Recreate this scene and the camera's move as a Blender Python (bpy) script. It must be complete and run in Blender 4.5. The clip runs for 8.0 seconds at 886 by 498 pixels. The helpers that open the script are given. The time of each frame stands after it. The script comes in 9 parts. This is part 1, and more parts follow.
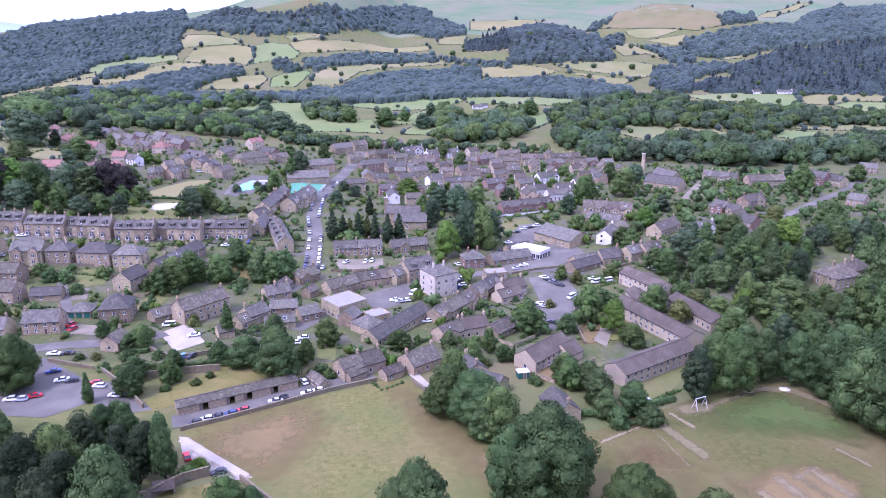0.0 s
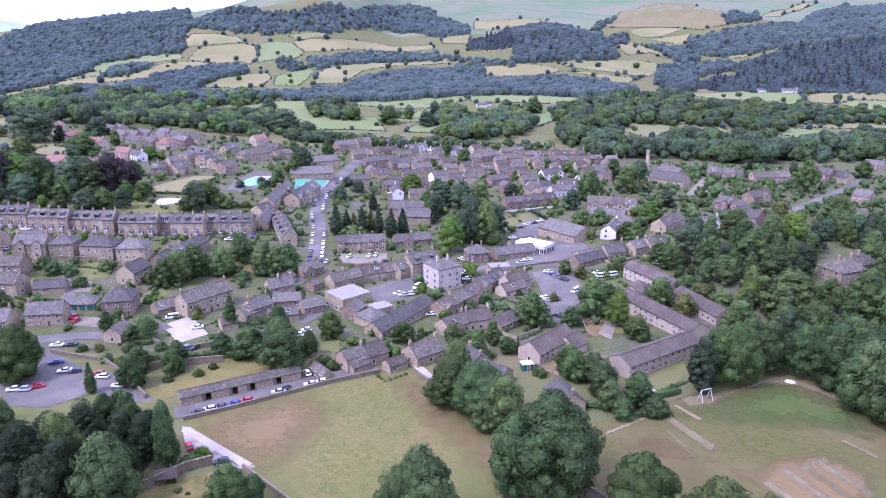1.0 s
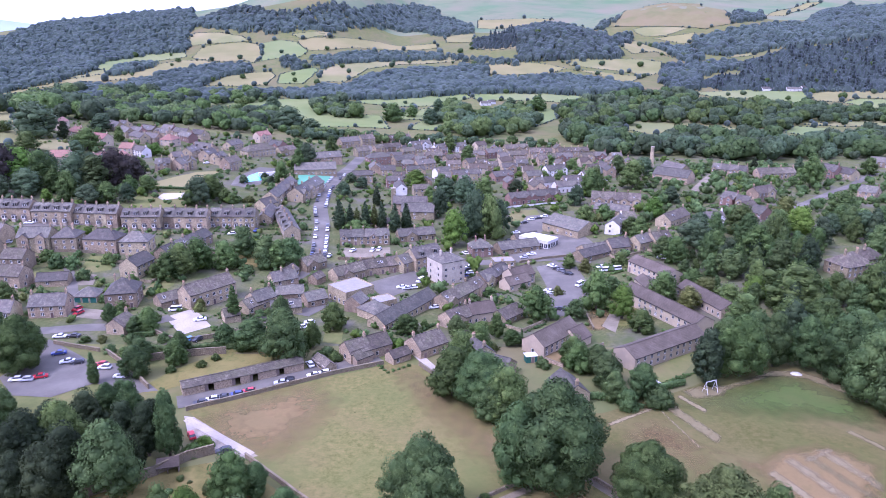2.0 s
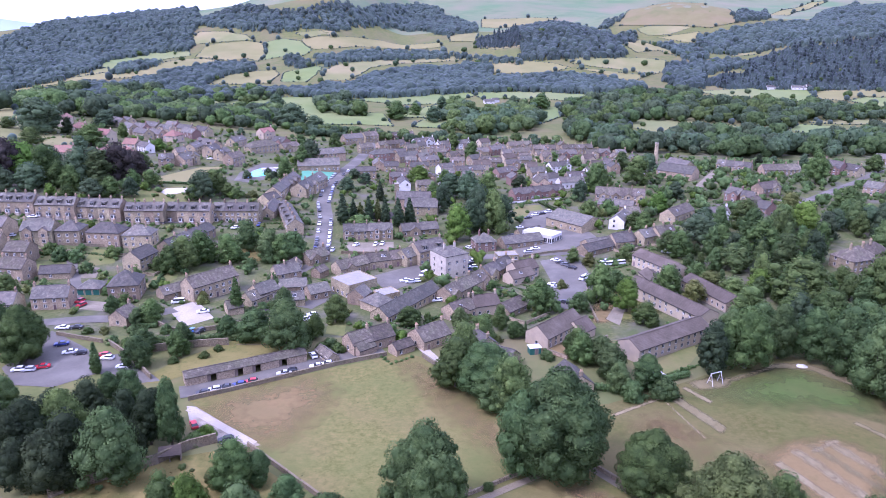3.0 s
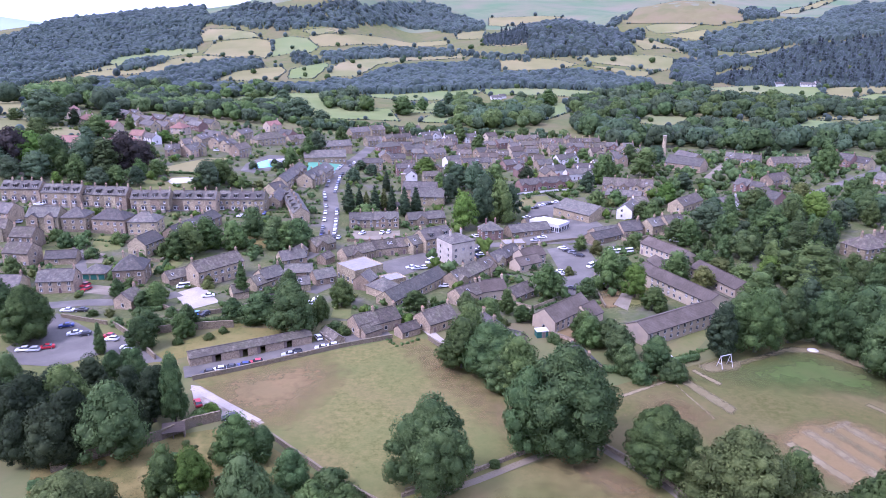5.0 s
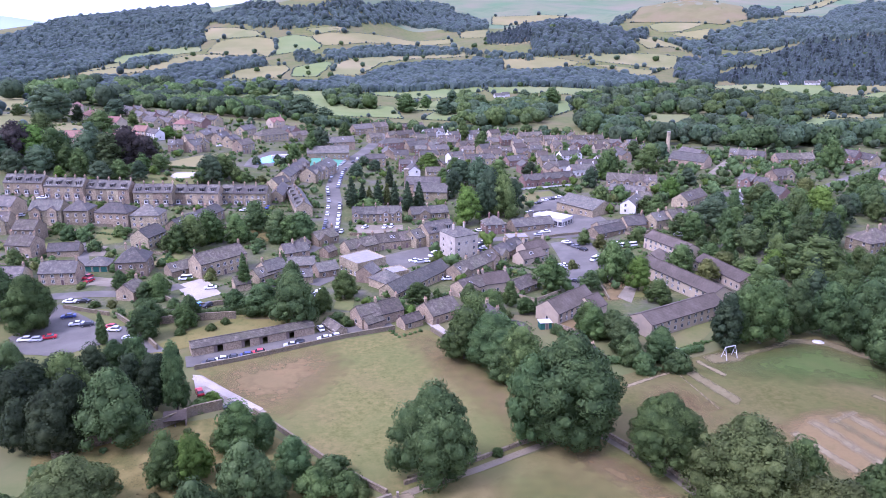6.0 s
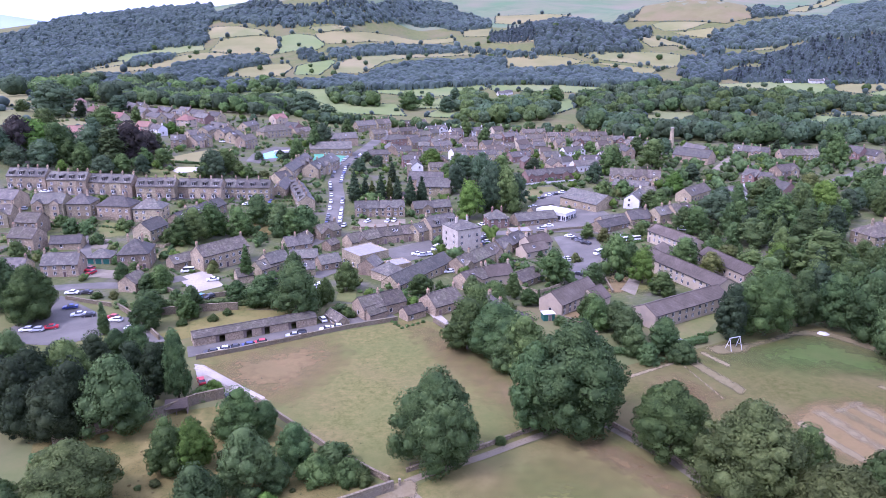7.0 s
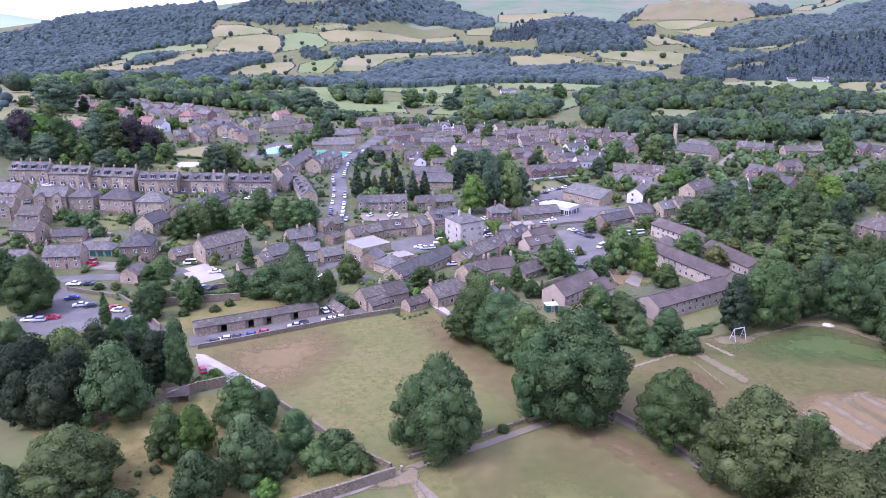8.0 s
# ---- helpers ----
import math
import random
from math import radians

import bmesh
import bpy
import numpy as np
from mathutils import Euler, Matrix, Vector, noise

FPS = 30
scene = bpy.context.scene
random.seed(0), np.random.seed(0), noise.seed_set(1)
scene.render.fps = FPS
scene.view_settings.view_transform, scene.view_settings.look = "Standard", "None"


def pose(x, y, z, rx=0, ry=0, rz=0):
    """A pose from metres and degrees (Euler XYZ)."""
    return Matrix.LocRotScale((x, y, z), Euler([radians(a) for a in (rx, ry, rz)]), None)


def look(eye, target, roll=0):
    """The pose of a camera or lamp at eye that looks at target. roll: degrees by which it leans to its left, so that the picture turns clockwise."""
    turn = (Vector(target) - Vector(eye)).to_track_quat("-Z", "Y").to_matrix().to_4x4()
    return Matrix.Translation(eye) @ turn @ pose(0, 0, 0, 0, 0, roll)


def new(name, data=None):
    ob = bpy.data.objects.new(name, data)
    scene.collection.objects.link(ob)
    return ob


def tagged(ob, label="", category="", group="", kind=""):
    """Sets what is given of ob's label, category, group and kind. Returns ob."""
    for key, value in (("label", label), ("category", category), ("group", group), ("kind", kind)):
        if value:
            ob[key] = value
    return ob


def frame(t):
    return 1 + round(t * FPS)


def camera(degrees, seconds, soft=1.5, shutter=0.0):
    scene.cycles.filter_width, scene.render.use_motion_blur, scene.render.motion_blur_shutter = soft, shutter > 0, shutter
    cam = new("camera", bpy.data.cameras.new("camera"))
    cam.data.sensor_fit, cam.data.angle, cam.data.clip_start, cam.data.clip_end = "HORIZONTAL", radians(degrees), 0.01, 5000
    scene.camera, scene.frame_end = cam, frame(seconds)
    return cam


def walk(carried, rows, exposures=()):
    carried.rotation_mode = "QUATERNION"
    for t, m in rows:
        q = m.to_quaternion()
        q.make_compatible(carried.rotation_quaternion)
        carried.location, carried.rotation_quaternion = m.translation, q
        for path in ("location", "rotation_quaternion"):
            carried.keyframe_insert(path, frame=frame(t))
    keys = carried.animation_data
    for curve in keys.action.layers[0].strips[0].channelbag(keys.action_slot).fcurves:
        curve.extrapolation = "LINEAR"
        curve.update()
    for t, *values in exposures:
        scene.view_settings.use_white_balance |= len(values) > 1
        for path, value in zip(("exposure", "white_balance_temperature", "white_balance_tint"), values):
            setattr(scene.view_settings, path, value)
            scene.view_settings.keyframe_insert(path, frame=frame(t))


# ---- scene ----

# ------------------------------------------------------------ camera and its way
cam = camera(63.06, 8.0, soft=0.85)
ROWS = [
    (0, 0.000, 0.000, 110.000, 72.5000, 0.0682, 0.0000),
    (0.5, -0.054, 0.026, 108.429, 72.5207, 0.0763, 0.1470),
    (1, -0.101, 0.051, 106.861, 72.5405, 0.0845, 0.2919),
    (1.5, -0.143, 0.076, 105.296, 72.5595, 0.0926, 0.4345),
    (2, -0.180, 0.099, 103.734, 72.5775, 0.1008, 0.5749),
    (2.5, -0.210, 0.122, 102.175, 72.5947, 0.1090, 0.7131),
    (3, -0.235, 0.144, 100.619, 72.6110, 0.1171, 0.8491),
    (3.5, -0.254, 0.165, 99.065, 72.6264, 0.1253, 0.9829),
    (4, -0.267, 0.185, 97.515, 72.6409, 0.1335, 1.1144),
    (4.5, -0.275, 0.205, 95.967, 72.6546, 0.1416, 1.2438),
    (5, -0.277, 0.224, 94.423, 72.6674, 0.1498, 1.3709),
    (5.5, -0.273, 0.241, 92.881, 72.6793, 0.1579, 1.4959),
    (6, -0.263, 0.259, 91.342, 72.6903, 0.1661, 1.6186),
    (6.5, -0.248, 0.275, 89.806, 72.7004, 0.1743, 1.7391),
    (7, -0.227, 0.290, 88.273, 72.7097, 0.1824, 1.8574),
    (7.5, -0.200, 0.305, 86.743, 72.7181, 0.1906, 1.9735),
    (8, -0.167, 0.319, 85.216, 72.7256, 0.1988, 2.0874),
]
walk(cam, [(t, pose(x, y, z, rx, 0, rz) @ pose(0, 0, 0, 0, 0, lean)) for t, x, y, z, rx, lean, rz in ROWS],
     exposures=[(0, 1.17, 5000, 48), (8, 1.15, 5030, 48)])

# ------------------------------------------------------------ sky and sun (bright overcast summer day)
SUN_UP, SUN_ROUND = radians(52), radians(235)
world = bpy.data.worlds.new("world")
scene.world = world
world.use_nodes = True
nt = world.node_tree
sky = nt.nodes.new("ShaderNodeTexSky")
sky.sky_type, sky.sun_disc = "NISHITA", False
sky.sun_elevation, sky.sun_rotation = SUN_UP, SUN_ROUND
sky.air_density, sky.dust_density, sky.ozone_density = 1.0, 6.0, 1.0
cloud = nt.nodes.new("ShaderNodeMix")
cloud.data_type = "RGBA"
cloud.inputs[0].default_value = 0.62
cloud.inputs[7].default_value = (8.6, 9.2, 10.4, 1)
nt.links.new(sky.outputs[0], cloud.inputs[6])
nt.links.new(cloud.outputs[2], nt.nodes["Background"].inputs[0])
nt.nodes["Background"].inputs[1].default_value = 0.115
sun = new("sun", bpy.data.lights.new("sun", "SUN"))
sun.data.energy, sun.data.angle, sun.data.color = 1.3, radians(14), (1.0, 0.95, 0.87)
sun.matrix_world = look((0, 0, 0), (-math.sin(SUN_ROUND) * math.cos(SUN_UP), -math.cos(SUN_ROUND) * math.cos(SUN_UP), -math.sin(SUN_UP)))


# ------------------------------------------------------------ materials
def material(name, stops, scale=1.0, detail=5, rough=0.85, bump=0.3, coarse=0.0, tones=None, by_object=0.0, by_island=0.0,
             metal=0.0, spec=0.3, bump_scale=None, stretch=(1, 1, 1), use_object=False):
    """Colours laid along a fine noise of `scale` per metre, varied again by a coarse noise towards `tones`, by object and by island."""
    m = bpy.data.materials.new(name)
    m.use_nodes = True
    t = m.node_tree
    n, link = t.nodes, t.links.new
    p = n["Principled BSDF"]
    p.inputs["Roughness"].default_value, p.inputs["Metallic"].default_value = rough, metal
    p.inputs["Specular IOR Level"].default_value = spec
    if use_object:
        where = n.new("ShaderNodeTexCoord").outputs["Object"]
    else:
        where = n.new("ShaderNodeNewGeometry").outputs["Position"]
    mp = n.new("ShaderNodeMapping")
    mp.inputs["Scale"].default_value = stretch
    link(where, mp.inputs[0])
    where = mp.outputs[0]
    fine = n.new("ShaderNodeTexNoise")
    fine.inputs["Scale"].default_value, fine.inputs["Detail"].default_value, fine.inputs["Roughness"].default_value = scale, detail, 0.7
    link(where, fine.inputs[0])
    grade = n.new("ShaderNodeValToRGB")
    link(fine.outputs[0], grade.inputs[0])
    els = grade.color_ramp.elements
    for k, c in enumerate(stops):
        at = 0.3 + 0.4 * k / max(1, len(stops) - 1)
        e = els[k] if k < 2 else els.new(at)
        e.position = at
        e.color = (*c, 1)
    colour = grade.outputs[0]

    def mixed(colour, other, factor):
        mx = n.new("ShaderNodeMix")
        mx.data_type = "RGBA"
        link(factor, mx.inputs[0])
        link(colour, mx.inputs[6])
        mx.inputs[7].default_value = (*other, 1)
        return mx.outputs[2]

    def spread(value, a, b, top):
        mr = n.new("ShaderNodeMapRange")
        mr.inputs[1].default_value, mr.inputs[2].default_value, mr.inputs[3].default_value, mr.inputs[4].default_value = a, b, 0, top
        link(value, mr.inputs[0])
        return mr.outputs[0]

    for k, tone in enumerate(tones or ()):
        big = n.new("ShaderNodeTexNoise")
        big.inputs["Scale"].default_value, big.inputs["Detail"].default_value = coarse * (1 + 0.7 * k), 4
        big.noise_dimensions = "4D"
        big.inputs["W"].default_value = 3.7 * k + 1
        link(where, big.inputs[0])
        colour = mixed(colour, tone, spread(big.outputs[0], 0.45, 0.68, 0.85))
    if by_object or by_island:
        val = n.new("ShaderNodeHueSaturation")
        link(colour, val.inputs["Color"])
        if by_object:
            info = n.new("ShaderNodeObjectInfo")
            mr = n.new("ShaderNodeMapRange")
            mr.inputs[3].default_value, mr.inputs[4].default_value = 1 - by_object, 1 + by_object
            link(info.outputs["Random"], mr.inputs[0])
            now = mr.outputs[0]
            hue = n.new("ShaderNodeMapRange")
            hue.inputs[3].default_value, hue.inputs[4].default_value = 0.5 - 0.05 * by_object, 0.5 + 0.05 * by_object
            wob = n.new("ShaderNodeMath")
            wob.operation = "FRACT"
            mul = n.new("ShaderNodeMath")
            mul.operation = "MULTIPLY"
            mul.inputs[1].default_value = 7.13
            link(info.outputs["Random"], mul.inputs[0])
            link(mul.outputs[0], wob.inputs[0])
            link(wob.outputs[0], hue.inputs[0])
            link(hue.outputs[0], val.inputs["Hue"])
        else:
            now = None
        if by_island:
            geo = n.new("ShaderNodeNewGeometry")
            mr = n.new("ShaderNodeMapRange")
            mr.inputs[3].default_value, mr.inputs[4].default_value = 1 - by_island, 1 + by_island
            link(geo.outputs["Random Per Island"], mr.inputs[0])
            if now:
                both = n.new("ShaderNodeMath")
                both.operation = "MULTIPLY"
                link(now, both.inputs[0])
                link(mr.outputs[0], both.inputs[1])
                now = both.outputs[0]
            else:
                now = mr.outputs[0]
        link(now, val.inputs["Value"])
        colour = val.outputs[0]
    link(colour, p.inputs["Base Color"])
    if bump:
        b = n.new("ShaderNodeBump")
        b.inputs["Strength"].default_value, b.inputs["Distance"].default_value = bump, 0.05 if bump_scale is None else bump_scale
        link(fine.outputs[0], b.inputs["Height"])
        link(b.outputs[0], p.inputs["Normal"])
    return m


def coursed(m, width, height, mortar, depth=0.5):
    """Lays courses of blocks or slates over a material's colour and relief, along the object's own axes."""
    t = m.node_tree
    n, link = t.nodes, t.links.new
    p = n["Principled BSDF"]
    tc = n.new("ShaderNodeTexCoord")
    sep = n.new("ShaderNodeSeparateXYZ")
    link(tc.outputs["Object"], sep.inputs[0])
    add = n.new("ShaderNodeMath")
    link(sep.outputs[0], add.inputs[0])
    link(sep.outputs[1], add.inputs[1])
    com = n.new("ShaderNodeCombineXYZ")
    link(add.outputs[0], com.inputs[0])
    link(sep.outputs[2], com.inputs[1])
    br = n.new("ShaderNodeTexBrick")
    br.inputs["Scale"].default_value = 1
    br.inputs["Brick Width"].default_value, br.inputs["Row Height"].default_value = width, height
    br.inputs["Mortar Size"].default_value = min(width, height) * 0.06
    br.inputs["Color1"].default_value, br.inputs["Color2"].default_value = (0.78, 0.78, 0.78, 1), (1.12, 1.1, 1.06, 1)
    br.inputs["Mortar"].default_value = (*mortar, 1)
    link(com.outputs[0], br.inputs[0])
    mx = n.new("ShaderNodeMix")
    mx.data_type, mx.blend_type = "RGBA", "MULTIPLY"
    mx.inputs[0].default_value = depth
    link(p.inputs["Base Color"].links[0].from_socket, mx.inputs[6])
    link(br.outputs[0], mx.inputs[7])
    link(mx.outputs[2], p.inputs["Base Color"])
    return m


M = {}
M["land"] = material("rough_grassland", [(0.092, 0.112, 0.036), (0.132, 0.14, 0.048), (0.168, 0.152, 0.06)], 0.12, 8, 0.95, 0.4, 0.012,
                     [(0.11, 0.13, 0.052), (0.165, 0.14, 0.072)], spec=0.08)
M["garden"] = material("garden_ground", [(0.055, 0.07, 0.023), (0.108, 0.118, 0.045), (0.175, 0.15, 0.078)], 0.8, 9, 0.95, 0.4, 0.08,
                       [(0.135, 0.12, 0.105), (0.078, 0.1, 0.034)], spec=0.08)
M["pasture"] = material("worn_pasture", [(0.088, 0.1, 0.026), (0.15, 0.143, 0.046), (0.205, 0.172, 0.066)], 0.7, 9, 0.95, 0.35, 0.035,
                        [(0.185, 0.148, 0.062), (0.125, 0.138, 0.043)], spec=0.08)
M["pitch"] = material("sports_turf", [(0.07, 0.078, 0.02), (0.108, 0.102, 0.033), (0.145, 0.122, 0.048)], 0.7, 9, 0.95, 0.3, 0.03,
                      [(0.17, 0.136, 0.062), (0.105, 0.112, 0.036)], spec=0.08)
M["lush"] = material("watered_turf", [(0.074, 0.112, 0.028), (0.096, 0.134, 0.037)], 0.25, 8, 0.95, 0.3, 0.04, [(0.122, 0.128, 0.046)], spec=0.08)
M["olive_turf"] = material("olive_turf", [(0.118, 0.126, 0.036), (0.146, 0.146, 0.045), (0.162, 0.15, 0.052)], 0.35, 9, 0.95, 0.35, 0.05, [(0.125, 0.132, 0.04)], spec=0.08)
M["brown_turf"] = material("scorched_turf", [(0.185, 0.136, 0.058), (0.225, 0.16, 0.073), (0.165, 0.13, 0.052)], 0.4, 9, 0.95, 0.35, 0.08, [(0.185, 0.142, 0.063)], spec=0.08)
M["bared"] = material("bared_pale_earth", [(0.205, 0.168, 0.092), (0.265, 0.22, 0.128), (0.16, 0.135, 0.064)], 0.6, 9, 0.95, 0.3, 0.2, [(0.19, 0.15, 0.075)], spec=0.08)
M["bare"] = material("bare_worn_turf", [(0.165, 0.138, 0.066), (0.215, 0.182, 0.096), (0.135, 0.118, 0.05)], 0.5, 9, 0.95, 0.3, 0.09, [(0.16, 0.132, 0.062)], spec=0.08)
M["trodden"] = material("trodden_earth", [(0.18, 0.15, 0.092), (0.24, 0.203, 0.132), (0.145, 0.122, 0.07)], 1.4, 9, 0.95, 0.3, 0.15, [(0.2, 0.17, 0.125)], spec=0.08)
M["gravel"] = material("bright_gravel", [(0.33, 0.29, 0.235), (0.43, 0.385, 0.32), (0.26, 0.225, 0.175)], 1.2, 9, 0.95, 0.3, 0.12, [(0.3, 0.265, 0.215)], spec=0.08)
M["orchard"] = material("dry_orchard_grass", [(0.12, 0.112, 0.034), (0.185, 0.16, 0.052), (0.088, 0.1, 0.027)], 0.5, 9, 0.95, 0.4, 0.06, [(0.09, 0.115, 0.03), (0.21, 0.175, 0.062)], spec=0.08)
M["lawn"] = material("lawn", [(0.115, 0.136, 0.042), (0.165, 0.165, 0.058)], 0.3, 7, 0.95, 0.3, 0.05, [(0.19, 0.155, 0.075)], spec=0.08)
# straw, meadow, olive, moor, knoll: a little blue mixed in as painted haze
M["straw"] = material("cut_hay_field", [(0.185, 0.175, 0.070), (0.232, 0.214, 0.090)], 0.03, 7, 0.95, 0.2, 0.006, [(0.165, 0.165, 0.067), (0.25, 0.216, 0.101)], spec=0.08)
M["hay"] = material("dry_rough_grass", [(0.088, 0.078, 0.024), (0.162, 0.135, 0.044), (0.058, 0.06, 0.018)], 1.6, 9, 0.95, 0.5, 0.12, [(0.085, 0.1, 0.028), (0.235, 0.19, 0.068)], spec=0.08)
M["meadow"] = material("green_meadow", [(0.14, 0.183, 0.058), (0.185, 0.216, 0.076)], 0.03, 7, 0.95, 0.2, 0.007, [(0.21, 0.216, 0.101), (0.15, 0.196, 0.076)], spec=0.08)
M["olive"] = material("dry_green_meadow", [(0.165, 0.170, 0.066), (0.21, 0.201, 0.083)], 0.03, 7, 0.95, 0.2, 0.007, [(0.165, 0.185, 0.079), (0.27, 0.227, 0.120)], spec=0.08)
M["moor"] = material("moorland", [(0.10, 0.145, 0.075), (0.15, 0.185, 0.10), (0.19, 0.187, 0.115)], 0.012, 8, 0.95, 0.2, 0.0045, [(0.105, 0.175, 0.085), (0.205, 0.182, 0.122)], spec=0.08)
M["knoll"] = material("bleached_hill_grass", [(0.152, 0.138, 0.059), (0.195, 0.173, 0.079)], 0.03, 7, 0.95, 0.2, 0.012, [(0.14, 0.144, 0.059), (0.2, 0.160, 0.085)], spec=0.08)
M["asphalt"] = material("asphalt", [(0.124, 0.114, 0.095), (0.158, 0.146, 0.122)], 1.5, 8, 0.9, 0.2, 0.08, [(0.202, 0.188, 0.16), (0.116, 0.108, 0.094)], spec=0.08)
M["concrete"] = material("pale_gravel", [(0.208, 0.176, 0.125), (0.264, 0.228, 0.166), (0.168, 0.142, 0.096)], 1.2, 9, 0.95, 0.3, 0.12, [(0.184, 0.160, 0.121), (0.160, 0.144, 0.096)], spec=0.08)
M["stone"] = coursed(material("gritstone_wall", [(0.144, 0.112, 0.069), (0.317, 0.257, 0.164), (0.557, 0.470, 0.311)], 1.6, 7, 0.9, 0.5, 0.25,
                              [(0.173, 0.144, 0.105), (0.336, 0.271, 0.173)], by_object=0.3), 0.55, 0.24, (0.480, 0.451, 0.363), 0.6)
M["field_wall"] = coursed(material("drystone_wall", [(0.085, 0.066, 0.040), (0.200, 0.162, 0.099), (0.370, 0.310, 0.198)], 2.2, 7, 0.95, 0.8, 0.2,
                                   [(0.140, 0.135, 0.092), (0.210, 0.180, 0.129)]), 0.5, 0.2, (0.350, 0.330, 0.276), 0.7)
M["warm_stone"] = coursed(material("warm_rubble_stone", [(0.17, 0.13, 0.08), (0.345, 0.272, 0.178), (0.55, 0.45, 0.31)], 1.8, 7, 0.9, 0.5, 0.3, [(0.27, 0.22, 0.16)]), 0.5, 0.22, (0.55, 0.5, 0.45), 0.6)
M["cream"] = material("cream_stone_render", [(0.375, 0.31, 0.212), (0.45, 0.375, 0.26)], 0.9, 6, 0.9, 0.2, 0.2, [(0.31, 0.265, 0.2)], by_object=0.12)
M["pale"] = material("pale_ashlar_stone", [(0.42, 0.375, 0.29), (0.54, 0.485, 0.385)], 1.2, 7, 0.9, 0.25, 0.3, [(0.34, 0.3, 0.25)])
M["white"] = material("white_render", [(0.6, 0.58, 0.56), (0.69, 0.67, 0.65)], 0.9, 6, 0.85, 0.1, 0.3, [(0.5, 0.48, 0.45)], by_object=0.06)
M["brick"] = coursed(material("red_brick_wall", [(0.19, 0.125, 0.1), (0.26, 0.178, 0.14)], 1.6, 7, 0.9, 0.3, 0.25, [(0.19, 0.11, 0.09)], by_object=0.15),
                     0.24, 0.08, (0.6, 0.57, 0.53), 0.5)
M["slate"] = coursed(material("blue_grey_slate", [(0.060, 0.055, 0.044), (0.114, 0.106, 0.083), (0.196, 0.180, 0.144)], 0.9, 7, 0.7, 0.3, 0.3,
                              [(0.120, 0.101, 0.080), (0.069, 0.063, 0.056)], by_object=0.34, spec=0.35), 0.35, 0.17, (0.516, 0.516, 0.480), 0.7)
M["slabs"] = coursed(material("stone_slab_roof", [(0.064, 0.055, 0.04), (0.132, 0.114, 0.085), (0.245, 0.216, 0.167)], 0.9, 7, 0.85, 0.5, 0.3,
                              [(0.105, 0.1, 0.064), (0.088, 0.073, 0.062)], by_object=0.28), 0.5, 0.26, (0.5, 0.48, 0.45), 0.8)
M["pantile"] = coursed(material("red_clay_tiles", [(0.2, 0.108, 0.08), (0.275, 0.15, 0.112)], 1.2, 6, 0.85, 0.4, 0.3, [(0.2, 0.11, 0.09)], by_object=0.18),
                       0.25, 0.2, (0.6, 0.58, 0.55), 0.6)
M["estate_roof"] = coursed(material("brown_concrete_tiles", [(0.079, 0.063, 0.047), (0.114, 0.092, 0.069)], 0.8, 6, 0.9, 0.3, 0.2, [(0.146, 0.119, 0.094)], by_object=0.12),
                           0.33, 0.25, (0.516, 0.499, 0.449), 0.6)
M["glass"] = material("window_glass", [(0.03, 0.035, 0.04), (0.05, 0.055, 0.06)], 0.7, 3, 0.08, 0.0, spec=0.6)
M["frame"] = material("white_painted_frame", [(0.74, 0.73, 0.71), (0.8, 0.79, 0.78)], 2, 4, 0.5, 0.05)
M["lintel"] = material("dressed_stone", [(0.3, 0.26, 0.2), (0.39, 0.34, 0.265)], 2, 5, 0.85, 0.2)
M["door"] = material("painted_door", [(0.1, 0.09, 0.09), (0.2, 0.12, 0.1)], 0.05, 2, 0.5, 0.05, by_object=0.5)
M["green_door"] = material("green_garage_door", [(0.02, 0.1, 0.08), (0.03, 0.13, 0.1)], 2, 3, 0.5, 0.1)
M["lead"] = material("pale_flat_roofing", [(0.2, 0.186, 0.176), (0.32, 0.3, 0.285)], 0.6, 7, 0.7, 0.15, 0.12, [(0.27, 0.24, 0.22)])
M["metal_white"] = material("white_sheet_metal", [(0.5, 0.49, 0.49), (0.57, 0.56, 0.56)], 0.5, 4, 0.4, 0.05, 0.2, [(0.54, 0.53, 0.53)])
M["pot"] = material("clay_chimney_pot", [(0.4, 0.25, 0.16), (0.5, 0.32, 0.2)], 3, 4, 0.8, 0.2)
M["bark"] = material("bark", [(0.07, 0.055, 0.04), (0.13, 0.11, 0.085)], 3, 6, 0.95, 0.6, 0.4, [(0.1, 0.105, 0.07)])
M["timber"] = material("weathered_timber", [(0.13, 0.1, 0.08), (0.2, 0.16, 0.13)], 2, 6, 0.9, 0.3, stretch=(1, 1, 0.2))
M["water"] = material("pool_water", [(0.1, 0.55, 0.66), (0.13, 0.6, 0.7)], 0.3, 4, 0.06, 0.15, spec=0.5)
M["court"] = material("green_sports_court", [(0.09, 0.27, 0.165), (0.11, 0.31, 0.19)], 0.3, 5, 0.9, 0.1, 0.06, [(0.12, 0.32, 0.2)])
M["sand"] = material("pale_sand", [(0.4, 0.37, 0.3), (0.5, 0.46, 0.385)], 0.8, 6, 0.95, 0.3, 0.2, [(0.5, 0.45, 0.36)])
M["tyre"] = material("tyre_rubber", [(0.02, 0.02, 0.02), (0.035, 0.035, 0.035)], 4, 3, 0.9, 0.1)


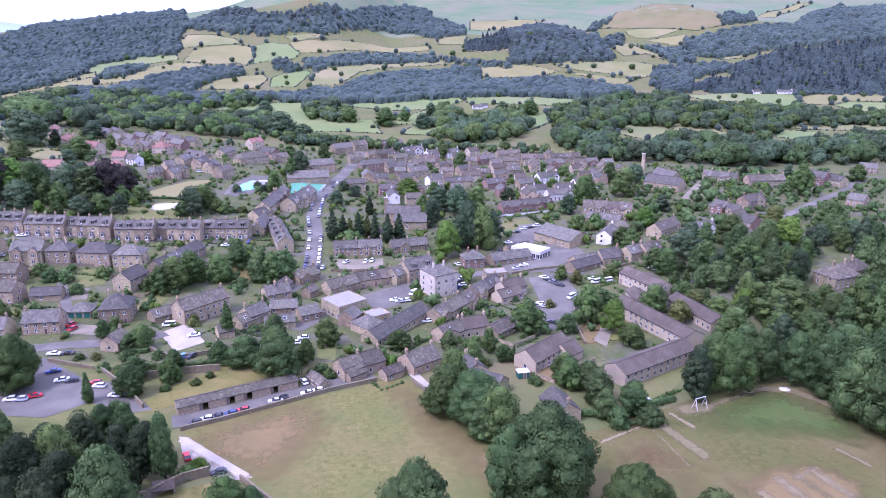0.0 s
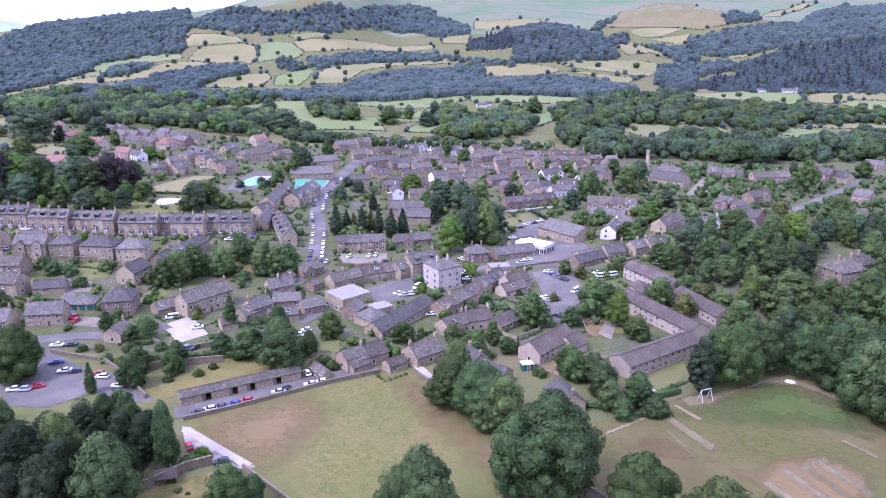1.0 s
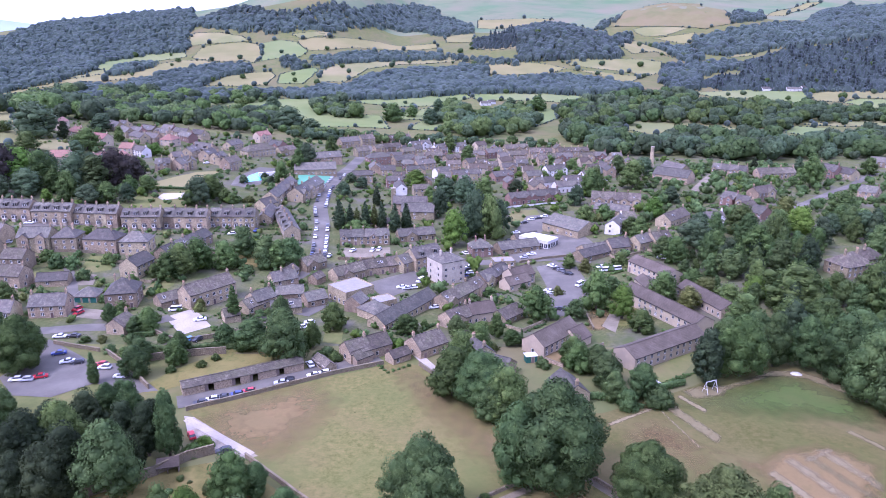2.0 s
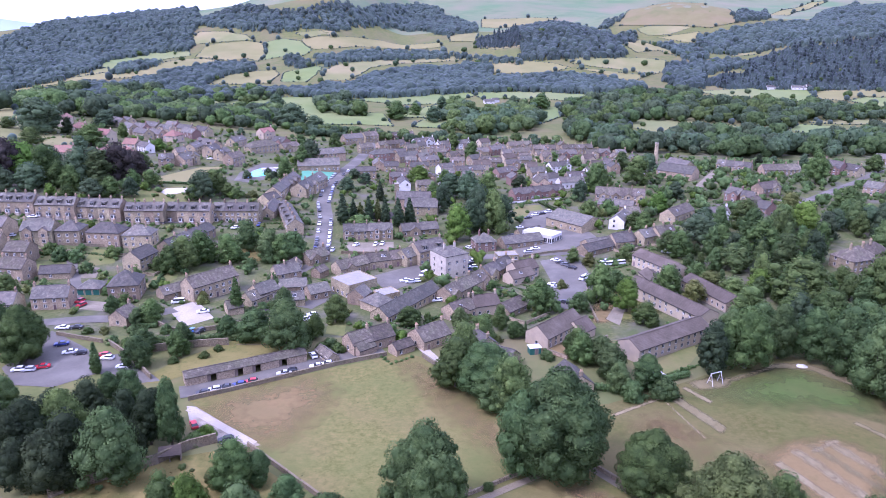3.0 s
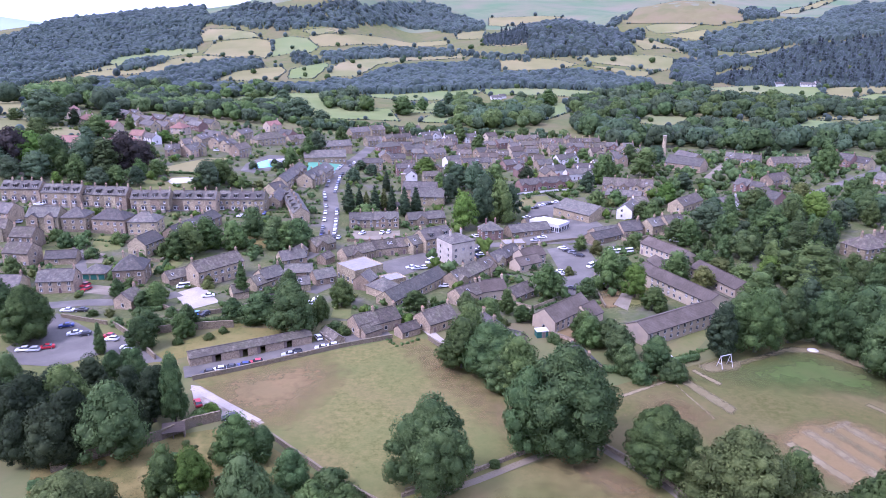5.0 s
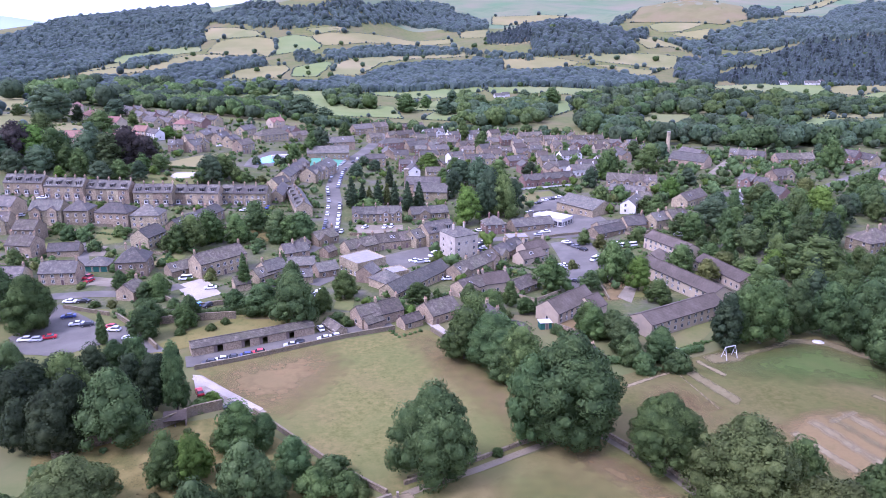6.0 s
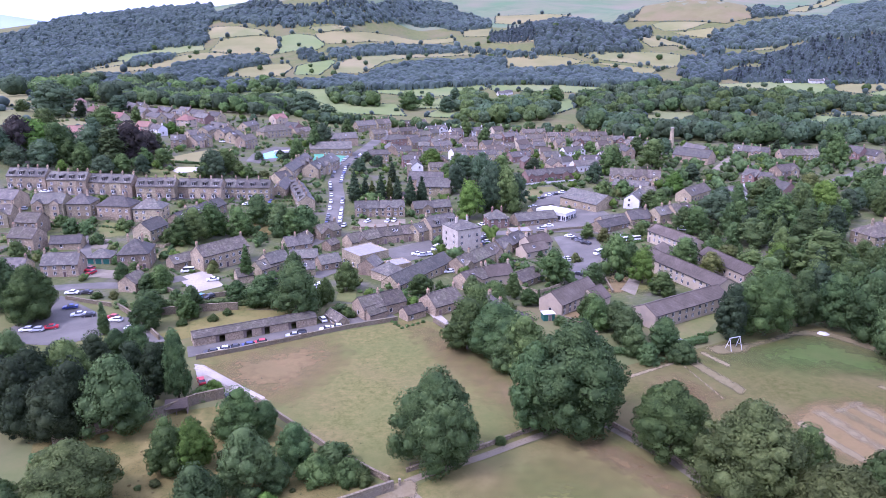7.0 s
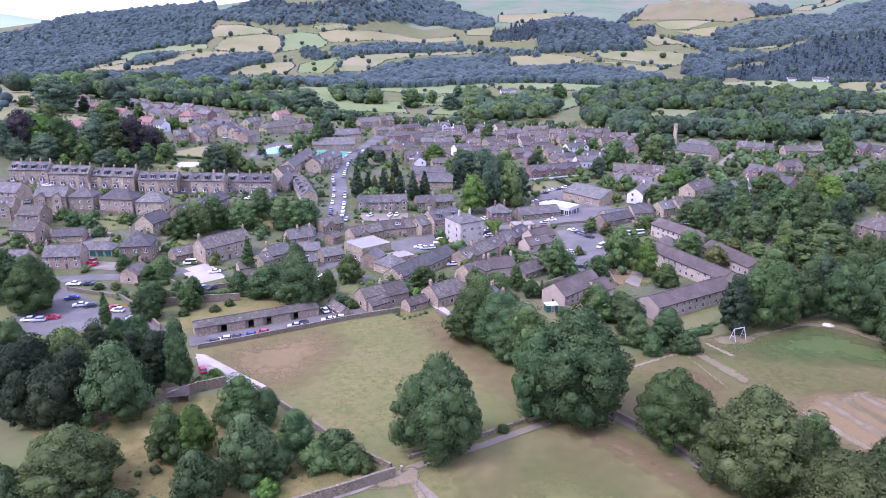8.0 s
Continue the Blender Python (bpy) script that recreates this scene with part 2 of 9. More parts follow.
def feathered(m, scale=0.35):
    """The cover of a patch thins out towards its rim, in ragged tufts."""
    t = m.node_tree
    n, link = t.nodes, t.links.new
    rim = n.new("ShaderNodeAttribute")
    rim.attribute_name = "cover"
    tuft = n.new("ShaderNodeTexNoise")
    tuft.inputs["Scale"].default_value, tuft.inputs["Detail"].default_value = scale, 7
    link(n.new("ShaderNodeNewGeometry").outputs["Position"], tuft.inputs[0])
    add = n.new("ShaderNodeMath")
    link(rim.outputs["Fac"], add.inputs[0])
    link(tuft.outputs[0], add.inputs[1])
    mr = n.new("ShaderNodeMapRange")
    mr.inputs[1].default_value, mr.inputs[2].default_value, mr.inputs[4].default_value = 0.5, 1.35, 0.92
    link(add.outputs[0], mr.inputs[0])
    mx = n.new("ShaderNodeMixShader")
    link(mr.outputs[0], mx.inputs[0])
    link(n.new("ShaderNodeBsdfTransparent").outputs[0], mx.inputs[1])
    link(n["Principled BSDF"].outputs[0], mx.inputs[2])
    link(mx.outputs[0], n["Material Output"].inputs[0])
    return m


for nm in ("lush", "bare", "bared", "olive_turf", "brown_turf"):
    feathered(M[nm])


def foliage(name, dark, mid, light, by_object=0.26, coarse=0.22, by_leaf=0.2, haze_sheen=0.0):
    """Leaves: a soft gloss above, and some light let through; the last value: a bluish sheen that imitates distance
    haze.
    """
    m = material(name, [dark, mid, light], 0.55, 6, 0.7, 0.0, coarse, [tuple(0.8 * c for c in dark), light], by_object, by_leaf, spec=0.14)
    t = m.node_tree
    n, link = t.nodes, t.links.new
    p = n["Principled BSDF"]
    p.inputs["Sheen Weight"].default_value, p.inputs["Sheen Roughness"].default_value = haze_sheen, 0.6
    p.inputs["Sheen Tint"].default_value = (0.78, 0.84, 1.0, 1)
    glow = n.new("ShaderNodeBsdfTranslucent")
    link(p.inputs["Base Color"].links[0].from_socket, glow.inputs[0])
    mx = n.new("ShaderNodeMixShader")
    mx.inputs[0].default_value = 0.42
    link(p.outputs[0], mx.inputs[1])
    link(glow.outputs[0], mx.inputs[2])
    link(mx.outputs[0], n["Material Output"].inputs[0])
    return m


LEAF = {
    "green": foliage("oak_leaves", (0.070, 0.114, 0.034), (0.108, 0.167, 0.047), (0.160, 0.226, 0.066)),
    "dark": foliage("sycamore_leaves", (0.065, 0.112, 0.039), (0.099, 0.158, 0.052), (0.145, 0.210, 0.069)),
    "bright": foliage("lime_leaves", (0.088, 0.158, 0.027), (0.124, 0.214, 0.036), (0.166, 0.27, 0.049)),
    "yellow": foliage("golden_leaves", (0.1, 0.122, 0.034), (0.145, 0.17, 0.048), (0.195, 0.215, 0.066)),
    "grey": foliage("willow_leaves", (0.064, 0.104, 0.035), (0.096, 0.145, 0.048), (0.134, 0.186, 0.066)),
    "straw": foliage("dry_grass_blades", (0.10, 0.086, 0.03), (0.155, 0.13, 0.045), (0.215, 0.178, 0.066)),
    "olive": foliage("hawthorn_leaves", (0.072, 0.094, 0.03), (0.108, 0.136, 0.042), (0.148, 0.176, 0.056)),
    "copper": foliage("copper_beech_leaves", (0.044, 0.044, 0.036), (0.066, 0.058, 0.048), (0.092, 0.076, 0.06)),
    "fir": foliage("fir_needles", (0.045, 0.074, 0.037), (0.064, 0.098, 0.046), (0.09, 0.13, 0.057)),
    # dark needles, darkened further to put in the deep shade of the lower copse
    "yew": foliage("yew_needles", (0.033, 0.05, 0.023), (0.049, 0.07, 0.03), (0.07, 0.094, 0.038)),
    # no species of its own: leaf colour blued to put in haze on farther trees
    "valley": foliage("haze_blued_leaves", (0.060, 0.098, 0.046), (0.088, 0.136, 0.063), (0.124, 0.174, 0.082), haze_sheen=0.03),
    # far woods: distance haze is put into the bluish base colours and the sheen
    "wood": foliage("woodland_leaves", (0.045, 0.072, 0.052), (0.063, 0.096, 0.068), (0.086, 0.122, 0.084), coarse=0.02, by_leaf=0.12, haze_sheen=0.24),
    "spruce": foliage("plantation_needles", (0.034, 0.055, 0.044), (0.048, 0.073, 0.057), (0.066, 0.094, 0.072), coarse=0.02, by_leaf=0.12, haze_sheen=0.24),
}


def ramp(v, a, b):
    """0 at a, 1 at b, smooth between."""
    k = np.clip((v - a) / (b - a), 0, 1)
    return k * k * (3 - 2 * k)


def height(x, y):
    """Height of the land: a gentle slope with the village, a flat valley and the hills behind it."""
    x, y = np.asarray(x, float), np.asarray(y, float)
    z = np.interp(y, [-600, 0, 150, 215, 285, 450, 600, 750, 900, 1080, 1300, 1550, 1900, 2400, 2800, 3400, 5200],
                  [8, 2, 0.7, 0.2, -4, -4, -7, -10, -5, 4, 30, 52, 92, 185, 262, 350, 480])
    far = ramp(y, 1000, 1700)
    z = z + far * (9 * np.sin(x / 170 + 0.8) * np.sin(y / 230) + 5 * np.sin(x / 83 + y / 120))
    z = z + np.clip((-x - 40) / 290, 0, 1.15) * 30 * ramp(y, 215, 420) * (1 - ramp(y, 640, 860))
    z = z + np.clip((x - 30) / 110, 0, 1) * 5 * ramp(y, 225, 310) * (1 - ramp(y, 480, 600))
    z = z + 40 * np.exp(-((x - 205) / 150) ** 2 - ((y - 1450) / 130) ** 2)
    z = z + 58 * np.exp(-((x - 540) / 200) ** 2 - ((y - 1790) / 170) ** 2)
    z = z + 80 * np.exp(-((x - 1060) / 420) ** 2 - ((y - 1500) / 420) ** 2)
    crest = np.interp(x, [-1700, -1400, -1240, -1166, -1092, -1016, -942, -794, -645, -550, -312, -100],
                      [4, 18, 35, 46, 66, 84, 102, 120, 131, 145, 230, 320])
    z = z + ramp(y, 1350, 2000) * (1 - ramp(x, -330, -100)) * (crest - z)
    drop = ramp(y, 2050, 2700) * (1 - ramp(x, -620, -150))
    z = z * (1 - drop) + drop * -40
    return z


def ground(x, y):
    return float(height(x, y))


# ------------------------------------------------------------ building helpers
YARDS = []


def grid_drape(name, polygon, mat, lift=0.08, step=8.0, label="", category="ground", kind="structure", feather=0.0):
    """A patch of ground cover that follows the land; feather: metres over which it thins out at its rim."""
    if category in ("car park", "swimming pool", "pool terrace", "sports court", "bowling green", "sand patch"):
        YARDS.append(list(polygon))
    bm = bmesh.new()
    bm.faces.new([bm.verts.new((x, y, 0)) for x, y in polygon])
    xs, ys = [p[0] for p in polygon], [p[1] for p in polygon]
    for axis, lo, hi in ((0, min(xs), max(xs)), (1, min(ys), max(ys))):
        k = lo + step
        while k < hi:
            co, no = ((k, 0, 0), (1, 0, 0)) if axis == 0 else ((0, k, 0), (0, 1, 0))
            bmesh.ops.bisect_plane(bm, geom=bm.verts[:] + bm.edges[:] + bm.faces[:], plane_co=co, plane_no=no)
            k += step
    bm.normal_update()
    for f in bm.faces:
        if f.normal.z < 0:
            f.normal_flip()
    rim = []
    for v in bm.verts:
        x, y = v.co.x, v.co.y
        v.co.z = ground(x, y) + lift
        if feather:
            d = 1e9
            for (x0, y0), (x1, y1) in zip(polygon, polygon[1:] + polygon[:1]):
                dx, dy = x1 - x0, y1 - y0
                k = max(0, min(1, ((x - x0) * dx + (y - y0) * dy) / (dx * dx + dy * dy + 1e-9)))
                d = min(d, math.hypot(x - x0 - k * dx, y - y0 - k * dy))
            rim.append(min(1.0, d / feather))
    ob = tagged(finish(name, bm, mat, smooth=True), label, category, kind=kind)
    if feather:
        ob.data.attributes.new("cover", "FLOAT", "POINT").data.foreach_set("value", rim)
    return ob


def finish(name, bm, mats, parent=None, smooth=False, label=""):
    me = bpy.data.meshes.new(name)
    bm.to_mesh(me)
    bm.free()
    for m in mats if isinstance(mats, (list, tuple)) else [mats]:
        me.materials.append(m)
    if smooth:
        me.shade_smooth()
    ob = new(name, me)
    ob.parent = parent
    if label:
        ob["label"] = label
    return ob


def part(name, bm, mat, parent, label=""):
    return finish(name, bm, mat, parent, False, label)


def share(name, me, parent, m, label=""):
    ob = new(name, me)
    ob.parent = parent
    ob.matrix_basis = m
    if label:
        ob["label"] = label
    return ob


def block(bm, x0, x1, y0, y1, z0, z1, mat=0):
    made = bmesh.ops.create_cube(bm, size=1, matrix=Matrix.Translation(((x0 + x1) / 2, (y0 + y1) / 2, (z0 + z1) / 2))
                                 @ Matrix.Diagonal((x1 - x0, y1 - y0, z1 - z0, 1)))
    faces = {f for v in made["verts"] for f in v.link_faces}
    for f in faces:
        f.material_index = mat
    return made["verts"]


def mesh_of(name, bm, mats):
    me = bpy.data.meshes.new(name)
    bm.to_mesh(me)
    bm.free()
    for m in mats if isinstance(mats, (list, tuple)) else [mats]:
        me.materials.append(m)
    return me


def root(name, x, y, rz=0.0, z=None, s=1.0):
    ob = new(name)
    ob.empty_display_size = 0.5
    ob.matrix_basis = pose(x, y, ground(x, y) if z is None else z, 0, 0, rz) @ Matrix.Diagonal((s, s, s, 1))
    return ob


# ------------------------------------------------------------ the land
def build_land():
    ys = sorted(set([-900, -600, -300, -150, -60] + [k for k in range(0, 760, 6)] + [k for k in range(760, 1400, 14)]
                    + [k for k in range(1400, 2800, 22)] + [k for k in range(2800, 4980, 60)] + [215, 285, 450, 750, 1300, 1550, 215 + 205]))
    u = np.linspace(-1, 1, 261)
    xs = np.sort(np.unique(np.round(np.concatenate([np.sinh(u * 3.6) / np.sinh(3.6) * 3300, [-40, 30, 140, -373.5]]), 2)))
    X, Y = np.meshgrid(xs, np.array(ys, float))
    co = np.stack([X, Y, height(X, Y)], -1).reshape(-1, 3)
    w = len(xs)
    idx = (np.arange(len(ys) - 1)[:, None] * w + np.arange(w - 1)[None]).reshape(-1)
    quads = np.stack([idx, idx + 1, idx + w + 1, idx + w], -1)
    me = bpy.data.meshes.new("ground")
    me.from_pydata(co.tolist(), [], quads.tolist())
    me.materials.append(M["land"])
    me.materials.append(M["garden"])
    me.materials.append(M["moor"])
    cx, cy = co[quads].mean(1)[:, 0], co[quads].mean(1)[:, 1]
    kind = np.where(cy > 1700, 2, np.where((cy > 222) & (cy < 640) & (np.abs(cx) < 420), 1, 0))
    me.polygons.foreach_set("material_index", kind.astype(np.int32))
    me.shade_smooth()
    return tagged(new("ground", me), "rolling grassy valley land under the village and hills", "ground", kind="structure")


build_land()


def far_ridges():
    """Distant ridges beyond the valley, far behind the near hills; haze is painted into their pale blue colours."""
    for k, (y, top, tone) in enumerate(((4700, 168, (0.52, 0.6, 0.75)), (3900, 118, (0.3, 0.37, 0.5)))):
        m = bpy.data.materials.new("haze_tinted_ridge")
        m.use_nodes = True
        nd = m.node_tree.nodes
        pr = nd["Principled BSDF"]
        pr.inputs["Roughness"].default_value = 1.0
        tex = nd.new("ShaderNodeTexNoise")
        tex.inputs["Scale"].default_value = 0.004
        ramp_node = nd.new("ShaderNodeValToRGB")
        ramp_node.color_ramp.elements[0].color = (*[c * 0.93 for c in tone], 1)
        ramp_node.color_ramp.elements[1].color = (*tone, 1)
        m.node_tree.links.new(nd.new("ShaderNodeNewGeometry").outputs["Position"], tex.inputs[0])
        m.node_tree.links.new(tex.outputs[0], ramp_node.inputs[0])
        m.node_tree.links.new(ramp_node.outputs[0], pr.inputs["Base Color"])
        bm = bmesh.new()
        rows = []
        for i in range(61):
            x = -4600 + 75 * i
            t = top + 26 * math.sin(x / 520 + k) + 12 * math.sin(x / 210 + 2 * k) - (0 if k == 0 else max(0, (x + 2600) * 0.035))
            rows.append([bm.verts.new((x, y - 500, -60)), bm.verts.new((x, y - 200, t * 0.62)), bm.verts.new((x, y, t)), bm.verts.new((x, y + 150, -60))])
        for a, b in zip(rows, rows[1:]):
            for j in range(3):
                bm.faces.new((a[j], b[j], b[j + 1], a[j + 1]))
        tagged(finish("backdrop", bm, m, smooth=True), "distant ridge beyond the valley, tinted pale blue for haze", "hills", kind="structure")


far_ridges()


# ------------------------------------------------------------ houses
CACHE, FOOT, LANES, PLOTS, TRUNKS = {}, [], [], [], []


def cached(key, make):
    if key not in CACHE:
        CACHE[key] = make()
    return CACHE[key]


def wall_mesh(L, W, eaves, rise, hip, mat, foot=2.0):
    def make():
        bm = bmesh.new()
        a, b = L / 2, W / 2
        base = [bm.verts.new((x, y, -foot)) for x, y in ((-a, -b), (a, -b), (a, b), (-a, b))]
        top = [bm.verts.new((x, y, eaves)) for x, y in ((-a, -b), (a, -b), (a, b), (-a, b))]
        bm.faces.new((base[0], base[1], top[1], top[0]))
        bm.faces.new((base[2], base[3], top[3], top[2]))
        bm.faces.new(base[::-1])
        if hip:
            bm.faces.new((base[1], base[2], top[2], top[1]))
            bm.faces.new((base[3], base[0], top[0], top[3]))
            bm.faces.new(top)
        else:
            r, l = bm.verts.new((a, 0, eaves + rise)), bm.verts.new((-a, 0, eaves + rise))
            bm.faces.new((base[1], base[2], top[2], r, top[1]))
            bm.faces.new((base[3], base[0], top[0], l, top[3]))
            bm.faces.new((top[0], top[1], r, l))
            bm.faces.new((top[2], top[3], l, r))
        return mesh_of("wall", bm, mat)
    return cached(("wall", round(L, 2), round(W, 2), round(eaves, 2), round(rise, 2), hip, mat.name), make)


def roof_mesh(L, W, eaves, rise, hip, mat, over=0.3, thick=0.16, end=0.12):
    """Two or four slopes with thickness, overhanging eaves and a ridge of capping tiles."""
    def make():
        bm = bmesh.new()
        a, b = L / 2 + (over if hip else end), W / 2 + over
        drop = rise * over / (W / 2)
        z0, z1 = eaves - drop, eaves + rise
        in_x = a - (b if hip else 0)
        for lift, flip in ((0.02, True), (thick + 0.02, False)):
            e = [bm.verts.new((x, y, z0 + lift)) for x, y in ((-a, -b), (a, -b), (a, b), (-a, b))]
            r = [bm.verts.new((-max(in_x, 0.05), 0, z1 + lift)), bm.verts.new((max(in_x, 0.05), 0, z1 + lift))]
            fs = [(e[0], e[1], r[1], r[0]), (e[2], e[3], r[0], r[1])]
            if hip:
                fs += [(e[1], e[2], r[1]), (e[3], e[0], r[0])]
            for f in fs:
                bm.faces.new(f[::-1] if flip else f)
            if not flip:
                hi = e
                hr = r
            else:
                lo, lr = e, r
        for i, j in ((0, 1), (2, 3)) + (((1, 2), (3, 0)) if hip else ()):
            bm.faces.new((lo[i], lo[j], hi[j], hi[i]))
        if not hip:
            for i, j, k in ((1, 1, 2), (3, 0, 0)):
                bm.faces.new((lo[i], lr[j], hr[j], hi[i]))
                bm.faces.new((lr[j], lo[2 if i == 1 else 0], hi[2 if i == 1 else 0], hr[j]))
        block(bm, -in_x, in_x, -0.16, 0.16, z1 + thick - 0.08, z1 + thick + 0.1)
        return mesh_of("roof", bm, mat)
    return cached(("roof", round(L, 2), round(W, 2), round(eaves, 2), round(rise, 2), hip, mat.name, over), make)


def chimney_mesh(h, mat, pots=2):
    def make():
        bm = bmesh.new()
        block(bm, -0.45, 0.45, -0.35, 0.35, -1.2, h)
        block(bm, -0.53, 0.53, -0.43, 0.43, h - 0.25, h - 0.05)
        for k in range(pots):
            x = (k - (pots - 1) / 2) * 0.45
            made = bmesh.ops.create_cone(bm, cap_ends=True, segments=7, radius1=0.15, radius2=0.12, depth=0.6,
                                         matrix=Matrix.Translation((x, 0, h + 0.25)))
            for f in {f for v in made["verts"] for f in v.link_faces}:
                f.material_index = 1
        return mesh_of("chimney", bm, [mat, M["pot"]])
    return cached(("chimney", h, mat.name, pots), make)


def inset_face(bm, face, by, depth, ring, core):
    """Insets a face by a margin and pushes the core in; sets the materials of rim and core."""
    made = bmesh.ops.inset_region(bm, faces=[face], thickness=by, depth=depth, use_even_offset=True)
    for f in made["faces"]:
        f.material_index = ring
    face.material_index = core
    return face


def window_mesh(w, h, surround=True):
    """A dressed-stone surround, a white frame and the panes set back in it."""
    def make():
        bm = bmesh.new()
        m = 0.14 if surround else 0.03
        block(bm, -w / 2 - m, w / 2 + m, -0.07, 0.15, -m, h + m, 2)
        bm.faces.ensure_lookup_table()
        front = min(bm.faces, key=lambda f: f.calc_center_median().y)
        inset_face(bm, front, m, -0.05, 2, 1)
        n = 2 if w > 1.0 else 1
        new_edges = [e for e in front.edges]
        if n == 2:
            cut = bmesh.ops.bisect_plane(bm, geom=[front] + new_edges + list(front.verts), plane_co=(0, 0, 0), plane_no=(1, 0, 0))
        low = max(f.calc_center_median().y for f in bm.faces if f.material_index == 1)
        panes = [f for f in bm.faces if f.material_index == 1]
        for f in panes:
            f.normal_update()
        made = bmesh.ops.inset_individual(bm, faces=panes, thickness=0.055, depth=-0.03, use_even_offset=True)
        for f in made["faces"]:
            f.material_index = 1
        for f in panes:
            f.material_index = 0
        return mesh_of("window", bm, [M["glass"], M["frame"], M["lintel"]])
    return cached(("window", w, h, surround), make)


def door_mesh(w=0.95, h=2.05, mat="door"):
    def make():
        bm = bmesh.new()
        block(bm, -w / 2, w / 2, -0.03, 0.1, 0, h, 0)
        for x in (-w / 2 - 0.07, w / 2 + 0.07):
            block(bm, x - 0.07, x + 0.07, -0.06, 0.1, 0, h + 0.02, 1)
        block(bm, -w / 2 - 0.2, w / 2 + 0.2, -0.07, 0.1, h, h + 0.2, 1)
        for z0, z1 in ((0.2, 0.9), (1.05, 1.85)):
            block(bm, -w / 2 + 0.15, w / 2 - 0.15, -0.05, 0.0, z0, z1, 0)
        return mesh_of("door", bm, [M[mat], M["lintel"]])
    return cached(("door", w, h, mat), make)


def frustum(bm, low, high, z0, z1, mat=0, cap=True):
    a = [bm.verts.new((x, y, z0)) for x, y in low]
    b = [bm.verts.new((x, y, z1)) for x, y in high]
    n = len(low)
    fs = [bm.faces.new((a[k], a[(k + 1) % n], b[(k + 1) % n], b[k])) for k in range(n)]
    if cap:
        fs += [bm.faces.new(b), bm.faces.new(a[::-1])]
    for f in fs:
        f.material_index = mat
    return fs


def bay_window(parent, m):
    """A ground-floor bay: stone base, glazed lights and a small slate roof."""
    plan = [(-1.2, 0.05), (-0.75, -0.8), (0.75, -0.8), (1.2, 0.05)]
    slim = [(x * 0.93, y * 0.9) for x, y in plan]
    wide = [(x * 1.12, y * 1.15) for x, y in plan]

    def base():
        bm = bmesh.new()
        frustum(bm, plan, plan, -1.5, 0.75)
        return mesh_of("bay_base", bm, M["lintel"])

    def lights():
        bm = bmesh.new()
        fs = frustum(bm, slim, slim, 0.75, 2.4, 1)
        bmesh.ops.recalc_face_normals(bm, faces=bm.faces[:])
        made = bmesh.ops.inset_individual(bm, faces=fs[:3], thickness=0.17, depth=0.0, use_even_offset=True)
        for f in fs[:3]:
            f.material_index = 0
        return mesh_of("bay_glazing", bm, [M["glass"], M["frame"]])

    def cap():
        bm = bmesh.new()
        frustum(bm, wide, [(-0.7, 0.05), (-0.65, -0.1), (0.65, -0.1), (0.7, 0.05)], 2.42, 3.1)
        return mesh_of("bay_roof", bm, M["slate"])
    share("bay_base", cached("bay_base", base), parent, m)
    share("bay_glazing", cached("bay_glazing", lights), parent, m)
    share("bay_roof", cached("bay_roof", cap), parent, m)


def dormer(parent, m, roof, w=2.3, h=1.9, d=3.2):
    """A flat-topped dormer: slated cheeks, a white-framed window and a cap."""
    def cheeks():
        bm = bmesh.new()
        block(bm, -w / 2, w / 2, 0, d, -0.6, h)
        return mesh_of("dormer", bm, roof)

    def cap():
        bm = bmesh.new()
        block(bm, -w / 2 - 0.15, w / 2 + 0.15, -0.2, d, h + 0.003, h + 0.15)
        return mesh_of("dormer_roof", bm, roof)
    top = share("dormer", cached(("dormer", roof.name, w, h), cheeks), parent, m)
    share("dormer_roof", cached(("dormer_cap", roof.name, w, h), cap), top, Matrix())
    share("window", window_mesh(w - 0.3, h - 0.5, False), top, pose(0, -0.01, 0.3), "white-framed dormer window")


def skylight_mesh():
    def make():
        bm = bmesh.new()
        block(bm, -0.45, 0.45, -0.6, 0.6, -0.1, 0.07, 1)
        block(bm, -0.38, 0.38, -0.53, 0.53, -0.05, 0.085, 0)
        return mesh_of("skylight", bm, [M["glass"], M["frame"]])
    return cached("skylight", make)


def gutter_mesh(L):
    def make():
        bm = bmesh.new()
        block(bm, -L / 2, L / 2, -0.07, 0.07, -0.07, 0.07)
        return mesh_of("gutter", bm, M["tyre"])
    return cached(("gutter", round(L, 1)), make)


STYLE = {
    "s": ("stone", "slate", "gritstone house with a grey slate roof"),
    "b": ("stone", "slabs", "old gritstone house with a brown stone-slab roof"),
    "c": ("cream", "estate_roof", "cream rendered house with a brown tiled roof"),
    "w": ("white", "slate", "white rendered house with a grey slate roof"),
    "r": ("cream", "pantile", "pale rendered house with a red tiled roof"),
    "k": ("brick", "slate", "red brick house with a grey slate roof"),
    "p": ("pale", "slate", "pale dressed stone building with a slate roof"),
    "m": ("warm_stone", "slabs", "warm rubble stone cottage with a grey slab roof"),
    "e": ("cream", "estate_roof", "pale stone estate block with a brown tiled roof"),
}


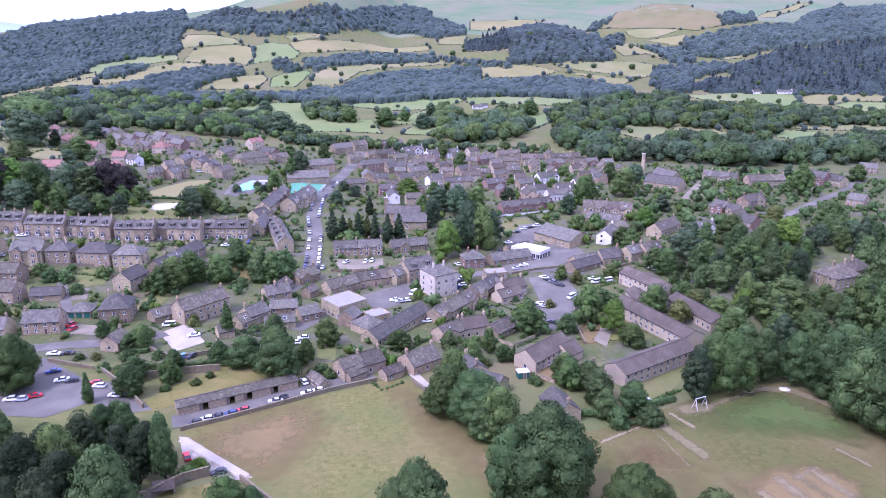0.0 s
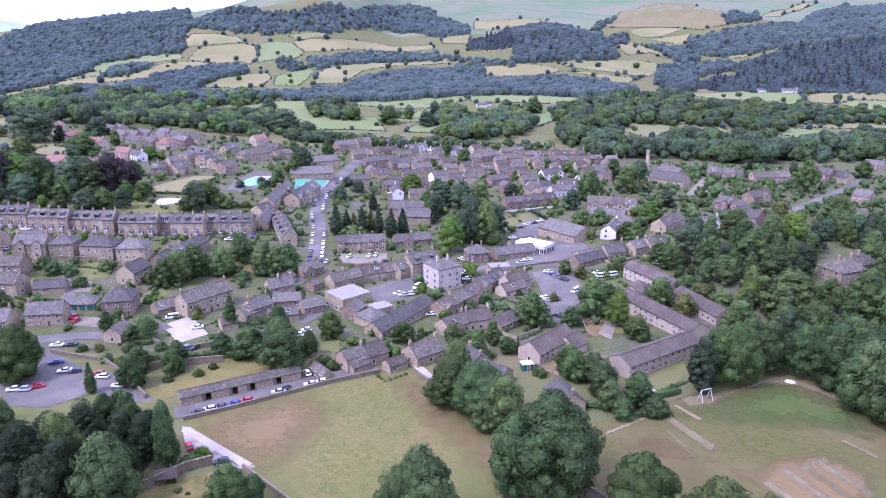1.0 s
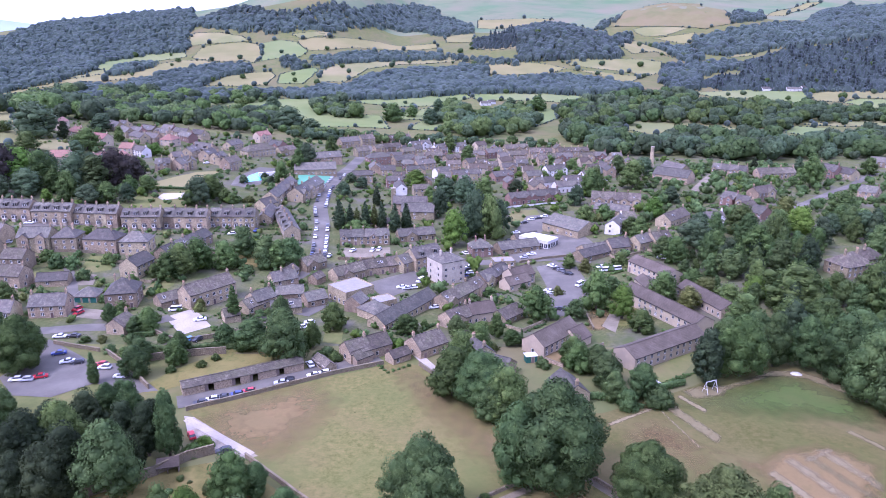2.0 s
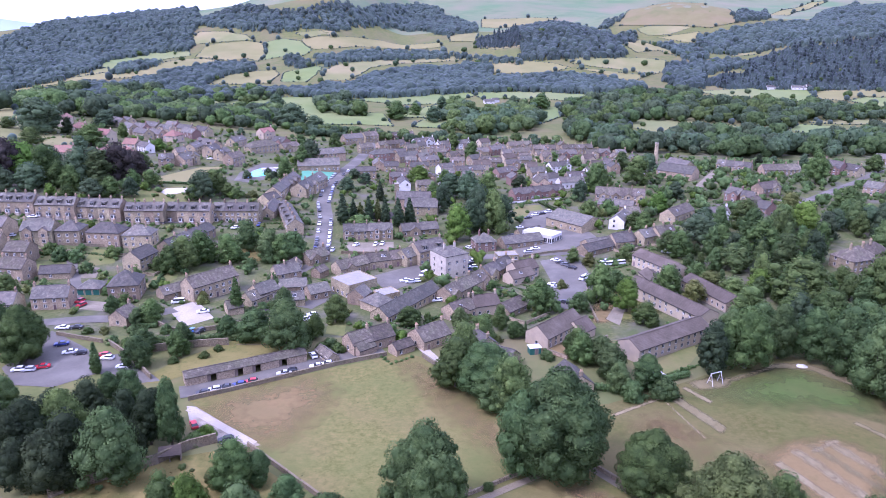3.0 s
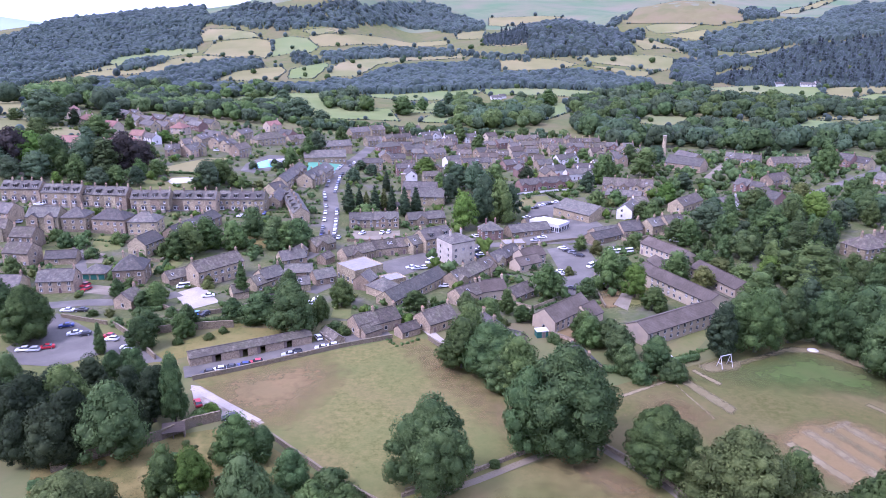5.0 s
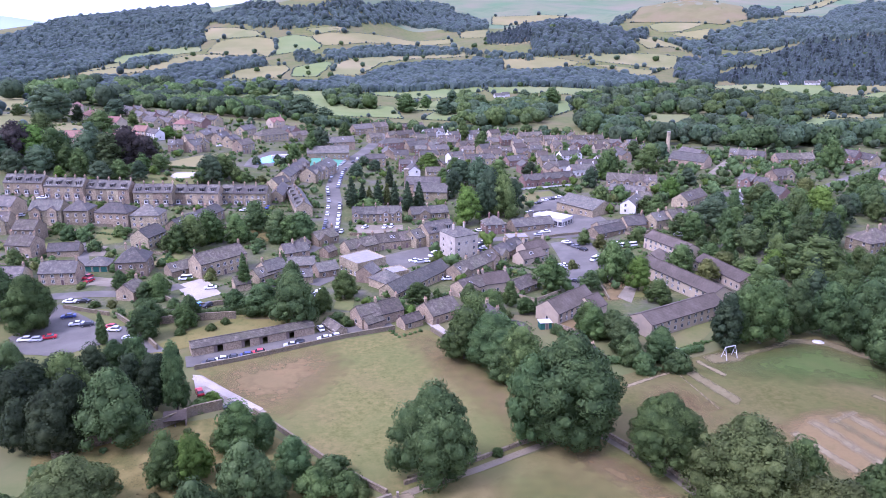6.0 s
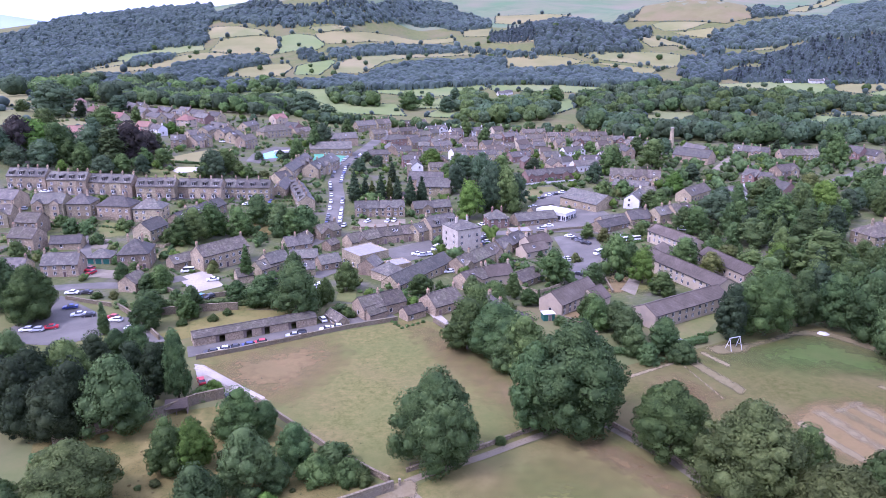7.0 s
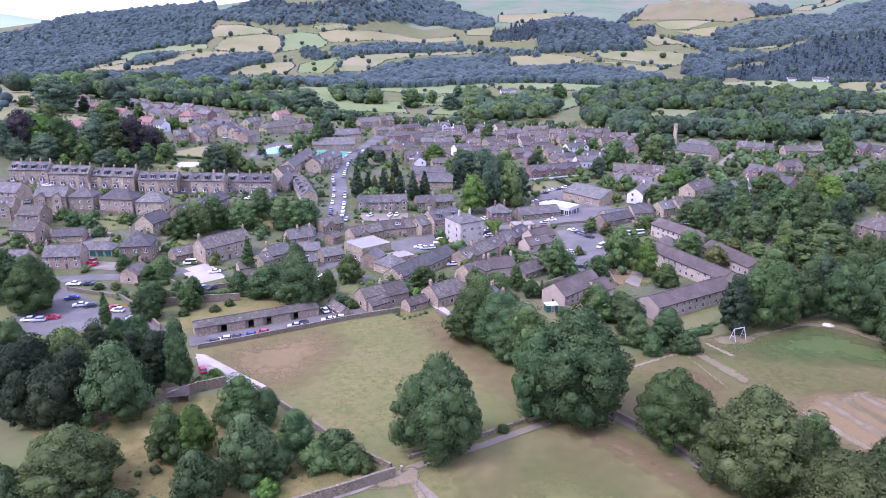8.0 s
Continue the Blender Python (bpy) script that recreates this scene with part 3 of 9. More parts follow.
def house(x, y, rz, L, W, H, style="s", hip=False, chimneys=1, dormers=0, gables=0, z=None, garage=False, plain=False, group="", rich=True, label="", pitch=0.36):
    """A house with its ridge along its own x axis and its front towards -y; H is the height of the ridge."""
    FOOT.append((x, y, max(L, W) / 2 + 0.6))
    PLOTS.append((x, y, rz, L, W))
    wall, roof, words = STYLE[style]
    wall, roof = M[wall], M[roof]
    rise = min(W * (0.25 if style == "e" else pitch), H * 0.48)
    eaves = H - rise
    rnd = random.Random(int(x * 31 + y * 17))
    ob = tagged(root("house", x, y, rz, z), label or words, "house", group)
    share("wall", wall_mesh(L, W, eaves, rise, hip, wall), ob, Matrix())
    share("roof", roof_mesh(L, W, eaves, rise, hip, roof), ob, Matrix())
    slope = math.degrees(math.atan2(rise, W / 2))
    if not (hip or plain or dormers or gables or garage) and L < 17 and y > 232 and rnd.random() < 0.4:
        gables = 1
    storeys = max(1, min(3, round((eaves - 0.2) / 2.7)))
    per = max(1, int(L / 2.9))
    back = pose(0, 0, 0, 0, 0, 180)
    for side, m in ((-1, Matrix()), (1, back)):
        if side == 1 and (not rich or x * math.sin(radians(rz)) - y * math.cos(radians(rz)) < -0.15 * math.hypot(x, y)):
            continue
        doorway = rnd.randrange(per)
        for s in range(storeys):
            for k in range(per):
                px = -L / 2 + L * (k + 0.5) / per
                if garage and s == 0 and side == -1:
                    share("garage_door", door_mesh(2.3, 2.1, "green_door"), ob, pose(px, -W / 2 - 0.012, 0, 0, 0, 0), "green garage door")
                elif s == 0 and k == doorway and not plain:
                    share("door", door_mesh(), ob, m @ pose(px, -W / 2 - 0.012, 0))
                elif rnd.random() < (0.55 if plain else 0.93):
                    ww = 1.06 if storeys > 1 or plain else 0.9
                    share("window", window_mesh(ww, 1.25), ob, m @ pose(px, -W / 2 - 0.012, min(0.95 + s * 2.7, max(0.5, eaves - 1.7))))
    if hip and not plain and not garage:
        for side in (-90, 90):
            for s in range(storeys):
                for px in (-W * 0.25, W * 0.25):
                    share("window", window_mesh(1.0, 1.3), ob, pose(0, 0, 0, 0, 0, side) @ pose(px, -L / 2 - 0.012, 0.95 + s * 2.7))
    if not hip:
        for side in (-90, 90):
            for s in range(storeys):
                if rnd.random() < 0.6 and not plain:
                    share("window", window_mesh(1.0, 1.25), ob, pose(0, 0, 0, 0, 0, side) @ pose(rnd.choice((-1.3, 0, 1.4)), -L / 2 - 0.012, 1.0 + s * 2.7))
    for k in range(chimneys):
        if hip:
            px = (-0.22, 0.24)[k % 2] * L
        else:
            px = (L / 2 - 0.5) if k == 0 else -(L / 2 - 0.5)
        share("chimney", chimney_mesh(1.3, wall, 2 + k % 2), ob, pose(px, 0, H + 0.1, 0, 0, 90))
    for k in range(dormers):
        px = -L / 2 + L * (k + 0.5) / dormers
        dormer(ob, pose(px, -W / 2 + 0.7, eaves + 0.35), roof)
    for k in range(gables):
        px = -L / 2 + L * (k + 0.5) / gables + (rnd.choice((-0.2, 0.2)) * L if gables == 1 else 0)
        g = min(L / gables * 0.55, 5.5)
        share("gable", wall_mesh(W / 2 + 0.6, g, eaves, g * 0.36, False, wall), ob, pose(px, -W / 4 - 0.5, 0, 0, 0, 90))
        share("gable_roof", roof_mesh(W / 2 + 0.6, g, eaves, g * 0.36, False, roof, 0.25), ob, pose(px, -W / 4 - 0.5, 0.03, 0, 0, 90))
        for s in range(storeys):
            share("window", window_mesh(1.5, 1.4), ob, pose(px, -W / 2 - 0.83, 0.9 + s * 2.7))
    if not dormers and rnd.random() < 0.28 and not hip and y > 232:
        for k in range(rnd.choice((1, 2))):
            px = rnd.uniform(-0.35, 0.35) * L
            share("skylight", skylight_mesh(), ob, pose(px, -W / 4, eaves + rise / 2 + 0.2, slope, 0, 0))
    if rich:
        share("gutter", gutter_mesh(L), ob, pose(0, -W / 2 - 0.34, eaves - rise * 0.3 / (W / 2) + 0.02))
    return ob


def terrace(n, x, y, rz, L, W, H, style="s", dormers=0, z=None, bays=False, **more):
    """n houses wall to wall along one ridge."""
    u = L / n
    c, s = math.cos(radians(rz)), math.sin(radians(rz))
    g = ground(x, y) if z is None else z
    for k in range(n):
        d = -L / 2 + u * (k + 0.5)
        ob = house(x + c * d, y + s * d, rz, u - 0.012, W, H, style, z=g, dormers=dormers, group="terraced row", **more)
        if bays:
            bay_window(ob, pose(-u * 0.2, -W / 2 - 0.01, 0))


# ------------------------------------------------------------ trees
def leaf_cloud(name, lobes, per_lobe, size, mat, seed, core=1, squash=0.9, upright=0.0):
    """A crown: billows of leaf sprays round the given lobes (x, y, z, radius), with a dense inner mass."""
    rng = np.random.default_rng(seed)
    lobes = np.asarray(lobes, float)
    centre = lobes[:, :3].mean(0)
    pts, nrm = [], []
    for i, (x, y, z, r) in enumerate(lobes):
        k = int(per_lobe * (r / lobes[:, 3].mean()) ** 2)
        wide = rng.uniform(0.82, 1.22, 3) * (1, 1, 0.9)
        d = rng.normal(size=(k, 3))
        d /= np.linalg.norm(d, axis=1)[:, None]
        p = np.array([x, y, z]) + d * r * (1.0 + 0.09 * rng.normal(size=(k, 1))).clip(0.8, 1.18) * wide * (1, 1, squash)
        keep = np.ones(k, bool)
        for j, (x2, y2, z2, r2) in enumerate(lobes):
            if j != i and (x - x2) ** 2 + (y - y2) ** 2 + (z - z2) ** 2 < (r + r2) ** 2:
                keep &= (((p - (x2, y2, z2)) / (1, 1, squash)) ** 2).sum(1) > (0.74 * r2) ** 2
        pts.append(p[keep])
        nrm.append(d[keep])
    p, d = np.concatenate(pts), np.concatenate(nrm)
    k = len(p)
    out = p - centre
    out /= np.linalg.norm(out, axis=1)[:, None] + 1e-9
    n = d * 0.95 + out * 0.55 + rng.normal(size=(k, 3)) * 0.24
    n /= np.linalg.norm(n, axis=1)[:, None]
    face = n + rng.normal(size=(k, 3)) * 0.45
    face /= np.linalg.norm(face, axis=1)[:, None]
    a = np.cross(face, rng.normal(size=(k, 3)))
    a /= np.linalg.norm(a, axis=1)[:, None]
    b = np.cross(face, a)
    s = size * rng.uniform(0.6, 1.35, (k, 1))
    quad = np.stack([p - a * s * 0.6, p - b * s * 0.42 + face * s * 0.12, p + a * s * 0.6, p + b * s * 0.42 + face * s * 0.12], 1)
    co, vn = quad.reshape(-1, 3), np.repeat(n, 4, 0)
    faces = [tuple(range(4 * i, 4 * i + 4)) for i in range(k)]
    bm = bmesh.new()
    bmesh.ops.create_icosphere(bm, subdivisions=core, radius=1)
    ball = np.array([v.co[:] for v in bm.verts])
    tri = [[v.index for v in f.verts] for f in bm.faces]
    bm.free()
    allc, alln, at = [co], [vn], len(co)
    for x, y, z, r in lobes:
        allc.append(np.array([x, y, z]) + ball * r * 0.78 * rng.uniform(0.88, 1.08, (len(ball), 1)) * (1, 1, squash))
        alln.append(ball)
        faces += [tuple(at + i for i in f) for f in tri]
        at += len(ball)
    me = bpy.data.meshes.new(name)
    me.from_pydata(np.concatenate(allc).tolist(), [], faces)
    me.materials.append(mat)
    me.shade_smooth()
    me.normals_split_custom_set_from_vertices(np.concatenate(alln).tolist())
    return me


def round_lobes(seed, R, h0, h1, n, small=0.3):
    """Lobes for a spreading crown between two heights: a domed, lopsided mass of billows, fullest below the middle, with dents."""
    rng = random.Random(seed)
    H = h1 - h0
    out = [(0, 0, h0 + H * 0.3, R * 0.6), (0, 0, h0 + H * 0.55, R * 0.52), (R * 0.1, 0, h0 + H * 0.74, R * 0.34)]
    bulge = [(rng.uniform(0, 6.28), rng.uniform(0.03, 0.12), k) for k in (1, 2, 3, 5)]
    for k in range(n):
        f = ((k + 0.5) / n) ** 0.92
        ang = k * 2.399 + rng.uniform(-0.6, 0.6)
        wide = (1 - max(0.0, f - 0.28) ** 2 * 1.9) if f > 0.28 else 0.78 + 0.22 * f / 0.28
        wide = max(0.08, wide) ** 0.75
        wide *= 1 + sum(a * math.sin(m * ang + p + 3 * f) for p, a, m in bulge)
        r = R * small * rng.choice((rng.uniform(0.55, 0.9), rng.uniform(0.8, 1.3), rng.uniform(1.2, 1.75)))
        d = max(0.0, R * wide - r * 0.8) * rng.uniform(0.84, 1.03)
        out.append((math.cos(ang) * d, math.sin(ang) * d, h0 + H * (0.04 + 0.9 * f) - r * 0.2 + rng.uniform(-0.04, 0.04) * H, r))
    return out


def cone_lobes(seed, R, h0, h1, n):
    """Lobes for a dense upright column that narrows to a point, ring above ring."""
    rng = random.Random(seed)
    out = []
    for k in range(n):
        f = (k / (n - 1)) ** 0.9
        wide = R * (1 - f) ** 0.52 * (0.66 + 0.34 * min(1, f * 4))
        ang = k * 2.399 + rng.uniform(-0.2, 0.2)
        r = max(R * 0.2, wide * rng.uniform(0.5, 0.62))
        d = max(0, wide - r * 0.9) * rng.uniform(0.92, 1.04)
        out.append((math.cos(ang) * d, math.sin(ang) * d, h0 + (h1 - h0 - r * 1.1) * f + r * 0.5, r))
    for f in (0.12, 0.3, 0.5, 0.7):
        out.append((0, 0, h0 + (h1 - h0) * f, R * 0.72 * (1 - f) ** 0.52))
    return out


def trunk_mesh(h, r, spread, seed, limbs=5):
    def make():
        rng = random.Random(seed)
        bm = bmesh.new()

        def limb(a, b, r0, r1, seg=7):
            a, b = Vector(a), Vector(b)
            m = Matrix.Translation((a + b) / 2) @ (b - a).to_track_quat("Z", "Y").to_matrix().to_4x4()
            bmesh.ops.create_cone(bm, cap_ends=True, segments=seg, radius1=r0, radius2=r1, depth=(b - a).length, matrix=m)
        fork = (rng.uniform(-0.3, 0.3), rng.uniform(-0.3, 0.3), h * 0.45)
        limb((0, 0, -0.6), (0, 0, 0.5), r * 1.5, r)
        limb((0, 0, 0.45), fork, r, r * 0.75)
        limb(fork, (fork[0] * 2, fork[1] * 2, h * 0.85), r * 0.72, r * 0.2)
        for k in range(limbs):
            ang = k * 2.4 + rng.uniform(-0.3, 0.3)
            z0 = h * rng.uniform(0.25, 0.5)
            t = z0 / (h * 0.45)
            limb((fork[0] * min(t, 1), fork[1] * min(t, 1), z0),
                 (math.cos(ang) * spread * 0.75, math.sin(ang) * spread * 0.75, z0 + h * rng.uniform(0.15, 0.35)), r * 0.42, r * 0.1, 6)
        return mesh_of("trunk", bm, M["bark"])
    return cached(("trunk", h, r, seed), make)


# unit trees: kind -> (height, radius, crown meshes by leaf); near ones are finer
def tree_crown(shape, leaf, variant, fine):
    """fine: 0 far off, 1 near, 2 a great tree close to the camera."""
    def make():
        sd = variant * 17 + len(leaf) + 5 * fine
        n = (26, 62, 96)[fine]
        if shape == "round":
            lobes = round_lobes(sd, 6.3, 1.6, 15.4, n, (0.31, 0.25, 0.205)[fine])
        elif shape == "tall":
            lobes = round_lobes(sd, 4.5, 2.2, 17.2, n, (0.34, 0.28, 0.23)[fine])
        elif shape == "bush":
            lobes = round_lobes(sd, 3.1, 0.1, 4.0, n // 2, (0.33, 0.28, 0.24)[fine])
        else:
            lobes = cone_lobes(sd, 3.0, 0.5, 15, (34, 46, 60)[fine])
        count, size = ((88, 0.66), (150, 0.44), (340, 0.28))[fine]
        if shape == "bush":
            count, size = ((36, 0.5), (90, 0.3), (120, 0.24))[fine]
        if shape == "cone":
            count, size = ((44, 0.65), (130, 0.36), (150, 0.28))[fine]
        return leaf_cloud("crown", lobes, count, size, LEAF[leaf], sd, core=1)
    return cached(("crown", shape, leaf, variant, fine), make)


TREE = {"round": (15.6, 6.6, "broad spreading"), "tall": (17.6, 4.7, "tall oval"), "bush": (4.2, 3.3, "low rounded"), "cone": (15.2, 2.9, "narrow pointed")}
LEAF_WORDS = {"green": "mid-green", "dark": "dark green", "bright": "bright green", "yellow": "yellow-green", "grey": "grey-green", "olive": "dull olive-green",
              "copper": "dark copper-purple", "straw": "straw-coloured", "valley": "haze-blued green", "fir": "deep green evergreen", "yew": "very dark evergreen", "wood": "green", "spruce": "deep green"}


def tree(x, y, s=1.0, shape="round", leaf="green", variant=0, fine=0, stretch=1.0, group=""):
    TRUNKS.append((x, y))
    h, r, words = TREE[shape]
    turn = (x * 37 + y * 91) % 360
    ob = tagged(new("bush" if shape == "bush" else "tree"), f"{words} {'shrub' if shape == 'bush' else 'tree'} with {LEAF_WORDS[leaf]} foliage",
                "bush" if shape == "bush" else "tree", group)
    ob.matrix_basis = pose(x, y, ground(x, y) - 0.05, 0, 0, turn) @ Matrix.Diagonal((s, s, s * stretch, 1))
    share("crown", tree_crown(shape, leaf, variant % 3, fine), ob, Matrix())
    if shape == "bush":
        share("trunk", trunk_mesh(2.2, 0.12, 1.4, variant % 3), ob, Matrix())
    elif shape == "cone":
        share("trunk", trunk_mesh(9.0, 0.28, 0.8, variant % 3, 2), ob, Matrix())
    else:
        share("trunk", trunk_mesh(11.0, 0.42, 4.2, variant % 3), ob, Matrix())
    return ob


def far_crown(seed, conical, full, thin=False):
    """Points, normals and faces of one distant crown of unit size: an uneven dome with shallow billows and loose sprays."""
    rng = np.random.default_rng(seed)
    balls = []
    for sub in (1, 2):
        bm = bmesh.new()
        bmesh.ops.create_icosphere(bm, subdivisions=sub, radius=1)
        balls.append((np.array([v.co[:] for v in bm.verts]), [[v.index for v in f.verts] for f in bm.faces]))
        bm.free()
    if conical:
        lumps = [(0, 0, 0.8, 0.6, 0), (0.06, 0.05, 1.6, 0.44, 0), (-0.03, 0, 2.3, 0.26, 0)]
    else:
        lumps = [(0, 0, 0.86, 0.64 if full else (0.8 if thin else 0.62), 1 if full or thin else 0)]
        for k in range(15 if full else (1 if thin else 6)):
            a = k * 2.4 + rng.uniform(-0.4, 0.4)
            f = rng.uniform(-0.35, 0.9)
            d = math.sqrt(1 - f * f) * 0.62
            lumps.append((math.cos(a) * d, math.sin(a) * d, 0.86 + f * 0.6, rng.uniform(0.24, 0.4), 0))
    co, nn, faces, at = [], [], [], 0
    for x, y, z, r, fine in lumps:
        ball, tri = balls[fine]
        rough = 1 + 0.16 * np.sin(ball @ rng.normal(size=3) * 4 + seed) + rng.uniform(-0.1, 0.1, len(ball))
        co.append(ball * rough[:, None] * r * (1, 1, 1.3 if conical else 1.05) + (x, y, z))
        nn.append(ball * 0.8 + (np.array([x, y, z - 0.8]) if fine == 0 and not conical else 0))
        faces += [[at + i for i in f] for f in tri]
        at += len(ball)
        k = (30 if fine else 13) if full else (5 if fine or not thin else 2)
        d = rng.normal(size=(k, 3))
        d[:, 2] = np.abs(d[:, 2]) * 0.9 - 0.25
        d /= np.linalg.norm(d, axis=1)[:, None]
        p = np.array([x, y, z]) + d * r * rng.uniform(0.95, 1.16, (k, 1)) * (1, 1, 1.3 if conical else 1.05)
        a = np.cross(d + rng.normal(size=(k, 3)) * 0.5, rng.normal(size=(k, 3)))
        a /= np.linalg.norm(a, axis=1)[:, None]
        b = np.cross(d, a)
        s = (0.12 if full else 0.2) * rng.uniform(0.7, 1.3, (k, 1))
        co.append(np.stack([p - a * s, p - b * s * 0.7, p + a * s, p + b * s * 0.7], 1).reshape(-1, 3))
        nn.append(np.repeat(d + rng.normal(size=(k, 3)) * 0.5, 4, 0))
        faces += [[at + 4 * i + j for j in range(4)] for i in range(k)]
        at += 4 * k
    nn = np.concatenate(nn)
    return np.concatenate(co), nn / (np.linalg.norm(nn, axis=1)[:, None] + 1e-9), faces


def canopy(spots, size, conical, seed):
    """The closed canopy of a dense far wood: crown beside crown as one uneven sheet that comes down to the ground at its rim."""
    rng = np.random.default_rng(seed)
    cell = 2.8
    x0, y0 = spots[:, 0].min() - 12, spots[:, 1].min() - 12
    nx, ny = int((spots[:, 0].max() + 12 - x0) / cell) + 1, int((spots[:, 1].max() + 12 - y0) / cell) + 1
    top = np.zeros((nx, ny))
    for x, y, s in spots:
        for ox, oy, part_size in ((0, 0, 1.0), (rng.uniform(-5, 5), rng.uniform(-5, 5), rng.uniform(0.6, 0.95))):
            r = size * 0.95 * s * part_size
            tall = size * (1.25 + 0.55 * s * part_size)
            cx, cy = x + ox, y + oy
            i0, i1 = max(0, int((cx - r - x0) / cell)), min(nx, int((cx + r - x0) / cell) + 2)
            j0, j1 = max(0, int((cy - r - y0) / cell)), min(ny, int((cy + r - y0) / cell) + 2)
            gx = x0 + np.arange(i0, i1)[:, None] * cell - cx
            gy = y0 + np.arange(j0, j1)[None] * cell - cy
            d = np.sqrt(gx * gx + gy * gy) / r
            dome = np.where(d < 1, tall * (1.05 - 0.8 * d if conical else 0.34 + 0.66 * np.sqrt(np.clip(1 - d * d, 0, 1))), 0)
            top[i0:i1, j0:j1] = np.maximum(top[i0:i1, j0:j1], dome)
    on = top > 0
    X, Y = np.meshgrid(x0 + np.arange(nx) * cell, y0 + np.arange(ny) * cell, indexing="ij")
    X, Y = X + rng.uniform(-0.9, 0.9, X.shape), Y + rng.uniform(-0.9, 0.9, X.shape)
    Z = height(X, Y) + np.where(on, top + rng.uniform(-0.75, 0.75, X.shape), -0.5)
    grown = on.copy()
    grown[1:] |= on[:-1]
    grown[:-1] |= on[1:]
    grown[:, 1:] |= on[:, :-1]
    grown[:, :-1] |= on[:, 1:]
    index = np.arange(nx * ny).reshape(nx, ny)
    quads = np.stack([index[:-1, :-1], index[1:, :-1], index[1:, 1:], index[:-1, 1:]], -1)
    keep = grown[:-1, :-1] & grown[1:, :-1] & grown[1:, 1:] & grown[:-1, 1:] & (on[:-1, :-1] | on[1:, 1:])
    quads = quads[keep]
    used, flat = np.unique(quads, return_inverse=True)
    return np.stack([X.ravel()[used], Y.ravel()[used], Z.ravel()[used]], -1), flat.reshape(-1, 4)


def wood_of(name, spots, leaf, label, size=6.0, conical=False, full=False, seed=0, thin=False):
    """Many far trees as one mesh, stamped from a few crowns, each turned and sized on its own."""
    rng = np.random.default_rng(seed)
    if isinstance(leaf, (tuple, list)):
        kind = rng.integers(len(leaf), size=len(spots))
        for k, one in enumerate(leaf):
            wood_of(name, np.asarray(spots)[kind == k], one, label, size, conical, full, seed + 50 + k, thin)
        return None
    stock = [cached(("far_crown", k, conical, full, thin), lambda: far_crown(k, conical, full, thin)) for k in range(4)]
    spots = np.asarray(spots, float)
    if not len(spots):
        return None
    if name == "woodland" and thin:
        sheet, quads = canopy(spots, size * 0.72, conical, seed)
        me = bpy.data.meshes.new("canopy")
        me.from_pydata(sheet.tolist(), [], quads.tolist())
        me.materials.append(LEAF[leaf])
        tagged(new("canopy", me), label, "woodland", kind="stuff")
        few = rng.random(len(spots)) < 0.22
        few[0] = True
        spots = spots[few] * (1, 1, 0.8)
    z = height(spots[:, 0], spots[:, 1])
    co, nn, loops, starts, at, loop_at = [], [], [], [], 0, 0
    flat = [(np.array([i for f in fs for i in f]), np.cumsum([0] + [len(f) for f in fs[:-1]])) for _, _, fs in stock]
    for (x, y, s), g in zip(spots, z):
        k = rng.integers(4)
        c, n, fs = stock[k]
        a = rng.uniform(0, 6.283)
        turn = np.array([[math.cos(a), -math.sin(a), 0], [math.sin(a), math.cos(a), 0], [0, 0, 1]])
        co.append(c @ turn.T * s * size * (1, 1, rng.uniform(0.9, 1.12)) + (x, y, g - 0.5))
        nn.append(n @ turn.T)
        loops.append(flat[k][0] + at)
        starts.append(flat[k][1] + loop_at)
        at += len(c)
        loop_at += len(flat[k][0])
    co, nn, loops, starts = np.concatenate(co), np.concatenate(nn), np.concatenate(loops), np.concatenate(starts)
    me = bpy.data.meshes.new(name)
    me.vertices.add(len(co))
    me.vertices.foreach_set("co", co.ravel())
    me.loops.add(len(loops))
    me.loops.foreach_set("vertex_index", loops.astype(np.int32))
    me.polygons.add(len(starts))
    me.polygons.foreach_set("loop_start", starts.astype(np.int32))
    me.update(calc_edges=True)
    me.shade_smooth()
    me.normals_split_custom_set_from_vertices(nn.tolist())
    me.materials.append(LEAF[leaf])
    return tagged(new(name, me), label, {"grass_tuft": "grass", "garden_hedge": "hedge", "shrubbery": "shrubs"}.get(name, name), kind="stuff")


def hedge(line, high, label, leaf="dark"):
    """A clipped hedge: a run of small leafy billows along a line."""
    spots = []
    for (x0, y0), (x1, y1) in zip(line, line[1:]):
        n = max(1, int(math.hypot(x1 - x0, y1 - y0) / 0.9))
        spots += [(x0 + (x1 - x0) * k / n, y0 + (y1 - y0) * k / n) for k in range(n)]
    x0, y0 = spots[0]
    g0 = ground(x0, y0)
    lobes = [(x - x0, y - y0, ground(x, y) - g0 + high * f, high * 0.5) for x, y in spots for f in (0.35, 0.7)]
    ob = tagged(new("hedge", leaf_cloud("hedge", lobes, 26, 0.42, LEAF[leaf], len(spots))), label, "hedge")
    ob.matrix_basis = pose(x0, y0, g0 - 0.1)
    return ob


def inside(polygon, x, y):
    hit = np.zeros(np.shape(x), bool)
    for (x0, y0), (x1, y1) in zip(polygon, polygon[1:] + polygon[:1]):
        cross = (y0 > y) != (y1 > y)
        hit ^= cross & (x < (x1 - x0) * (y - y0) / (y1 - y0 + 1e-12) + x0)
    return hit


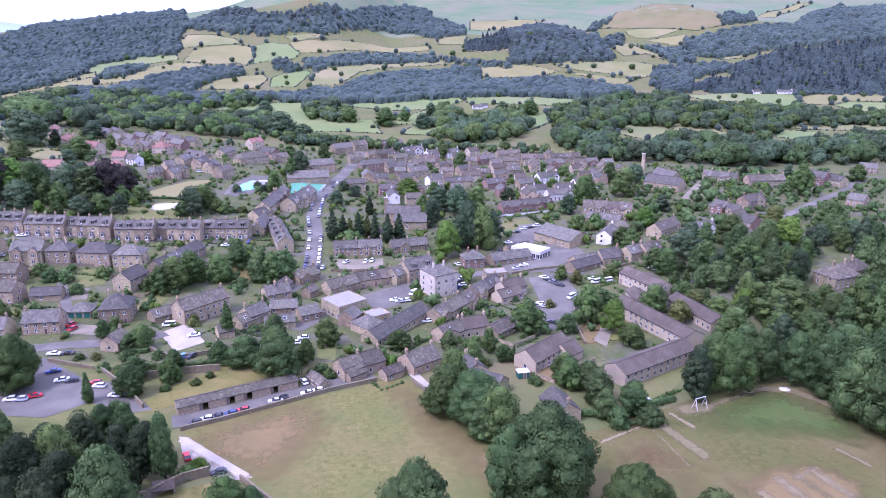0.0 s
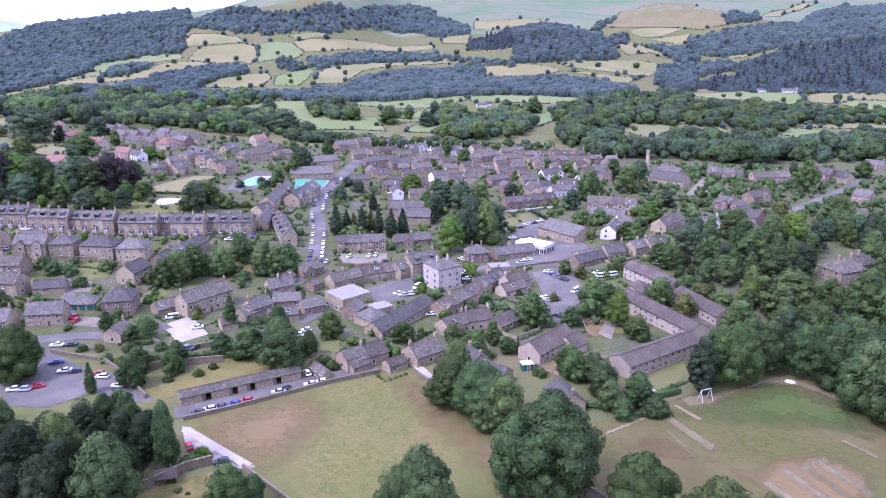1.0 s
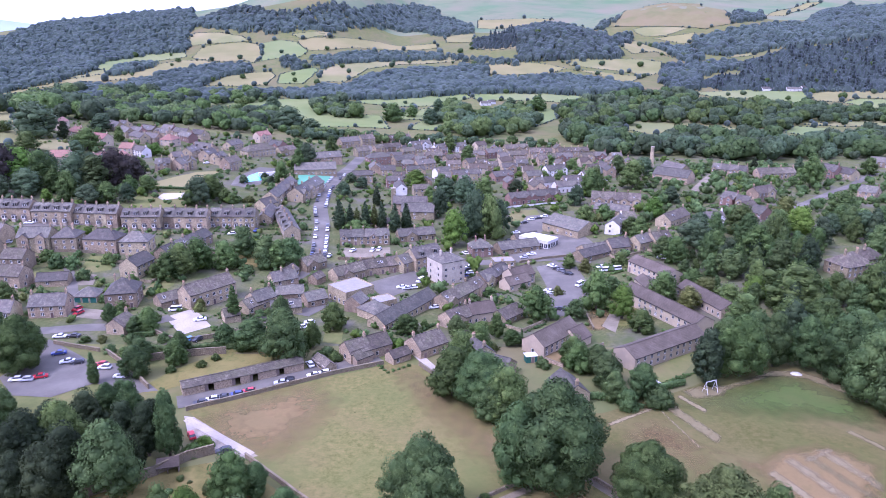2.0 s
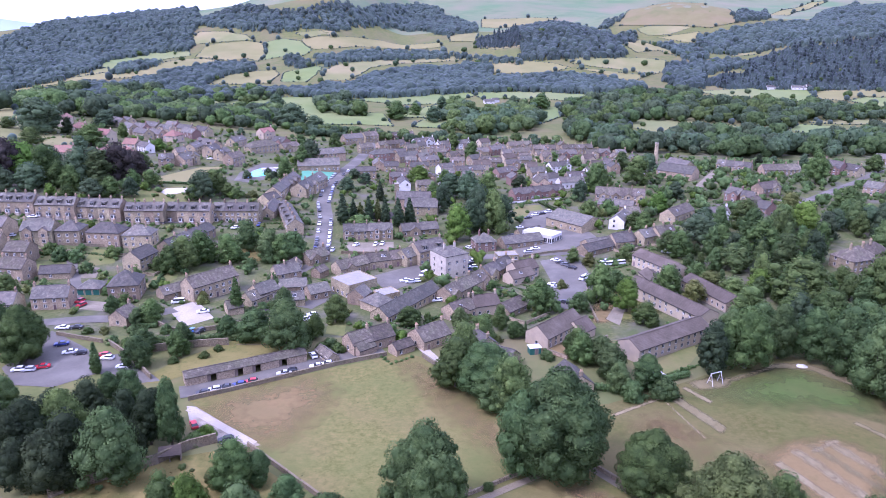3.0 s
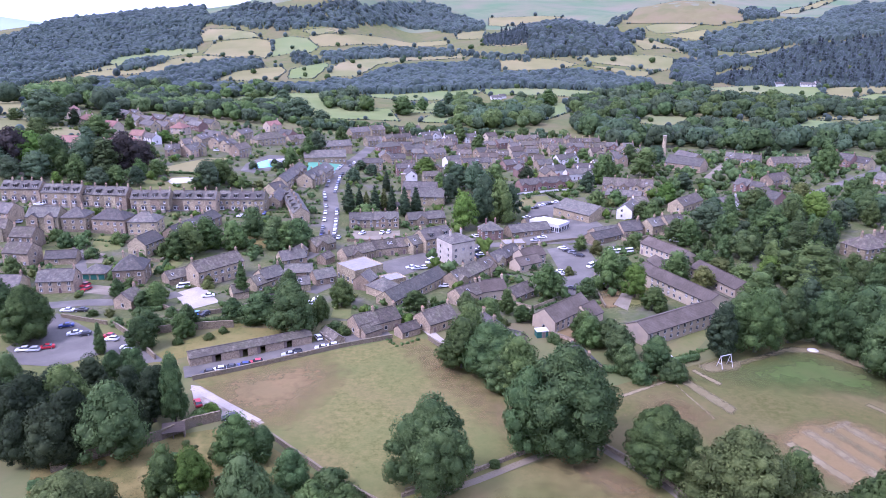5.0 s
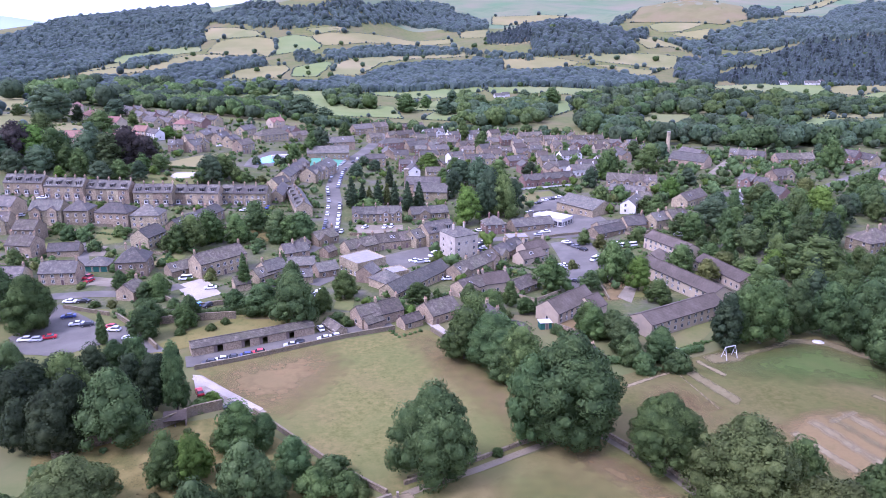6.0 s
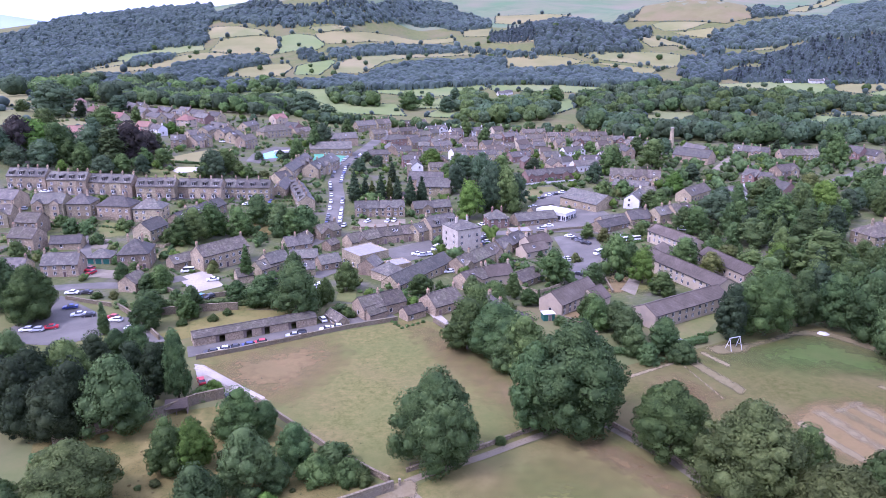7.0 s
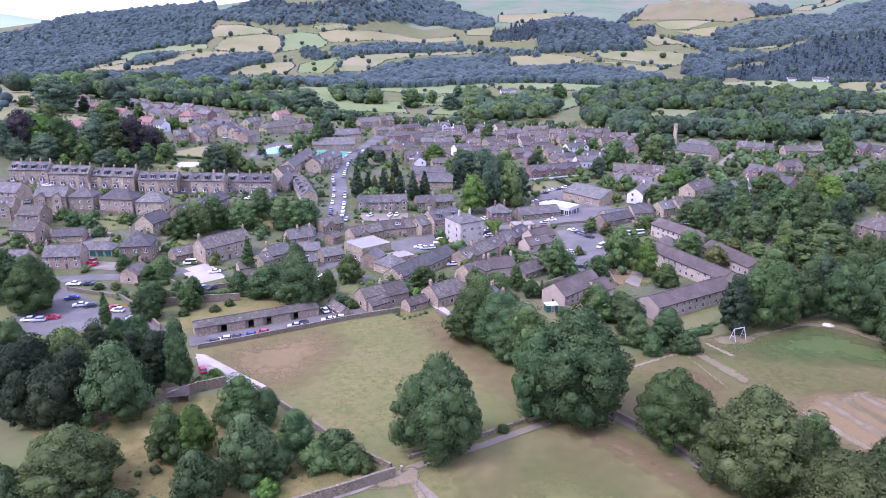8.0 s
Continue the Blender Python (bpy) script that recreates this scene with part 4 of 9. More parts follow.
def scatter(polygon, gap, seed, ragged=False, vary=0.3):
    """Spots about `gap` metres apart inside a polygon, with a size each."""
    rng = np.random.default_rng(seed)
    xs, ys = [p[0] for p in polygon], [p[1] for p in polygon]
    X, Y = np.meshgrid(np.arange(min(xs), max(xs), gap), np.arange(min(ys), max(ys), gap * 1.15))
    X = X.ravel() + rng.uniform(-0.45, 0.45, X.size) * gap
    Y = Y.ravel() + rng.uniform(-0.45, 0.45, Y.size) * gap
    keep = inside(polygon, X, Y)
    if ragged:
        thin = np.sin(X / 23 + np.sin(Y / 31) * 2) + np.sin(Y / 27 + np.sin(X / 37) * 2) + rng.normal(size=len(X)) * 0.5
        keep &= thin > -1.25
    X, Y = X[keep], Y[keep]
    return np.stack([X, Y, np.clip(rng.normal(1.0, vary * 0.75, len(X)), 0.5, 1.7)], -1)


def along(line, gap, seed, wide=3.0, trees=0.0):
    """Spots along a hedge line; trees: the share that has grown up into trees."""
    rng = np.random.default_rng(seed)
    out = []
    for (x0, y0), (x1, y1) in zip(line, line[1:]):
        n = max(1, int(math.hypot(x1 - x0, y1 - y0) / gap))
        for k in range(n):
            f = (k + rng.uniform(0, 1)) / n
            tall = rng.uniform(2.5, 4.2) if rng.random() < trees else 1.0
            out.append((x0 + (x1 - x0) * f + rng.normal() * wide, y0 + (y1 - y0) * f + rng.normal() * wide, rng.uniform(0.5, 1.25) * tall))
    return out


# ------------------------------------------------------------ roads, walls, cars
def strip(name, line, width, mat, lift=0.1, label="", category="road", kind="structure"):
    pts = []
    for (x0, y0), (x1, y1) in zip(line, line[1:]):
        n = max(1, int(math.hypot(x1 - x0, y1 - y0) / 5))
        LANES.append((x0, y0, x1, y1, width / 2 + 1.2))
        pts += [(x0 + (x1 - x0) * k / n, y0 + (y1 - y0) * k / n) for k in range(n)]
    pts.append(line[-1])
    bm = bmesh.new()
    rows = []
    for i, (x, y) in enumerate(pts):
        a, b = pts[max(0, i - 2)], pts[min(len(pts) - 1, i + 2)]
        d = Vector((b[0] - a[0], b[1] - a[1])).normalized()
        nx, ny = -d.y * width / 2, d.x * width / 2
        rows.append([bm.verts.new((x + nx * k, y + ny * k, ground(x + nx * k, y + ny * k) + lift)) for k in (1, 0, -1)])
    for a, b in zip(rows, rows[1:]):
        for k in (0, 1):
            bm.faces.new((a[k], a[k + 1], b[k + 1], b[k]))
    return tagged(finish(name, bm, mat, smooth=True), label, category, kind=kind)


def stone_wall(line, high=1.3, thick=0.45, label="weathered drystone boundary wall with flat coping", mat="field_wall", cope=True):
    """A wall along a line with a coping course a little proud of it."""
    ob = tagged(new("boundary_wall"), label, "wall", "field walls", "structure")
    for nm, half, z0, z1, m in (("masonry", thick / 2, -0.6, high, mat), ("coping", thick / 2 + 0.05, high, high + 0.12, "field_wall")):
        if nm == "coping" and not cope:
            continue
        bm = bmesh.new()
        rows = []
        pts = []
        for (x0, y0), (x1, y1) in zip(line, line[1:]):
            n = max(1, int(math.hypot(x1 - x0, y1 - y0) / 4))
            pts += [(x0 + (x1 - x0) * k / n, y0 + (y1 - y0) * k / n) for k in range(n)]
        pts.append(line[-1])
        for i, (x, y) in enumerate(pts):
            a, b = pts[max(0, i - 1)], pts[min(len(pts) - 1, i + 1)]
            d = Vector((b[0] - a[0], b[1] - a[1])).normalized()
            g = ground(x, y)
            wob = 0.05 * math.sin(i * 2.3)
            rows.append([bm.verts.new((x - d.y * half * k, y + d.x * half * k, g + zz + (wob if zz > 0 else 0))) for k, zz in ((-1, z0), (1, z0), (1, z1), (-1, z1))])
        for a, b in zip(rows, rows[1:]):
            for k in range(4):
                bm.faces.new((a[k], a[(k + 1) % 4], b[(k + 1) % 4], b[k]))
        bm.faces.new(rows[0][::-1])
        bm.faces.new(rows[-1])
        bmesh.ops.recalc_face_normals(bm, faces=bm.faces[:])
        part(nm, bm, M[m], ob)
    return ob


PAINT = {}
for nm, c in (("white", (0.72, 0.72, 0.73)), ("silver", (0.42, 0.43, 0.45)), ("black", (0.025, 0.025, 0.03)), ("grey", (0.13, 0.135, 0.15)),
              ("blue", (0.03, 0.05, 0.2)), ("red", (0.4, 0.02, 0.03)), ("sky", (0.1, 0.25, 0.55))):
    PAINT[nm] = material(nm + "_car_paint", [c, tuple(min(1, v * 1.08) for v in c)], 0.6, 3, 0.3, 0.0, spec=0.6)


def car_meshes(kind):
    def make():
        L, Wd = {"hatch": (4.1, 1.76), "saloon": (4.6, 1.8), "van": (5.0, 1.95)}[kind]
        prof = {"hatch": [(-2.05, 0.35), (-2.05, 0.8), (-1.5, 0.95), (-0.95, 1.0), (1.9, 1.02), (2.05, 0.7), (2.05, 0.35)],
                "saloon": [(-2.3, 0.35), (-2.3, 0.75), (-1.8, 0.92), (-1.0, 0.98), (1.4, 1.0), (2.2, 0.95), (2.3, 0.7), (2.3, 0.35)],
                "van": [(-2.5, 0.35), (-2.5, 0.95), (-1.9, 1.15), (2.5, 1.15), (2.5, 0.35)]}[kind]
        cab = {"hatch": [(-0.95, 1.0), (-0.25, 1.46), (1.3, 1.48), (1.9, 1.02)], "saloon": [(-1.0, 0.98), (-0.25, 1.42), (0.9, 1.42), (1.5, 1.0)],
               "van": [(-1.9, 1.15), (-1.3, 1.85), (2.35, 1.9), (2.5, 1.15)]}[kind]

        def extrude(bm, pts, half_low, half_top, mat=0):
            zs = [p[1] for p in pts]
            lo, hi = min(zs), max(zs)
            a, b = [], []
            for x, z in pts:
                f = (z - lo) / (hi - lo + 1e-9)
                w = half_low + (half_top - half_low) * f
                a.append(bm.verts.new((x, -w, z)))
                b.append(bm.verts.new((x, w, z)))
            n = len(pts)
            fs = [bm.faces.new(a[::-1]), bm.faces.new(b)]
            for k in range(n):
                fs.append(bm.faces.new((a[k], a[(k + 1) % n], b[(k + 1) % n], b[k])))
            for f in fs:
                f.material_index = mat
        bm = bmesh.new()
        extrude(bm, prof, Wd / 2, Wd / 2 - 0.07)
        bmesh.ops.recalc_face_normals(bm, faces=bm.faces[:])
        bmesh.ops.bevel(bm, geom=bm.edges[:], offset=0.06, segments=1, affect="EDGES")
        top = [(x, z) for x, z in cab]
        x0, x1 = top[1][0], top[2][0]
        zt = max(top[1][1], top[2][1])
        block(bm, x0 - 0.05, x1 + 0.05, -Wd / 2 + 0.22, Wd / 2 - 0.22, zt - 0.03, zt + 0.035)
        body = mesh_of("body", bm, PAINT["white"])
        bm = bmesh.new()
        extrude(bm, top, Wd / 2 - 0.08, Wd / 2 - 0.24)
        bmesh.ops.recalc_face_normals(bm, faces=bm.faces[:])
        glass = mesh_of("cabin", bm, M["glass"])
        bm = bmesh.new()
        bmesh.ops.create_cone(bm, cap_ends=True, segments=12, radius1=0.32, radius2=0.32, depth=0.22, matrix=Matrix.Rotation(radians(90), 4, "X"))
        made = bmesh.ops.create_cone(bm, cap_ends=True, segments=10, radius1=0.19, radius2=0.19, depth=0.24, matrix=Matrix.Rotation(radians(90), 4, "X"))
        for f in {f for v in made["verts"] for f in v.link_faces}:
            f.material_index = 1
        wheel = mesh_of("wheel", bm, [M["tyre"], PAINT["silver"]])
        return body, glass, wheel, Wd, (prof[0][0], prof[-1][0])
    return cached(("car", kind), make)


CAR_WORDS = {"hatch": "hatchback car", "saloon": "saloon car", "van": "panel van"}


def car(x, y, rz, paint="white", kind="hatch", z=None):
    body, glass, wheel, Wd, (x0, x1) = car_meshes(kind)
    ob = tagged(root("van" if kind == "van" else "car", x, y, rz, (ground(x, y) + 0.11) if z is None else z),
                f"{paint} {CAR_WORDS[kind]} parked on tarmac", "van" if kind == "van" else "car", "parked vehicles")
    key = ("paint", kind, paint)

    def painted():
        me = body.copy()
        me.name = "body"
        me.materials[0] = PAINT[paint]
        return me
    share("body", cached(key, painted), ob, Matrix())
    share("cabin", glass, ob, Matrix())
    for wx in (x0 + 0.85, x1 - 0.85):
        for wy in (-Wd / 2 + 0.08, Wd / 2 - 0.08):
            share("wheel", wheel, ob, pose(wx, wy, 0.32))
    return ob

# ------------------------------------------------------------ the village houses

# dormered terraces
terrace(4, -218.7, 350.1, -1, 19.9, 9, 9.5, "s", dormers=1, bays=True)
terrace(4, -198.3, 349.6, -1, 19.8, 9, 9.5, "s", dormers=1, bays=True)
terrace(4, -177.4, 351.4, -4, 23.1, 9, 9.5, "s", dormers=1, bays=True)
terrace(4, -155.0, 351.3, 3, 19.1, 9, 9.5, "s", dormers=1, bays=True)
terrace(4, -134.6, 356.5, -1, 22.4, 9, 9.5, "s", dormers=1, bays=True)
terrace(4, -112.5, 362.9, -0, 23.6, 9, 9.5, "s", dormers=1, bays=True)

# villas
house(-190.5, 317.7, 3, 14.4, 10, 10, "s", gables=2, chimneys=2)
house(-177.2, 319.6, 3, 11.1, 10, 10, "s", hip=True, chimneys=2)
house(-160.4, 319.7, -6, 16.1, 10, 10, "s", hip=True, chimneys=2)
house(-145.8, 320.2, 3, 13.2, 10, 9.5, "s", hip=True, chimneys=2)
house(-212.6, 322.0, -9, 12.0, 10, 9, "s", chimneys=1)
terrace(4, -124.3, 321.4, 74, 33.6, 8, 7.5, "s")
house(-135.8, 295.8, 75, 12.3, 9, 8.5, "s", chimneys=2)
house(-127.4, 262.7, 11, 11.4, 12, 10.5, "s", hip=True, chimneys=2)
house(-95.9, 266.3, 51, 20.4, 9, 9.5, "b", chimneys=2)
house(-109.9, 262.7, 46, 9.8, 7, 5, "b", chimneys=0, plain=True)
house(-142.8, 266.0, 3, 9.0, 8, 5, "s", hip=True, chimneys=0, garage=True)
house(-149.7, 250.6, 9, 13.1, 9, 8, "s", chimneys=2)
house(-166.5, 244.1, 6, 14.3, 9, 7.5, "s", chimneys=1)
house(-165.0, 281.6, 11, 12.3, 7, 5, "s", chimneys=0, plain=True)
house(-187.8, 296.1, -3, 10.2, 9, 9, "b", chimneys=2)
house(-179.7, 278.4, -6, 11.4, 9, 9, "b", chimneys=2)
house(-207.1, 303.6, 12, 13.3, 9, 8.5, "b", chimneys=2)
house(-59.3, 223.7, 79, 9.8, 7, 6, "s", chimneys=2)

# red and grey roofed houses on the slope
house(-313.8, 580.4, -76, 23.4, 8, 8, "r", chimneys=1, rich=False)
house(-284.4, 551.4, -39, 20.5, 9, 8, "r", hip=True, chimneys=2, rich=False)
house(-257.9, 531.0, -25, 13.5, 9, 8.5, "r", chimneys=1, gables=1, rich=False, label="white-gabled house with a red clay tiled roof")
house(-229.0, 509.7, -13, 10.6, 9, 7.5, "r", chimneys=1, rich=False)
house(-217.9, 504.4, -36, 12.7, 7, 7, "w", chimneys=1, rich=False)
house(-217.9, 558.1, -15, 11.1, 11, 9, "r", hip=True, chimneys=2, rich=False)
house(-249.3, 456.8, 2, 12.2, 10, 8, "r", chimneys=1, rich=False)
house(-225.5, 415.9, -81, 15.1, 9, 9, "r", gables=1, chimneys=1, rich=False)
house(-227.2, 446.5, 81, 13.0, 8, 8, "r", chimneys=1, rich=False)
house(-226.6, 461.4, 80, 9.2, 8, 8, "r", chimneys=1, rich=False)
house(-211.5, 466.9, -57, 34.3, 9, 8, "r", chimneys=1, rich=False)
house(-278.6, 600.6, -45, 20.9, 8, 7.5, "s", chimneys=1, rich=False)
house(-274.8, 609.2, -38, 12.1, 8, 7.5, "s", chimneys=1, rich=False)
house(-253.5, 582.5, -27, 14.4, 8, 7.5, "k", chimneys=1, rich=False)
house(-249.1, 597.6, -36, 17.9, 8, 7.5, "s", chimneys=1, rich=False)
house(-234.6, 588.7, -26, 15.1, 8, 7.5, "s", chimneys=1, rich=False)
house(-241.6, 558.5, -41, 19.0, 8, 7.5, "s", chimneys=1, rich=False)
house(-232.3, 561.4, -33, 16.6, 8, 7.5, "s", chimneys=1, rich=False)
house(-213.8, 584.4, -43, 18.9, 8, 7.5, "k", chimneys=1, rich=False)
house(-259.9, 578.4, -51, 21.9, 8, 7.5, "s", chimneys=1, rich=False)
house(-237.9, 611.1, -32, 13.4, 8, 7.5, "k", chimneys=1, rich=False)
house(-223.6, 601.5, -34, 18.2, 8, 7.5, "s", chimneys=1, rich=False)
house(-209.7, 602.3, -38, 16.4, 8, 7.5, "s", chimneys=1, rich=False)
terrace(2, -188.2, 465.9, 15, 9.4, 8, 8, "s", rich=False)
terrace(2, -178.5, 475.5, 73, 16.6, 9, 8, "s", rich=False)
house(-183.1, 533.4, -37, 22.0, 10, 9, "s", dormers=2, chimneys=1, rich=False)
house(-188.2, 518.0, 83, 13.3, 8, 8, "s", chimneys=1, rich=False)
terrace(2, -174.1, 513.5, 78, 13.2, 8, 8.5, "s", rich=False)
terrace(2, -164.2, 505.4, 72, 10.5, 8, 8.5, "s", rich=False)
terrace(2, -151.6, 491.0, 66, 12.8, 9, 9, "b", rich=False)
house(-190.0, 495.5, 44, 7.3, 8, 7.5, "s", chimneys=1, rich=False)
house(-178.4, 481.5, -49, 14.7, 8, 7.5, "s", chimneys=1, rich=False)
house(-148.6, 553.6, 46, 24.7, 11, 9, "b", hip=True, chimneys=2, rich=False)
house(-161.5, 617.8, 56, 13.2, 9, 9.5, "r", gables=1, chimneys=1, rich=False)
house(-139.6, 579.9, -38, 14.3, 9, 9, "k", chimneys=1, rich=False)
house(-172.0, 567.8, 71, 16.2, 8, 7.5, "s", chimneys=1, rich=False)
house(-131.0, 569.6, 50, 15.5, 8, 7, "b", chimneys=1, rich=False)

# hall and the houses round it
house(-96.5, 507.8, 11, 29.3, 16, 8, "s", chimneys=0, plain=True, rich=False)
house(-95.5, 551.7, 24, 21.7, 10, 9, "s", chimneys=0, plain=True, rich=False)
terrace(2, -90.4, 639.8, 35, 18.4, 10, 9.5, "s", rich=False)
terrace(2, -78.1, 667.2, 35, 13.7, 10, 9.5, "b", rich=False)
house(-58.1, 574.3, 29, 18.6, 9, 9, "k", hip=True, chimneys=2, rich=False)
terrace(2, -37.9, 577.4, 35, 19.1, 9, 8.5, "s", rich=False)
house(-20.1, 558.7, 31, 16.0, 8, 8, "s", chimneys=1, rich=False)
terrace(3, -55.9, 634.0, 33, 25.8, 8, 8, "b", rich=False)
house(-37.5, 623.0, 35, 12.4, 8, 8, "b", chimneys=2, rich=False)
terrace(2, -28.5, 665.7, 33, 20.6, 8, 8, "w", rich=False)
terrace(3, -17.6, 596.2, 25, 22.4, 8, 8, "b", rich=False)
house(-6.0, 523.5, 34, 12.9, 8, 8, "w", chimneys=1, rich=False)
terrace(2, 2.9, 585.6, 35, 18.0, 8, 8, "b", rich=False)
terrace(3, 10.8, 517.0, 20, 21.0, 8, 7.5, "s", rich=False)
house(26.7, 661.8, 35, 11.0, 8, 8, "c", chimneys=1, rich=False)
terrace(2, 36.4, 618.8, 35, 16.0, 8, 8, "k", rich=False)
house(43.3, 578.1, 35, 11.8, 8, 7, "c", chimneys=2, rich=False)
terrace(3, 58.1, 643.5, 19, 22.4, 8, 8, "b", rich=False)
terrace(3, 55.6, 605.7, 11, 18.6, 8, 8, "b", rich=False)
terrace(3, 77.8, 622.1, 2, 19.5, 8, 8, "b", rich=False)
terrace(3, 76.5, 589.6, 10, 19.6, 8, 8, "b", rich=False)
terrace(3, 102.0, 624.9, 11, 19.4, 8, 8, "b", rich=False)
terrace(2, 77.1, 529.0, 26, 16.9, 8, 7.5, "w", rich=False)
terrace(2, 62.5, 482.6, 23, 16.2, 8, 7, "w", rich=False)
terrace(2, 76.4, 466.6, 20, 17.8, 8, 7, "w", rich=False)
house(36.6, 513.3, 34, 16.4, 8, 7, "k", chimneys=1, rich=False)
house(58.9, 508.8, 23, 12.3, 8, 7, "s", chimneys=1, rich=False)
terrace(5, 51.5, 440.6, 24, 35.3, 8, 7, "k", rich=False)
terrace(2, -50.2, 701.1, 33, 22.6, 8, 8, "b", rich=False)
house(-10.0, 644.6, 35, 12.2, 8, 8, "w", chimneys=2, rich=False)
house(8.0, 653.1, 34, 13.0, 8, 8, "w", chimneys=1, rich=False)
house(16.6, 566.0, 35, 12.2, 8, 8, "s", chimneys=1, rich=False)
house(-74.3, 600.6, 35, 12.0, 8, 8, "b", chimneys=1, rich=False)

# terraced street by the roundabout of the village
terrace(3, -103.2, 428.3, 87, 45.7, 9, 8, "s")
house(-104.0, 395.3, 61, 9.9, 8, 7, "s", chimneys=1)
terrace(3, -89.1, 436.3, 80, 37.5, 10, 9, "s", rich=False)
house(-99.4, 379.6, 94, 22.9, 7, 6, "s", chimneys=2)
terrace(5, -86.7, 367.7, -70, 44, 8, 7, "s", dormers=1, rich=False)
house(-103.5, 447.5, 58, 11.0, 7, 6, "b", chimneys=2, rich=False)

# cottages, church quarter
terrace(4, -43.6, 351.9, 9, 24.8, 8, 7.5, "s")
house(-38.7, 385.5, 3, 12.3, 6, 4.5, "s", chimneys=0, plain=True)
terrace(2, -18.1, 360.9, 18, 19.5, 8, 6, "s")
terrace(2, -45.1, 299.2, 41, 15.0, 8, 6.5, "b")
terrace(3, -31.7, 309.0, 23, 16.8, 8, 6.5, "b")
house(-20.7, 311.7, 47, 8.6, 8, 7.5, "s", chimneys=1)
house(-12.3, 316.7, 37, 15.1, 10, 10, "s", dormers=2, chimneys=2)
house(-63.0, 310.3, 48, 11.2, 8, 6, "b", chimneys=1)
house(-57.5, 292.6, 62, 6.1, 5, 4.5, "b", chimneys=0, plain=True)
terrace(2, -70.4, 285.6, 32, 10.7, 8, 7.5, "s")
house(-64.9, 273.6, 11, 11.1, 7, 5, "s", chimneys=0, plain=True)
house(-53.6, 265.8, 34, 8.5, 7, 5.5, "s", chimneys=0, plain=True)
house(-73.6, 261.7, 49, 9.2, 8, 7, "s", chimneys=2)
house(-71.0, 297.2, 70, 9.8, 6, 5, "b", chimneys=0, plain=True)

# block behind the bank
house(-36.1, 259.6, 69, 7.1, 7, 6.5, "s", chimneys=0, plain=True)
house(-28.4, 252.3, 47, 8.8, 10, 6.5, "s", hip=True, chimneys=0, plain=True)
house(-17.6, 253.2, 58, 33.9, 8, 6, "s", chimneys=0)
terrace(3, 3.9, 271.5, 55, 26.3, 8, 7, "b")
terrace(2, 17.8, 296.8, 56, 20.0, 8, 6.5, "s")
house(29.6, 295.0, 35, 11.7, 8, 7.5, "c", chimneys=2)
house(27.7, 289.4, 36, 12.1, 7, 5.5, "c", chimneys=0, plain=True)
house(11.2, 249.4, 22, 9.9, 8, 7, "c", chimneys=2)
house(2.1, 243.6, 44, 10.6, 8, 6.5, "b", chimneys=1)
house(21.2, 249.8, 47, 11.3, 8, 5, "b", chimneys=0, plain=True)
house(14.4, 334.8, 16, 10.1, 9, 8, "k", hip=True, chimneys=2)
house(32.8, 340.9, 22, 21.2, 9, 5.5, "s", chimneys=0, plain=True)
house(38.4, 356.7, 29, 13.8, 6, 4.5, "s", chimneys=0, plain=True)
house(64.3, 371.7, -49, 24.3, 18, 7.5, "s", chimneys=0, plain=True)
house(66.7, 326.0, 35, 17.5, 8, 5, "s", chimneys=0, plain=True)
house(80.7, 335.5, 31, 12.1, 8, 6.5, "s", chimneys=1)

# estate court
house(88.3, 296.0, -62, 23.7, 9, 7, "e", chimneys=0)
house(80.8, 253.1, -64, 39.3, 9, 7, "e", chimneys=0)
house(68.5, 215.9, 34, 33.7, 9, 7, "e", chimneys=0)
house(82.5, 278.6, -80, 18.1, 7, 5, "e", chimneys=0, plain=True)
house(100.0, 263.3, -71, 27.4, 9, 6, "e", chimneys=0)
house(34.1, 223.6, 47, 20.6, 9, 7.5, "c", chimneys=0)
house(42.6, 226.0, 45, 7.4, 8, 6, "c", chimneys=0, plain=True)

# lower cottages by the field
terrace(2, -27.4, 214.4, 36, 15.3, 8, 6.5, "m")
house(-28.6, 209.5, 44, 6.6, 5, 4.2, "m", chimneys=0, plain=True)
house(-7.9, 217.9, 40, 11.3, 9, 6.6, "m", chimneys=2)
house(-16.6, 210.6, 41, 7.1, 4.6, 4, "m", chimneys=0, plain=True)
house(-39.6, 205.8, -52, 8.7, 4, 3, "b", chimneys=0, plain=True)
house(13.9, 202.4, -31, 11.0, 8, 6, "s", chimneys=0, plain=True)
house(9.1, 209.8, -64, 8.1, 8, 7, "s", chimneys=2)
house(34.1, 186.9, -73, 11.1, 8, 6.5, "s", chimneys=1)
house(-62.6, 255.6, 17, 11.5, 6, 5, "s", chimneys=0, plain=True)
house(-75.0, 258.4, 56, 12.5, 7, 5.5, "b", chimneys=0, plain=True)
house(-80.8, 246.1, 30, 5.7, 6, 5, "b", chimneys=0, plain=True)
house(-116.1, 234.4, 78, 7.7, 7, 6, "b", chimneys=1)

